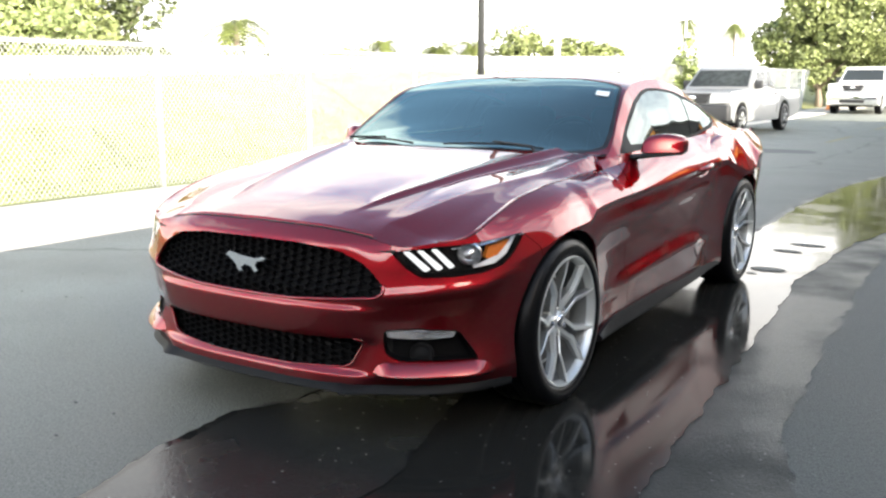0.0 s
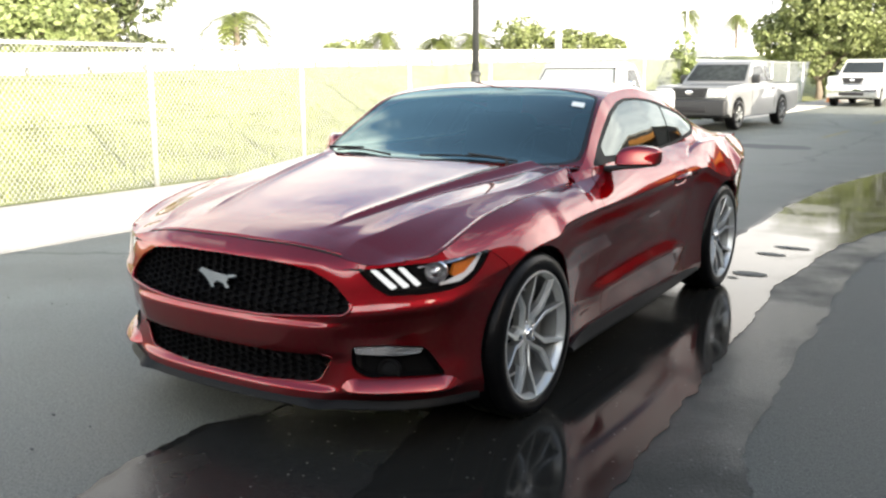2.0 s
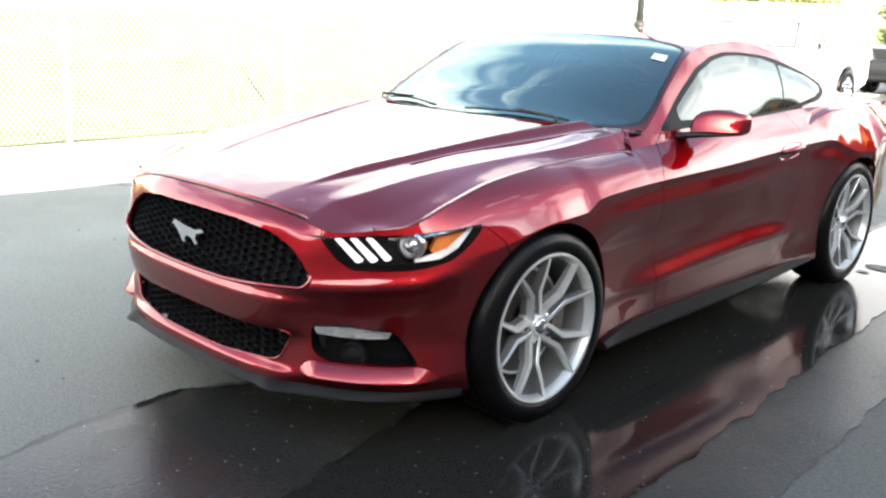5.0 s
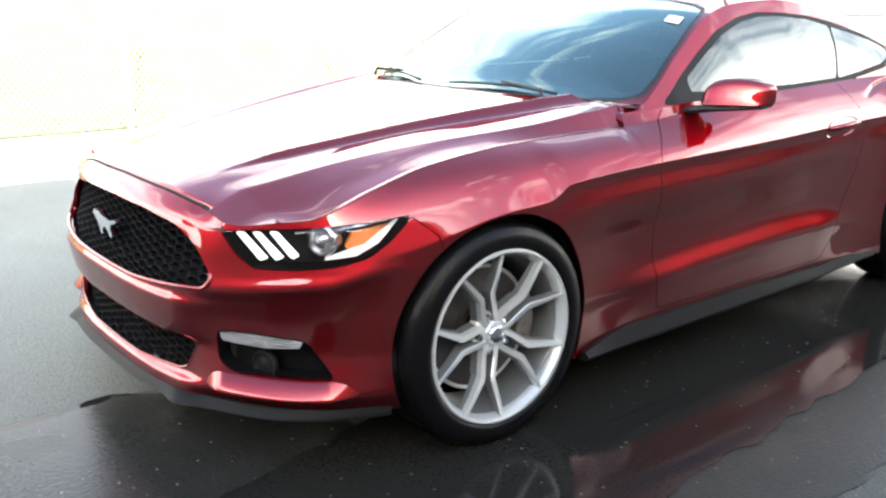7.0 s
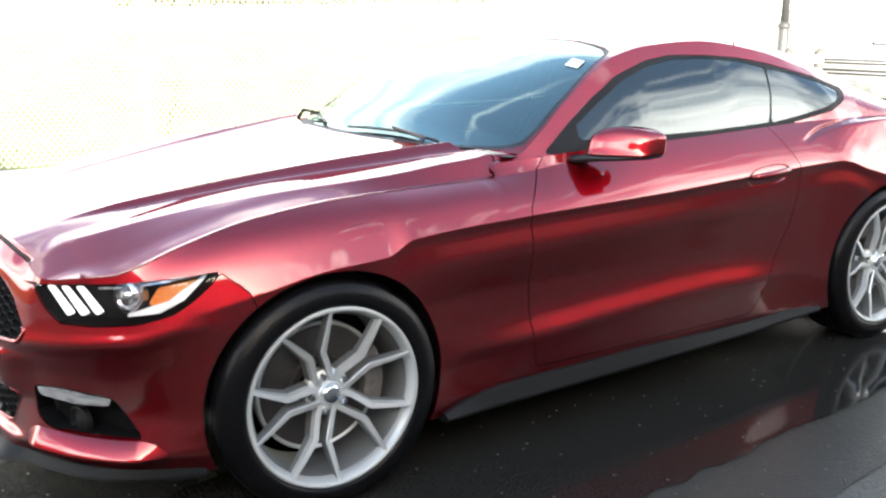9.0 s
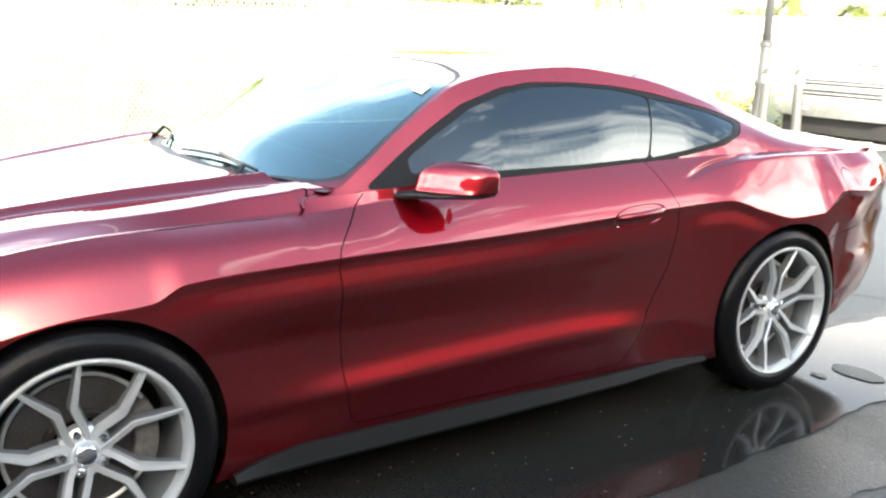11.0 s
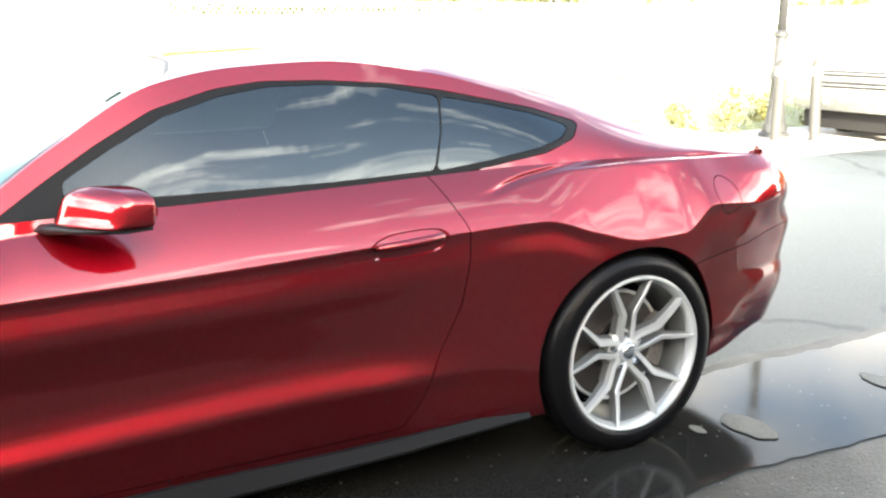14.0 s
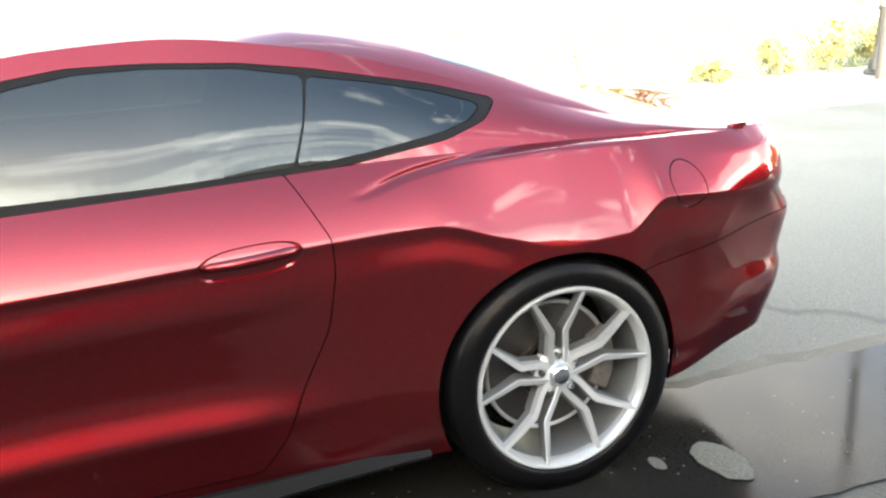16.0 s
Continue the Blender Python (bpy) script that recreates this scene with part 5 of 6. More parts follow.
GLASS_D = rounded([(1.022, .998), (1.3, .992), (1.7, .990), (2.045, .997), (2.085, 1.10), (2.105, 1.200), (1.95, 1.228), (1.74, 1.243), (1.58, 1.242), (1.44, 1.222), (1.28, 1.176), (1.14, 1.104), (1.022, 1.036)], .010)
GLASS_Q = rounded([(2.062, .994), (2.25, 1.012), (2.43, 1.038), (2.53, 1.062), (2.575, 1.092), (2.45, 1.133), (2.28, 1.170), (2.122, 1.197), (2.10, 1.10)], .014)
TRIM = rounded([(.86, .958), (1.3, .952), (1.7, .958), (2.05, .972), (2.25, .990), (2.45, 1.018), (2.58, 1.055), (2.635, 1.102), (2.45, 1.155), (2.13, 1.220), (1.95, 1.246), (1.74, 1.260), (1.56, 1.262), (1.42, 1.245), (1.25, 1.198), (1.11, 1.124), (.975, 1.042), (.868, .972)], .02)


def grown(poly, d):
    """A polygon pushed outward by d."""
    p = np.array(poly, float)
    e = np.roll(p, -1, 0) - np.roll(p, 1, 0)
    n = np.stack([e[:, 1], -e[:, 0]], -1) / np.maximum(np.linalg.norm(e, axis=1), 1e-9)[:, None]
    if ((p - p.mean(0)) * n).sum() < 0:
        n = -n
    return [tuple(q) for q in p + n * d]


GLASS_D, GLASS_Q = grown(GLASS_D, .0055), grown(GLASS_Q, .0045)
GR = panels(green_grid(), [("door_glass", GLASS_D), ("quarter_glass", GLASS_Q), ("window_trim", TRIM)], gap=.0006, rest="side_frame")
for side in (False, True):
    off = np.array([.003, 0, 0])
    surface("side_frame", green(GR["side_frame"][0]), GR["side_frame"][1], PAINT, car, INNER, .012, "painted pillar and roof rail", mirror=side)
    surface("window_trim", green(GR["window_trim"][0]) - off, GR["window_trim"][1], GREYTRIM, car, INNER, .012, "black window surround", mirror=side)
    surface("door_glass", green(GR["door_glass"][0]) - 2 * off, GR["door_glass"][1], TINTED, car, INNER, 0, "dark tinted door glass", mirror=side)
    surface("quarter_glass", green(GR["quarter_glass"][0]) - 2 * off, GR["quarter_glass"][1], TINTED, car, INNER, 0, "dark tinted quarter glass", mirror=side)

# ---- wheels ----
def wheel_rim(parent, tip, twist, cx, cy, flip):
    """An alloy with five pairs of kinked spokes; tip: how far its outer lip stands out; twist: degrees."""
    bm = bmesh.new()
    lathe(bm, [(.243, -.20), (.248, -.21), (.236, -.20), (.232, -.12), (.236, -.05), (.244, -.034), (.258, -.034), (.25, -.21)], 96)
    bmesh.ops.recalc_face_normals(bm, faces=bm.faces)
    w = part("wheel", bm, SILVERSIDE, parent, "silver alloy wheel with ten kinked spokes")
    sharp(w, 30)
    w.matrix_basis = pose(cx * (-1 if flip else 1), cy, .345, 0, 0, 180 if flip else 0)
    bm = bmesh.new()
    lathe(bm, [(.2445, -.038), (.2465, -.022), (.252, -.012), (.256, -.003), (.262, .0), (.268, -.002), (.270, -.008), (.268, -.02), (.258, -.033)], 96)
    bmesh.ops.recalc_face_normals(bm, faces=bm.faces)
    sharp(part("rim_lip", bm, SILVER, w, "bright machined rim lip"), 30)
    bm = bmesh.new()
    lathe(bm, [(.0, -.042), (.034, -.042), (.040, -.050), (.060, -.056), (.070, -.064), (.072, -.09), (.0, -.095)], 60)
    bmesh.ops.recalc_face_normals(bm, faces=bm.faces)
    sharp(part("hub", bm, SILVER, w), 30)
    bm = bmesh.new()
    prof = [(.255, -.225), (.272, -.232), (.298, -.238), (.325, -.234), (.338, -.222), (.3445, -.20), (.345, -.185), (.345, -.172), (.339, -.171), (.339, -.163), (.345, -.162), (.345, -.118), (.339, -.117), (.339, -.109), (.345, -.108), (.345, -.064),
            (.339, -.063), (.339, -.055), (.345, -.054), (.3445, -.036), (.338, -.018), (.329, -.008), (.324, -.0065), (.322, -.004), (.300, .003), (.285, .004), (.276, .001), (.271, -.004), (.266, -.012), (.255, -.02)]
    lathe(bm, prof, 96)
    bmesh.ops.recalc_face_normals(bm, faces=bm.faces)
    sharp(part("tyre", bm, RUBBER, w, "low-profile black tyre"), 40)
    for k in range(5):
        mid = twist + 72 * k
        for sgn in (-1, 1):
            bm = bmesh.new()
            line = [(.036, mid + sgn * 38, -.046), (.074, mid + sgn * 19.5, -.040), (.132, mid + sgn * 9.6, -.026), (.140, mid + sgn * 9.5, -.0235), (.200, mid + sgn * 14.8, -.010), (.263, mid + sgn * 17.8, -.0015)]
            wide = [.0100, .0100, .0108, .0108, .0084, .0064]
            cs = []
            for r, a, x in line:
                a = radians(a)
                cs.append(Vector((x, r * math.sin(a), r * math.cos(a))))
            rings = []
            for i, c in enumerate(cs):
                d = (cs[min(i + 1, 5)] - cs[max(i - 1, 0)])
                d.x = 0
                d.normalize()
                s = Vector((0, -d.z, d.y)) * sgn
                h, deep = wide[i], .05 - .004 * i
                # the outer flank is a bright chamfer, the face leans to the partner spoke
                sec = [(-h * 1.1, -.020), (-h * .75, -.003), (h * .78, 0.0), (h, -.004), (h * 1.25, -deep), (-h * 1.6, -deep)]
                rings.append([bm.verts.new(c + s * q + Vector((e, 0, 0))) for q, e in sec])
            for a, b in zip(rings, rings[1:]):
                for i in range(6):
                    f = bm.faces.new((a[i], a[(i + 1) % 6], b[(i + 1) % 6], b[i]))
                    f.material_index = 0 if i < 3 else 1
            bm.faces.new(rings[0])
            bm.faces.new(rings[-1])
            bmesh.ops.recalc_face_normals(bm, faces=bm.faces)
            part("spoke", bm, SILVER, w, smooth=False).data.materials.append(SILVERSIDE)
    bm = bmesh.new()
    lathe(bm, [(.0, -.030), (.022, -.030), (.027, -.033), (.029, -.043)], 32)
    bmesh.ops.recalc_face_normals(bm, faces=bm.faces)
    part("centre_cap", bm, CHROME, w, "chrome centre cap")
    for k in range(5):
        a = radians(twist + 72 * k)
        bm = bmesh.new()
        lathe(bm, [(.0, -.041), (.008, -.041), (.0105, -.046), (.0105, -.064)], 6)
        for v in bm.verts:
            v.co += Vector((0, .056 * math.sin(a), .056 * math.cos(a)))
        bmesh.ops.recalc_face_normals(bm, faces=bm.faces)
        part("lug_nut", bm, CHROME, w, smooth=False)
    # brake behind the spokes
    bm = bmesh.new()
    lathe(bm, [(.07, -.12), (.075, -.105), (.095, -.103), (.098, -.118), (.182, -.118), (.184, -.122), (.184, -.146), (.182, -.15), (.07, -.15)], 60)
    bmesh.ops.recalc_face_normals(bm, faces=bm.faces)
    sharp(part("brake_disc", bm, STEEL, w, "dark grey steel brake disc"), 30)
    bm = bmesh.new()
    lathe(bm, [(.1845, -.122), (.190, -.119), (.196, -.120), (.196, -.148), (.1845, -.148)], 60)
    bmesh.ops.recalc_face_normals(bm, faces=bm.faces)
    sharp(part("disc_edge", bm, SILVER, w, "bright worn edge of the brake disc"), 30)
    bm = bmesh.new()
    ang = [radians(60 + 60 * i / 8) for i in range(9)]
    outl = [(.20 * math.sin(a), .20 * math.cos(a)) for a in ang] + [(.135 * math.sin(a), .135 * math.cos(a)) for a in ang[::-1]]
    prism(bm, outl, -.165, -.088, "x")
    bmesh.ops.bevel(bm, geom=[e for e in bm.edges], offset=.006, segments=2, affect="EDGES", profile=.5)
    part("brake_caliper", bm, RUSTY, w, "grey iron brake caliper")
    return w


for flip in (False, True):
    wheel_rim(car, .975, 52.5, .974, 0.0, flip)
    wheel_rim(car, .935, 67.0, .936, 2.72, flip)
    # wheel housings
    for cy, r in ((0.0, .40), (2.72, .395)):
        bm = bmesh.new()
        n, rows = 30, []
        for x in (.905, .89, .60):
            rows.append([bm.verts.new(((-x if flip else x), cy + (r - (.02 if x > .9 else 0)) * math.sin(a), .345 + (r - (.02 if x > .9 else 0)) * math.cos(a))) for a in np.linspace(-1.62, 1.62, n)])
        for a, b in zip(rows, rows[1:]):
            for i in range(n - 1):
                bm.faces.new((a[i], a[i + 1], b[i + 1], b[i]))
        bm.faces.new(rows[-1])
        part("wheel_housing", bm, MATT, car, "black wheel housing liner")

# ---- car details ----
GLOW, gn, gl, gb = material("daytime_light")
gb.inputs["Base Color"].default_value = (.42, .44, .46, 1)
gb.inputs["Emission Color"].default_value, gb.inputs["Emission Strength"].default_value = (.95, .97, 1.0, 1), .30


def on_wrap(u, z, deep=0.0):
    """A point on the body wrap, pushed inside by deep."""
    p = wrap(np.array([[u, z]]))[0]
    _, nrm = plan_at(np.array([u]))
    return Vector((p[0] - nrm[0, 0] * deep, p[1] - nrm[0, 1] * deep, z))


def wrap_patch(name, outline, deep, thick, mat, flip, parent=None, label="", raise_mid=0.0):
    """A plate that follows the body at a depth, from an outline of (u, z)."""
    pts = [on_wrap(u, z, deep) for u, z in outline]
    back = [on_wrap(u, z, deep + thick) for u, z in outline]
    cu, cz = np.mean([u for u, _ in outline]), np.mean([z for _, z in outline])
    bm = bmesh.new()
    sx = -1 if flip else 1
    a = [bm.verts.new((p.x * sx, p.y, p.z)) for p in pts]
    b = [bm.verts.new((p.x * sx, p.y, p.z)) for p in back]
    q = on_wrap(cu, cz, deep - raise_mid)
    c = bm.verts.new((q.x * sx, q.y, q.z))
    for i in range(len(a)):
        j = (i + 1) % len(a)
        bm.faces.new((a[i], a[j], c))
        bm.faces.new((a[i], b[i], b[j], a[j]))
    bmesh.ops.recalc_face_normals(bm, faces=bm.faces)
    return sharp(part(name, bm, mat, parent or car, label), 40)


def dense(outline, n=6):
    return [tuple(np.array(a) + (np.array(b) - np.array(a)) * k / n) for a, b in zip(outline, outline[1:] + outline[:1]) for k in range(n)]


ux, uy = (lambda x: float(u_of_x(x))), (lambda y: float(u_of_y(y)))
for flip in (False, True):
    sx = -1 if flip else 1
    # housing behind the lamp cover
    pan = bmesh.new()
    lamp_lo = dense(LAMP, 1)
    a = [on_wrap(u, z, .004) for u, z in lamp_lo]
    b = [on_wrap(u, z, .075) for u, z in lamp_lo]
    va, vb = [pan.verts.new((p.x * sx, p.y, p.z)) for p in a], [pan.verts.new((p.x * sx, p.y, p.z)) for p in b]
    for i in range(len(va)):
        j = (i + 1) % len(va)
        pan.faces.new((va[i], va[j], vb[j], vb[i]))
    pan.faces.new(vb)
    bmesh.ops.triangulate(pan, faces=[f for f in pan.faces if len(f.verts) > 4])
    head = part("headlight", pan, GRILLEBLACK, car, "headlight with three slanted light bars", smooth=False)
    for k, (x0, x1, z0, x2, x3, z1) in enumerate(((.651, .674, .704, .742, .722, .636), (.697, .717, .708, .779, .760, .640), (.741, .760, .712, .811, .795, .646))):
        bar = rounded([(ux(x0) + .001, z0 - .001), (ux(x1) - .001, z0), (ux(x2) - .003, z1 + .006), (ux(x3) + .002, z1 - .003), (ux(x3) - .006, z1 + .001)], .005, 3)
        wrap_patch("light_bar", bar, .016, .006, GLOW, flip, head, "white daytime light bar", .002)
    # projector lamp
    c = on_wrap(ux(.862), .690, .055)
    _, nn = plan_at(np.array([ux(.86)]))
    bm = bmesh.new()
    lathe(bm, [(.040, .044), (.044, .04), (.046, .02), (.043, .0), (.036, .038), (.030, .030), (.0275, .028), (.0265, .036), (.018, .046), (.0, .050)], 32, "z")
    bmesh.ops.recalc_face_normals(bm, faces=bm.faces)
    turn = Vector((nn[0, 0] * .35, nn[0, 1], 0)).normalized().to_track_quat("Z", "Y").to_matrix().to_4x4()
    bmesh.ops.transform(bm, matrix=Matrix.Translation(c) @ turn, verts=bm.verts)
    if flip:
        bmesh.ops.scale(bm, vec=(-1, 1, 1), verts=bm.verts)
        bmesh.ops.reverse_faces(bm, faces=bm.faces)
    sharp(part("projector", bm, LAMPSILVER, head, "round projector lamp"), 50)
    amber = rounded([(uy(-.465), .712), (uy(-.385), .727), (uy(-.352), .729), (uy(-.405), .686), (uy(-.465), .659), (uy(-.488), .675)], .005, 3)
    wrap_patch("amber_reflector", amber, .018, .02, AMBER, flip, head, "amber side reflector")
    strip = [(uy(-.535), .643), (uy(-.46), .652), (uy(-.40), .682), (uy(-.338), .739), (uy(-.347), .740), (uy(-.411), .687), (uy(-.466), .660), (uy(-.535), .651)]
    wrap_patch("chrome_strip", dense(strip, 2), .010, .01, WHITEBAR, flip, head, "pale curved light strip")
    strip = [(ux(.80), .715), (uy(-.50), .724), (uy(-.40), .737), (uy(-.34), .747), (uy(-.345), .742), (uy(-.40), .732), (uy(-.50), .718), (ux(.80), .710)]
    wrap_patch("chrome_strip", dense(strip, 2), .010, .01, LAMPSILVER, flip, head, "silver upper edge")
    # fog pocket
    pan = bmesh.new()
    fo = dense(FOG, 1)
    a, b = [on_wrap(u, z, .004) for u, z in fo], [on_wrap(u, z, .06) for u, z in fo]
    va, vb = [pan.verts.new((p.x * sx, p.y, p.z)) for p in a], [pan.verts.new((p.x * sx, p.y, p.z)) for p in b]
    for i in range(len(va)):
        j = (i + 1) % len(va)
        pan.faces.new((va[i], va[j], vb[j], vb[i]))
    pan.faces.new(vb)
    bmesh.ops.triangulate(pan, faces=[f for f in pan.faces if len(f.verts) > 4])
    fogp = part("fog_pocket", pan, GRILLEBLACK, car, "dark grey fog lamp pocket", smooth=False)
    lens = rounded(fx([(.597, .414), (.70, .423), (.812, .413), (.804, .392), (.72, .386), (.604, .390)]), .006, 3)
    wrap_patch("turn_signal", dense(lens, 2), .002, .02, LAMPSILVER, flip, fogp, "clear silver turn signal", .003)
    c = on_wrap(ux(.715), .325, .045)
    bm = bmesh.new()
    lathe(bm, [(.042, .0), (.044, .018), (.040, .022), (.034, .014), (.028, .012), (.016, .017), (.0, .019)], 28, "z")
    bmesh.ops.recalc_face_normals(bm, faces=bm.faces)
    turn = Vector((.35, -1, 0)).normalized().to_track_quat("Z", "Y").to_matrix().to_4x4()
    bmesh.ops.transform(bm, matrix=Matrix.Translation(c) @ turn, verts=bm.verts)
    if flip:
        bmesh.ops.scale(bm, vec=(-1, 1, 1), verts=bm.verts)
        bmesh.ops.reverse_faces(bm, faces=bm.faces)
    part("fog_lamp", bm, GREYTRIM, fogp, "round dark fog lamp")

# grilles: honeycomb plates
def honeycomb(name, x_half, z0, z1, deep, label, mouth, cell=.028, depth=.02):
    verts, faces = [], []
    def y_of(x, z):
        q = wrap(np.array([[ux(min(abs(x), .8)), z]]))[0]
        return q[1] + deep
    w, h = cell * 1.5, cell * .866
    rows_n = int((z1 - z0) / h) + 2
    for r in range(-1, rows_n):
        for c in range(-int(x_half / (w)) - 1, int(x_half / (w)) + 2):
            cx, cz = c * w, z0 + r * h + (h / 2 if c % 2 else 0)
            if abs(cx) > x_half or not (z0 - .01 < cz < z1 + .01) or not inside(mouth, np.array([[ux(abs(cx) + dx), cz + dz] for dx, dz in ((0, 0), (0, .016), (0, -.016), (-.02, 0))])).any():
                continue
            n0 = len(verts)
            for rad, dy in ((1.0, 0.0), (.86, 0.002), (.80, depth)):
                for k in range(6):
                    a = k * math.pi / 3
                    x, z = cx + cell * rad * math.cos(a) * 1.0, cz + cell * .55 * rad * math.sin(a)
                    verts.append((x, y_of(x, z) + dy, z))
            for k in range(6):
                j = (k + 1) % 6
                faces += [(n0 + k, n0 + j, n0 + 6 + j, n0 + 6 + k), (n0 + 6 + k, n0 + 6 + j, n0 + 12 + j, n0 + 12 + k)]
            faces.append(tuple(n0 + 12 + k for k in range(6)))
    me = bpy.data.meshes.new(name)
    me.from_pydata(verts, [], faces)
    me.materials.append(GRILLEBLACK)
    ob = new(name, me)
    ob.parent = car
    ob["label"] = label
    return ob


def front_line(z, deep):
    us = np.linspace(0, ux(.70), 60)
    p = wrap(np.column_stack([us, np.full(60, z)]))
    return lambda x: float(np.interp(abs(x), p[:, 0], p[:, 1])) + deep


honeycomb("upper_grille", .62, .50, .735, .028, "black honeycomb upper grille", GRILLE)
honeycomb("lower_grille", .54, .245, .39, .032, "black honeycomb lower grille", LOWGRILLE)
# linings that close the two mouths
for z0, z1, half, name in ((.49, .728, .62, "grille_surround"), (.24, .40, .58, "intake_surround")):
    bm = bmesh.new()
    ya, yb = front_line(z0 + .02, .062), front_line(z1 - .02, .062)
    xs = np.linspace(-half, half, 31)
    lo, hi = [bm.verts.new((x, ya(x), z0)) for x in xs], [bm.verts.new((x, yb(x), z1)) for x in xs]
    for i in range(30):
        bm.faces.new((lo[i], lo[i + 1], hi[i + 1], hi[i]))
    part(name, bm, MATT, car)

# emblem: a plain bright running shape
gl_y = front_line(.62, .012)
bm = bmesh.new()
em = [(-.085, .640), (-.070, .655), (-.045, .652), (-.02, .646), (.02, .642), (.045, .640), (.075, .648), (.092, .643), (.075, .635), (.05, .628), (.042, .612), (.055, .596), (.040, .588), (.025, .606), (.0, .614), (-.02, .600), (-.012, .588), (-.03, .586), (-.04, .606), (-.055, .622), (-.07, .634)]
prism(bm, [(x * 1.18, .62 + (z - .62) * 1.05) for x, z in em], -.012, .0, "y")
bmesh.ops.translate(bm, vec=(0, gl_y(0) - .012, .004), verts=bm.verts)
part("emblem", bm, CHROME, car, "small bright chrome emblem", smooth=False)


# lower lip, side skirts
def rail_strip(name, line, section, mat, label, flip=False, tall=None):
    """A closed section (out, up) swept along points with outward directions."""
    bm, rings = bmesh.new(), []
    sx = -1 if flip else 1
    for k, (p, nrm) in enumerate(line):
        t = 1.0 if tall is None else float(tall[k])
        rings.append([bm.verts.new(((p[0] + nrm[0] * o) * sx, p[1] + nrm[1] * o, p[2] + (h * t if h > 0 else h))) for o, h in section])
    for a, b in zip(rings, rings[1:]):
        for i in range(len(section)):
            j = (i + 1) % len(section)
            bm.faces.new((a[i], a[j], b[j], b[i]))
    bm.faces.new(rings[0])
    bm.faces.new(rings[-1])
    bmesh.ops.recalc_face_normals(bm, faces=bm.faces)
    return sharp(part(name, bm, mat, car, label), 35)


us = np.concatenate([np.linspace(0, ux(.93), 44)[1:]])
xy, nn = plan_at(us)
kick = [(1.0 + .9 * math.exp(-((x - .47) / .05) ** 2)) * (1 - .75 * float(smooth_step(.72, .92, x))) for x in xy[:, 0]]
left = [((p[0] - n[0] * .02, p[1] - n[1] * .02, .205), (n[0] * k, n[1] * k)) for p, n, k in zip(xy, nn, kick)]
whole = [((-p[0], p[1], p[2]), (-n[0], n[1])) for p, n in left[::-1]] + [((0, xy[0, 1] + .02, .205), (0, -1))] + left
rail_strip("front_splitter", whole, [(-.04, .012), (.006, .010), (.022, -.008), (.026, -.016), (.018, -.022), (-.04, -.024)], GREYTRIM, "dark grey front splitter")
for flip in (False, True):
    ys = np.linspace(.385, 2.325, 60)
    uu = u_of_y(ys)
    xy, nn = plan_at(uu)
    line = [((p[0] - .045, p[1], .183 + .012 * max(0, (p[1] - 1.9) / .4)), (1.0, 0.0)) for p in xy]
    tall = curve([(.38, .2), (.5, .75), (.62, 1.0), (1.2, 1.0), (1.7, .7), (2.1, .6), (2.33, .4)], xy[:, 1])
    rail_strip("side_skirt", line, [(-.03, -.020), (.020, -.020), (.036, -.012), (.040, -.002), (.024, .052), (-.03, .056)], GREYTRIM, "dark grey side skirt", flip, tall)

# raised lips round the two mouths, red blades under the fog pockets, dark slits inboard of the headlights
for name, mouth, r, keep in (("grille_lip", GRILLE, .0075, lambda u, z: z < .60), ("intake_lip", LOWGRILLE, .0045, lambda u, z: True)):
    bm = bmesh.new()
    half = [on_wrap(u, z, .002) for u, z in dense(mouth, 3) if u >= 0 and keep(u, z)]
    half.sort(key=lambda p: math.atan2(p.z - (.62 if name == "grille_lip" else .315), p.x - .2))
    if name == "grille_lip":
        tube(bm, [(-p.x, p.y, p.z) for p in half[::-1]] + [tuple(p) for p in half], r, 8)
    else:
        cut = [p for p in half if p.x > .004]
        lo_half = [p for p in cut if p.z < .315 or p.x > .45]
        tube(bm, [(-p.x, p.y, p.z) for p in lo_half[::-1]] + [tuple(p) for p in lo_half], r, 8)
    part(name, bm, PAINT, car)
for flip in (False, True):
    sx = -1 if flip else 1
    bm, rings = bmesh.new(), []
    for u in np.linspace(ux(.515), uy(-.43), 40):
        t = (u - ux(.515)) / (uy(-.43) - ux(.515))
        k = float(smooth_step(0, .22, t) * (1 - .8 * smooth_step(.75, 1.0, t)))
        ring = [on_wrap(u, z, -o * k + .001 + .012 * (1 - k)) for o, z in ((-.012, .306), (.003, .301), (.028, .266), (.030, .258), (.022, .250), (-.012, .226))]
        rings.append([bm.verts.new((p.x * sx, p.y, p.z)) for p in ring])
    for a, b in zip(rings, rings[1:]):
        for i in range(6):
            bm.faces.new((a[i], a[(i + 1) % 6], b[(i + 1) % 6], b[i]))
    bm.faces.new(rings[0])
    bm.faces.new(rings[-1])
    bmesh.ops.recalc_face_normals(bm, faces=bm.faces)
    sharp(part("bumper_blade", bm, PAINT, car, "red blade under the fog lamp"), 30)
    wrap_patch("lamp_slit", dense([(ux(.560), .704), (ux(.630), .712), (ux(.632), .701)], 3), -.001, .006, MATT, flip)

# underbody
bm = bmesh.new()
box(bm, -.50, -.64, .20, .50, .43, .60)
box(bm, -.84, .42, .175, .84, 2.30, .45)
box(bm, -.55, 2.29, .25, .55, 3.35, .62)
part("underbody", bm, MATT, car, "black underbody", smooth=False)


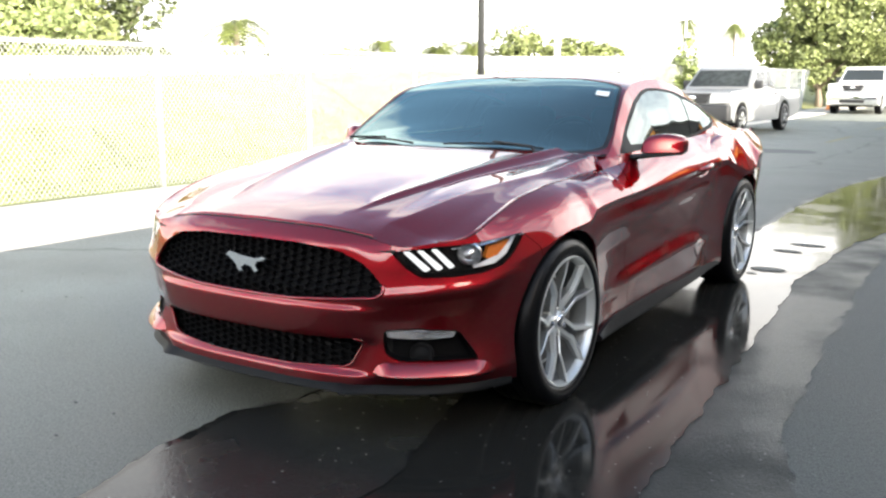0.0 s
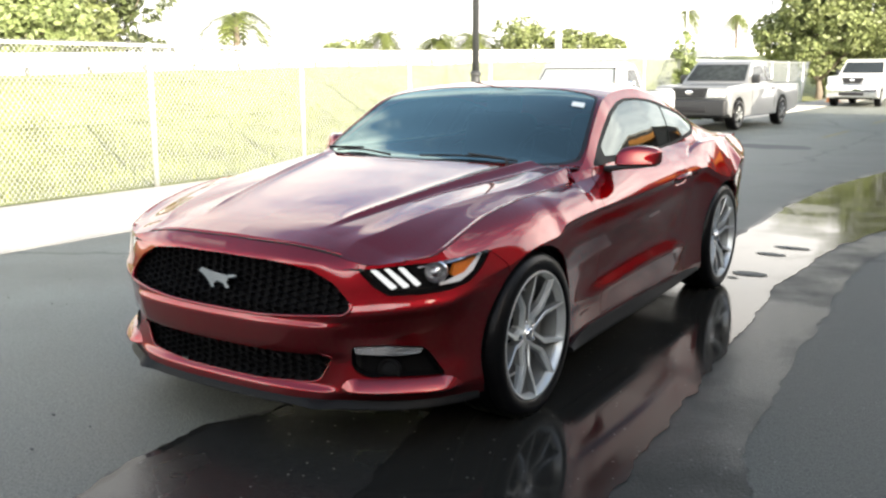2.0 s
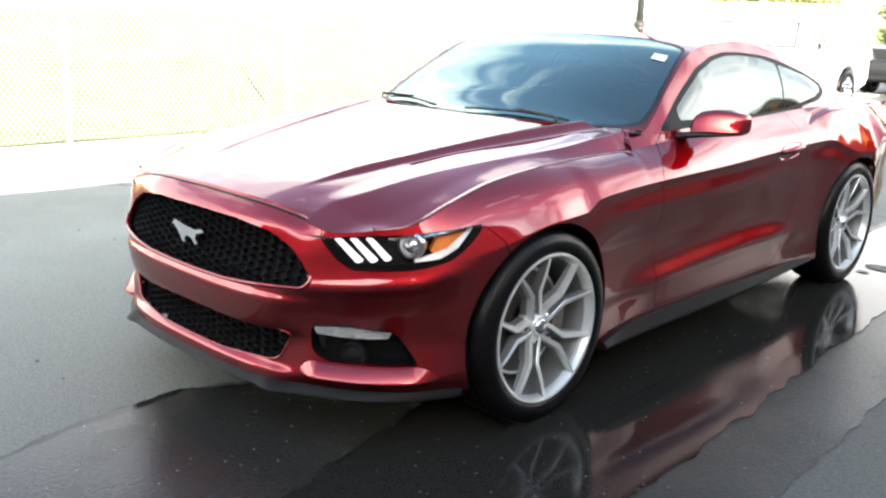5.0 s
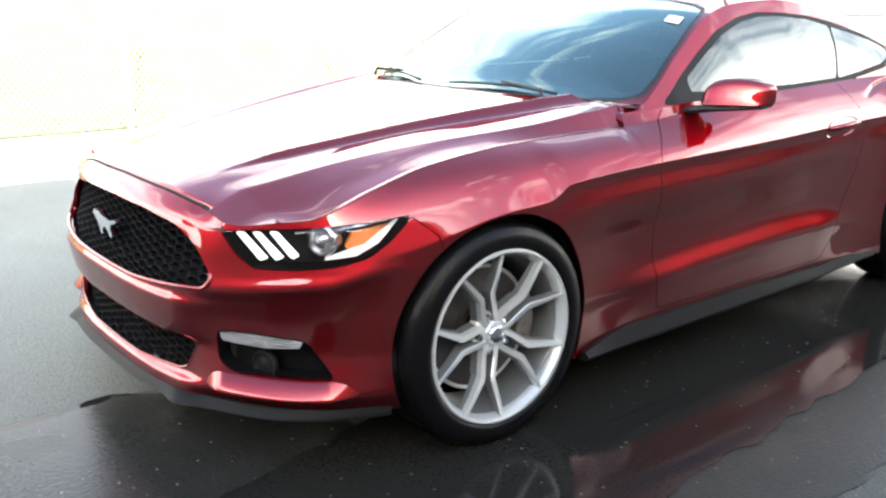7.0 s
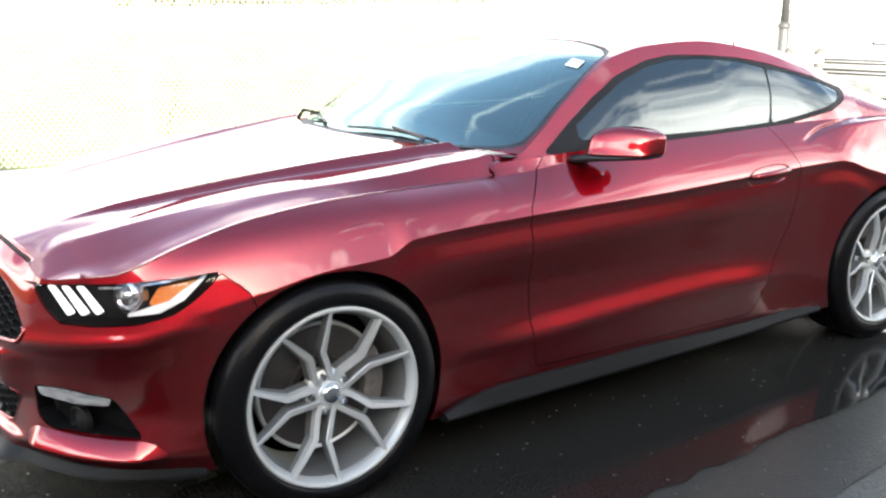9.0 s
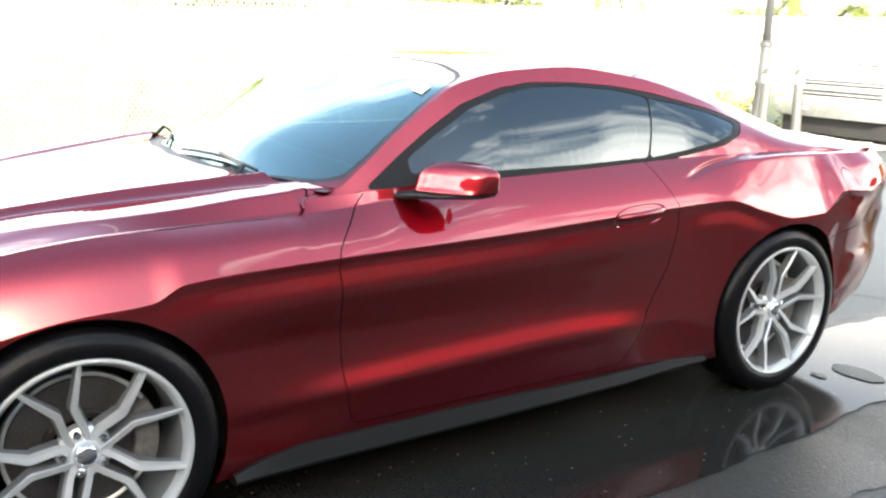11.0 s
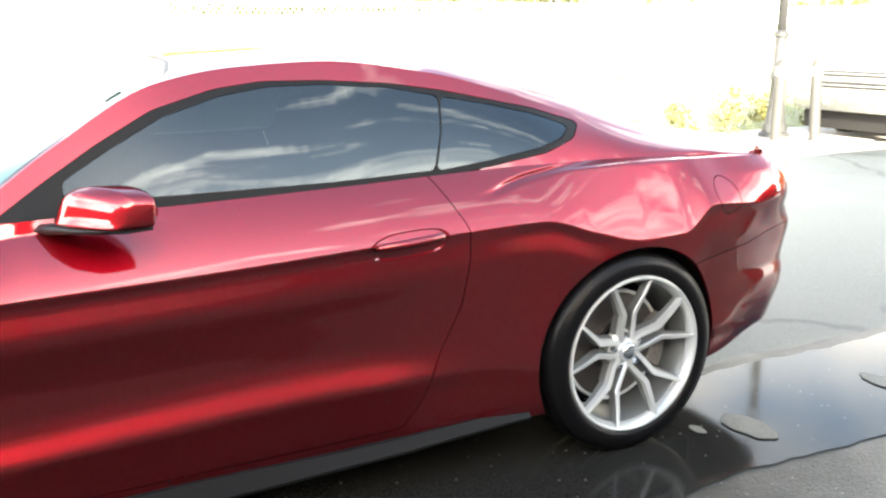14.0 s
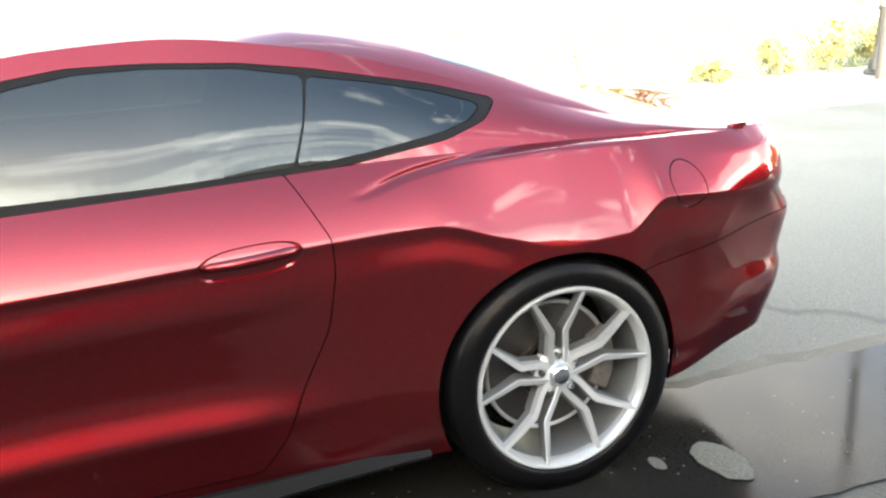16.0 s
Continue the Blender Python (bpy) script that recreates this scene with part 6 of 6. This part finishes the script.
# mirrors
def mirror_unit(flip):
    bm = bmesh.new()
    n = 24
    prof = [(.872, .995, 1.05, .960, .996), (.882, .979, 1.09, .955, 1.026), (.908, .980, 1.125, .952, 1.042), (.945, .998, 1.15, .952, 1.048), (.985, 1.03, 1.17, .952, 1.046),
            (1.02, 1.062, 1.182, .952, 1.039), (1.042, 1.09, 1.186, .953, 1.028), (1.052, 1.112, 1.185, .957, 1.012)]
    rings = []
    for x, ya, yb, za, zb in prof:
        cy, ry, cz, rz = (ya + yb) / 2, (yb - ya) / 2, (za + zb) / 2, (zb - za) / 2
        ring = []
        for k in range(n):
            a = k * math.tau / n
            c, s = math.cos(a), math.sin(a)
            yy = cy + ry * math.copysign(abs(c) ** .42, c)
            zz = cz + rz * math.copysign(abs(s) ** .38, s)
            yy += (.016 + .044 * s if c < 0 else .006 * s) * abs(c) ** .5 * min(1, rz / .05)
            ring.append(bm.verts.new(((-x if flip else x), yy, zz)))
        rings.append(ring)
    for a, b in zip(rings, rings[1:]):
        for i in range(n):
            bm.faces.new((a[i], a[(i + 1) % n], b[(i + 1) % n], b[i]))
    bm.faces.new(rings[0])
    bm.faces.new(rings[-1])
    bmesh.ops.recalc_face_normals(bm, faces=bm.faces)
    m = part("mirror", bm, PAINT, car, "red wing mirror")
    sharp(m, 60)
    sub = m.modifiers.new("round", "SUBSURF")
    sub.levels = sub.render_levels = 1
    bm = bmesh.new()
    sx = -1 if flip else 1
    foot = [(.82, .925, .985, .918, .948), (.87, .95, 1.04, .926, .952), (.92, .975, 1.09, .934, .956), (.98, 1.02, 1.14, .939, .956), (1.038, 1.09, 1.178, .945, .960)]
    loops = [[bm.verts.new((x * sx, y, z)) for y, z in ((ya, (za + zb) / 2), (ya + .02, zb), (yb, zb), (yb, za + .004), (ya + .03, za))] for x, ya, yb, za, zb in foot]
    for a, b in zip(loops, loops[1:]):
        for i in range(5):
            bm.faces.new((a[i], a[(i + 1) % 5], b[(i + 1) % 5], b[i]))
    bm.faces.new(loops[0])
    bm.faces.new(loops[-1])
    bmesh.ops.recalc_face_normals(bm, faces=bm.faces)
    part("mirror_foot", bm, BLACK, m, "black mirror foot")
    bm = bmesh.new()
    ring = [bm.verts.new(((.975 + .05 * math.cos(a)) * sx, 1.184 + .010 * math.cos(a), .992 + .032 * math.sin(a))) for a in np.linspace(0, math.tau, 25)[:-1]]
    bm.faces.new(ring)
    part("mirror_glass", bm, CHROME, m, "mirror glass")


for flip in (False, True):
    mirror_unit(flip)


# door handles
def handle(flip, door):
    sx = -1 if flip else 1
    bm = bmesh.new()
    cup = [(uy(1.90) + .128 * math.copysign(abs(math.cos(a)) ** .75, math.cos(a)), .808 + .038 * math.copysign(abs(math.sin(a)) ** .8, math.sin(a)) + .008 * math.cos(a)) for a in np.linspace(0, math.tau, 33)[:-1]]
    rim = [on_wrap(u, z, -.003) for u, z in cup]
    cu, cz = uy(1.90), .808
    mid = [on_wrap(cu + (u - cu) * .82, cz + (z - cz) * .80, .003) for u, z in cup]
    low = [on_wrap(cu + (u - cu) * .45, cz + (z - cz) * .45, .016) for u, z in cup]
    L = [[bm.verts.new((p.x * sx, p.y, p.z)) for p in ring] for ring in (rim, mid, low)]
    for a, b in zip(L, L[1:]):
        for i in range(32):
            bm.faces.new((a[i], a[(i + 1) % 32], b[(i + 1) % 32], b[i]))
    bm.faces.new(L[-1])
    bmesh.ops.recalc_face_normals(bm, faces=bm.faces)
    h = part("door_handle", bm, PAINT, door, "body-coloured door handle")
    bm = bmesh.new()
    line = [(-.112, -.004, .002), (-.09, .001, -.016), (-.03, .005, -.026), (.04, .009, -.026), (.09, .011, -.018), (.118, .010, .002)]
    pts = [on_wrap(cu + a, cz + b + .004, d) for a, b, d in line]
    tube(bm, [(p.x * sx, p.y, p.z) for p in pts], [.008, .012, .0135, .0135, .013, .008], 12)
    bmesh.ops.recalc_face_normals(bm, faces=bm.faces)
    part("handle_bar", bm, PAINT, door)


for flip, d in ((False, DOORS[0]), (True, DOORS[1])):
    handle(flip, d)

# cowl, wipers, antenna, sticker
bm = bmesh.new()
xs = np.linspace(-.80, .80, 41)
lo = [bm.verts.new((x, .46 + .27 * abs(x / .8) ** 2.2, .955 + .02 * (1 - abs(x / .8) ** 2))) for x in xs]
hi = [bm.verts.new((x, .58 + .26 * abs(x / .8) ** 2, .958 + .02 * (1 - abs(x / .8) ** 2))) for x in xs]
for i in range(40):
    bm.faces.new((lo[i], lo[i + 1], hi[i + 1], hi[i]))
part("cowl", bm, BLACK, car, "black cowl panel under the windshield")


def on_glass(x, y, up):
    p = upper(np.array([[x, y]]))[0]
    return Vector((p[0], p[1], p[2] + up))


for x0, y0, x1, y1 in ((.02, .548, .53, .628), (-.62, .690, -.16, .545)):
    bm = bmesh.new()
    line = [on_glass(x0 + (x1 - x0) * t, y0 + (y1 - y0) * t + .008 * math.sin(math.pi * t), .010) for t in np.linspace(0, 1, 9)]
    tube(bm, line, .0055, 6)
    piv = on_glass(x1 if x0 > 0 else x0, .60 if x0 > 0 else .68, 0)
    tube(bm, [piv + Vector((0, -.05, .0)), piv + Vector((-.05, .0, .028)), line[4] + Vector((0, 0, .012))], [.010, .008, .005], 6)
    w = part("wiper", bm, BLACK, car, "black windshield wiper")
bm = bmesh.new()
st = [on_glass(x, y, .002) for x, y in ((.555, 1.16), (.63, 1.155), (.618, 1.20), (.545, 1.205))]
bm.faces.new([bm.verts.new(p) for p in st])
part("sticker", bm, STICKER, car, "small pale sticker inside the windshield", smooth=False)
# interior
bm = bmesh.new()
prism(bm, [(.60, .93), (1.05, .965), (1.16, .90), (1.18, .70), (.62, .62)], -.72, .72, "x")
bmesh.ops.bevel(bm, geom=list(bm.edges), offset=.03, segments=3, affect="EDGES", profile=.5)
part("dashboard", bm, CABIN, car, "black dashboard")
bm = bmesh.new()
ring = [Vector((.38 + .18 * math.cos(a), 1.23 + .06 * math.sin(a), .93 + .17 * math.sin(a))) for a in np.linspace(0, math.tau, 41)]
tube(bm, ring, .015, 8, True)
tube(bm, [(.22, 1.235, .93), (.38, 1.20, .915), (.54, 1.235, .93)], .02, 6)
tube(bm, [(.38, 1.20, .915), (.38, 1.05, .86)], .03, 8)
part("steering_wheel", bm, CABIN, car, "black steering wheel")
for x in (-.38, .38):
    bm = bmesh.new()
    box(bm, x - .25, 1.45, .42, x + .25, 1.98, .60, .06, 3)
    g = bmesh.ops.create_cube(bm, size=1, matrix=pose(x, 2.02, .84, -18) @ Matrix.Diagonal((.48, .15, .62, 1)))
    bmesh.ops.bevel(bm, geom=list({e for v in g["verts"] for e in v.link_edges}), offset=.05, segments=3, affect="EDGES", profile=.5)
    g = bmesh.ops.create_cube(bm, size=1, matrix=pose(x, 2.13, 1.18, -14) @ Matrix.Diagonal((.24, .09, .18, 1)))
    bmesh.ops.bevel(bm, geom=list({e for v in g["verts"] for e in v.link_edges}), offset=.035, segments=3, affect="EDGES", profile=.5)
    part("seat", bm, CABIN, car, "black front seat with headrest")
bm = bmesh.new()
box(bm, -.60, 2.45, .5, .60, 2.62, 1.02, .05, 3)
part("rear_seat", bm, CABIN, car, "black rear seat")
bm = bmesh.new()
box(bm, -.16, 1.36, 1.235, .06, 1.385, 1.275, .01)
tube(bm, [(-.05, 1.37, 1.28), (-.05, 1.40, 1.315)], .01, 6)
tube(bm, [(-.05, 1.365, 1.24), (-.05, 1.365, 1.12)], .003, 4)
part("rear_view_mirror", bm, CABIN, car, "rear-view mirror with a thin hanging string")

# ---- parked pickups ----
VWHITE = plain("white_car_paint", (.78, .78, .76), .3, coat=.8, grain=.03, scale=10)
VSILVER = plain("silver_car_paint", (.25, .255, .255), .34, metal=.3, coat=.8, grain=.04, scale=10)
VGLASS = plain("vehicle_glass", (.06, .07, .075), .06, coat=.4)
VGREY = plain("grey_bumper_plastic", (.022, .023, .025), .55, grain=.15, scale=30)
DULLCHROME = plain("pale_worn_bright_metal", (.50, .50, .48), .42, metal=.35, grain=.12, scale=20)
OLDCHROME = plain("dull_old_chrome", (.30, .31, .30), .34, metal=.75, grain=.2, scale=14, spots=.2)
VMID = plain("windshield_mid", (.055, .062, .06), .06, coat=.5, grain=.4, scale=9, spots=.5)
# the sky's reflection is put into this glass as a pale base colour
VPALE = plain("painted_sky_glass", (.62, .66, .66), .08, coat=.8)
LAMPCLEAR = plain("clear_lamp", (.62, .64, .63), .12, coat=.8)


def pickup(label, m, paint, W, L, axle, base, hood, roof, belt_h, tyre_r, style, kind):
    """A pickup facing -y; the origin is on the ground under the middle of its nose."""
    root = tagged(new("pickup_truck"), label, "pickup truck")
    root.matrix_basis = m
    h = W / 2
    sill = .42 if style != "old" else .40

    def side(outline, name, mat, x0, x1, bev=.03):
        bm = bmesh.new()
        prism(bm, outline, x0, x1, "x")
        bmesh.ops.bevel(bm, geom=[e for e in bm.edges], offset=bev, segments=3, affect="EDGES", profile=.6, clamp_overlap=True)
        return sharp(part(name, bm, mat, root), 40)

    def arch(cy):
        r = tyre_r * 1.18
        return [(cy + r * math.cos(a), tyre_r + r * math.sin(a)) for a in np.linspace(math.pi * 1.04, -math.pi * .04, 13)]

    cowl_y, cab_end = axle + .62, axle + base - .62
    lower = [(0.06, sill + .06), (.02, hood - .22), (.10, hood - .06), (cowl_y - .1, hood), (cab_end, belt_h), (L - .03, belt_h), (L, sill + .12)]
    bottom = [(L - .1, sill)] + arch(axle + base)[::-1] + arch(axle)[::-1] + [(.12, sill)]
    side(lower + bottom, "body", paint, -h, h, .035)
    # cab with a sloping windshield
    bm = bmesh.new()
    tops = [(cowl_y + .0, belt_h, h - .05), (cowl_y + (.62 if style != "old" else .34), roof - .04, h - .20), (cowl_y + .85, roof, h - .24), (cab_end - .35, roof - .01, h - .24), (cab_end - .12, roof - .05, h - .21), (cab_end, belt_h, h - .05)]
    A = [bm.verts.new((w, y, z)) for y, z, w in tops]
    B = [bm.verts.new((-w, y, z)) for y, z, w in tops]
    for i in range(5):
        bm.faces.new((A[i], A[i + 1], B[i + 1], B[i]))
    bm.faces.new(A)
    bm.faces.new(B[::-1])
    bm.faces.new((A[0], B[0], B[-1], A[-1]))
    bmesh.ops.recalc_face_normals(bm, faces=bm.faces)
    bmesh.ops.bevel(bm, geom=list(bm.edges), offset=.03, segments=2, affect="EDGES", profile=.6)
    sharp(part("cab", bm, paint, root), 40)
    # glass
    bm = bmesh.new()
    a, b = tops[0], tops[1]
    n = Vector((0, -(b[1] - a[1]), b[0] - a[0])).normalized() * .012
    def lerp(t, w):
        return Vector((w, a[0] + (b[0] - a[0]) * t, a[1] + (b[1] - a[1]) * t)) + n
    v = [bm.verts.new(lerp(.12, -(a[2] - .10))), bm.verts.new(lerp(.12, a[2] - .10)), bm.verts.new(lerp(.85, b[2] - .04)), bm.verts.new(lerp(.85, -(b[2] - .04)))]
    bm.faces.new(v)
    bmesh.ops.solidify(bm, geom=bm.faces[:], thickness=.01)
    if style == "old":
        g = bmesh.new()
        for q in range(4):
            tube(g, [v[q].co.copy() + n, v[(q + 1) % 4].co.copy() + n], .012, 8)
        part("windshield_gasket", g, BLACK, root, "black rubber windshield gasket")
    part("windshield", bm, {"old": VPALE, "silver": VMID}.get(style, VGLASS), root, "dark windshield" if style != "old" else "windshield with the sky's pale reflection painted in", smooth=False)
    for sg in (1, -1):
        spans = [(cowl_y + .34, cowl_y + 1.30), (cowl_y + 1.38, cab_end - .16)] if style != "old" else [(cowl_y + .36, cab_end - .16)]
        for k, (ya, yb) in enumerate(spans):
            bm = bmesh.new()
            zt, zb2 = roof - .13, belt_h + .06
            wt, wb = h - .205, h - .062
            front_top = ya + .30 if k == 0 else ya
            q = [(wb, ya, zb2), (wb, yb, zb2), (wt, yb - .03, zt), (wt, front_top, zt)]
            bm.faces.new([bm.verts.new((sg * (w + .022), y, z)) for w, y, z in q])
            bmesh.ops.solidify(bm, geom=bm.faces[:], thickness=.01)
            part("side_window", bm, VGLASS, root, "dark side window", smooth=False)
        bm = bmesh.new()
        box(bm, sg * (h + .02) - .10, cowl_y + .30, belt_h + .02, sg * (h + .02) + .10, cowl_y + .40, belt_h + .22, .025)
        part("wing_mirror", bm, VGREY if style != "old" else CHROME, root)
        for ya in (cowl_y + .22, cab_end - .03):
            bm = bmesh.new()
            box(bm, sg * h - .004, ya, sill + .06, sg * h + .004, ya + .012, belt_h - .02)
            part("door_seam", bm, VGREY, root, smooth=False)
        bm = bmesh.new()
        box(bm, sg * (h + .008) - .014, cab_end - .26, belt_h - .14, sg * (h + .008) + .014, cab_end - .10, belt_h - .10, .01)
        part("door_handle", bm, VGREY if style != "old" else CHROME, root)
    # nose
    if style == "old":
        bm = bmesh.new()
        box(bm, -h + .06, -.03, hood - .43, h - .06, .03, hood - .075, .02)
        part("grille_panel", bm, DULLCHROME, root, "pale stamped grille surround")
        for z0, z1 in ((hood - .205, hood - .125), (hood - .355, hood - .275)):
            bm = bmesh.new()
            box(bm, -h + .27, -.036, z0, h - .27, -.02, z1, .006)
            part("grille_slot", bm, VGREY, root, "dark grille slot")
        for z in (hood - .165, hood - .24, hood - .315):
            bm = bmesh.new()
            box(bm, -h + .25, -.058, z - (.024 if z == hood - .24 else .007), h - .25, -.02, z + (.024 if z == hood - .24 else .007), .005)
            part("grille_bar", bm, DULLCHROME, root, "pale grille bar")
        for sg in (1, -1):
            bm = bmesh.new()
            box(bm, sg * (h - .155) - .09, -.05, hood - .37, sg * (h - .155) + .09, .0, hood - .10, .02)
            part("lamp_bezel", bm, DULLCHROME, root)
            for dz in (-.155, -.305):
                bm = bmesh.new()
                lathe(bm, [(.075, -.05), (.075, -.065), (.06, -.075), (.0, -.082)], 20, "z")
                bmesh.ops.transform(bm, matrix=pose(sg * (h - .155), 0, hood + dz, -90) @ Matrix.Diagonal((1, 1, -1, 1)), verts=bm.verts)
                bmesh.ops.recalc_face_normals(bm, faces=bm.faces)
                part("headlight", bm, LAMPCLEAR, root, "round headlight")
        bm = bmesh.new()
        prism(bm, [(-h - .03, .60), (h + .03, .60), (h + .03, .43), (h - .10, .38), (-h + .10, .38), (-h - .03, .43)], -.17, -.03, "y")
        bmesh.ops.bevel(bm, geom=list(bm.edges), offset=.025, segments=3, affect="EDGES", profile=.6)
        sharp(part("front_bumper", bm, OLDCHROME, root, "dull chrome front bumper"), 40)
        for x in (-.42, .42):
            bm = bmesh.new()
            box(bm, x - .05, -.185, .47, x + .05, -.16, .51, .008)
            part("bumper_lamp", bm, LAMPCLEAR, root, "small clear bumper lamp")
        # black box added in place of the deep shade below the bumper
        bm = bmesh.new()
        box(bm, -h + .04, -.02, .13, h - .04, .10, .44, .02)
        part("bumper_shade", bm, MATT, root, "black box standing in for shade under the bumper")
    else:
        gw = .42 if style == "silver" else .40
        bm = bmesh.new()
        prism(bm, [(-gw, hood - .10), (gw, hood - .10), (gw - .10, hood - .33), (-gw + .10, hood - .33)], -.03, .06, "y")
        part("grille", bm, VGREY, root, "dark grille", smooth=False)
        for k in range(3):
            bm = bmesh.new()
            box(bm, -gw + .05 + .02 * k, -.045, hood - .165 - .06 * k, gw - .05 - .02 * k, -.02, hood - .15 - .06 * k, .006)
            part("grille_bar", bm, BLACK, root)
        bm = bmesh.new()
        bmesh.ops.create_uvsphere(bm, u_segments=16, v_segments=8, radius=1, matrix=pose(0, -.045, hood - .20) @ Matrix.Diagonal((.10, .015, .055, 1)))
        part("badge", bm, CHROME, root, "plain oval chrome badge")
        for sg in (1, -1):
            bm = bmesh.new()
            prism(bm, [(sg * (gw + .02), hood - .12), (sg * (h - .03), hood - .13), (sg * (h - .05), hood - .31), (sg * (gw - .02), hood - .33)], -.015, .10, "y")
            bmesh.ops.bevel(bm, geom=list(bm.edges), offset=.012, segments=2, affect="EDGES", profile=.5)
            part("headlight", bm, LAMPCLEAR, root, "clear headlight")
        bm = bmesh.new()
        box(bm, -h - .01, -.10, sill - .07, h + .01, .12, hood - .36, .06, 3)
        part("front_bumper", bm, VGREY if style == "silver" else CHROME, root, "dark grey front bumper" if style == "silver" else "chrome front bumper")
        bm = bmesh.new()
        box(bm, -.45, -.115, sill + .02, .45, -.09, sill + .14, .015)
        part("bumper_intake", bm, BLACK, root)
    # bed
    bm = bmesh.new()
    box(bm, -h + .09, cab_end + .08, belt_h - .02, h - .09, L - .08, belt_h + .012)
    part("bed_opening", bm, VGREY, root, "dark bed opening", smooth=False)
    for sg in (1, -1):
        for cy in (axle, axle + base):
            bm = bmesh.new()
            lathe(bm, [(tyre_r * .60, -.12), (tyre_r * .92, -.115), (tyre_r, -.08), (tyre_r, .08), (tyre_r * .92, .115), (tyre_r * .62, .12), (tyre_r * .60, .10)], 32)
            bmesh.ops.recalc_face_normals(bm, faces=bm.faces)
            t = part("tyre", bm, RUBBER, root)
            t.matrix_basis = pose(sg * (h - .11), cy, tyre_r, 0, 0, 0 if sg > 0 else 180)
            bm = bmesh.new()
            lathe(bm, [(tyre_r * .62, .118), (tyre_r * .58, .11), (tyre_r * .55, .06)], 32)
            for k in range(5):
                a = k * math.tau / 5
                tube(bm, [(.085, 0, 0), (.10, tyre_r * .3 * math.sin(a), tyre_r * .3 * math.cos(a)), (.105, tyre_r * .59 * math.sin(a), tyre_r * .59 * math.cos(a))], [.05, .036, .03], 6)
            lathe(bm, [(.0, .115), (.055, .112), (.06, .08)], 16)
            lathe(bm, [(.0, .03), (tyre_r * .58, .03)], 24)
            bmesh.ops.recalc_face_normals(bm, faces=bm.faces)
            part("rim", bm, SILVERSIDE if style != "old" else CHROME, t, "five-spoke rim", smooth=True)
    bm = bmesh.new()
    box(bm, -h + .25, .3, .28, h - .25, L - .3, sill + .15)
    part("chassis", bm, MATT, root, smooth=False)
    return root


pickup("silver extended-cab pickup with a dark grey bumper, parked at the roadside", pose(-4.48, 18.45, 0, 0, 0, -5), VSILVER, 1.80, 5.2, .82, 3.1, 1.10, 1.66, 1.08, .36, "silver", 1)
pickup("white pickup with a chrome bumper, parked under the trees", pose(-3.75, 35.6, 0, 0, 0, -3), VWHITE, 1.86, 5.2, .85, 3.2, 1.22, 1.84, 1.20, .37, "white", 2)
pickup("old square white pickup with a chrome slatted grille", pose(-4.85, 11.25, 0, 0, 0, -2), VWHITE, 1.92, 4.1, .80, 2.45, 1.02, 1.56, 1.00, .35, "old", 3)
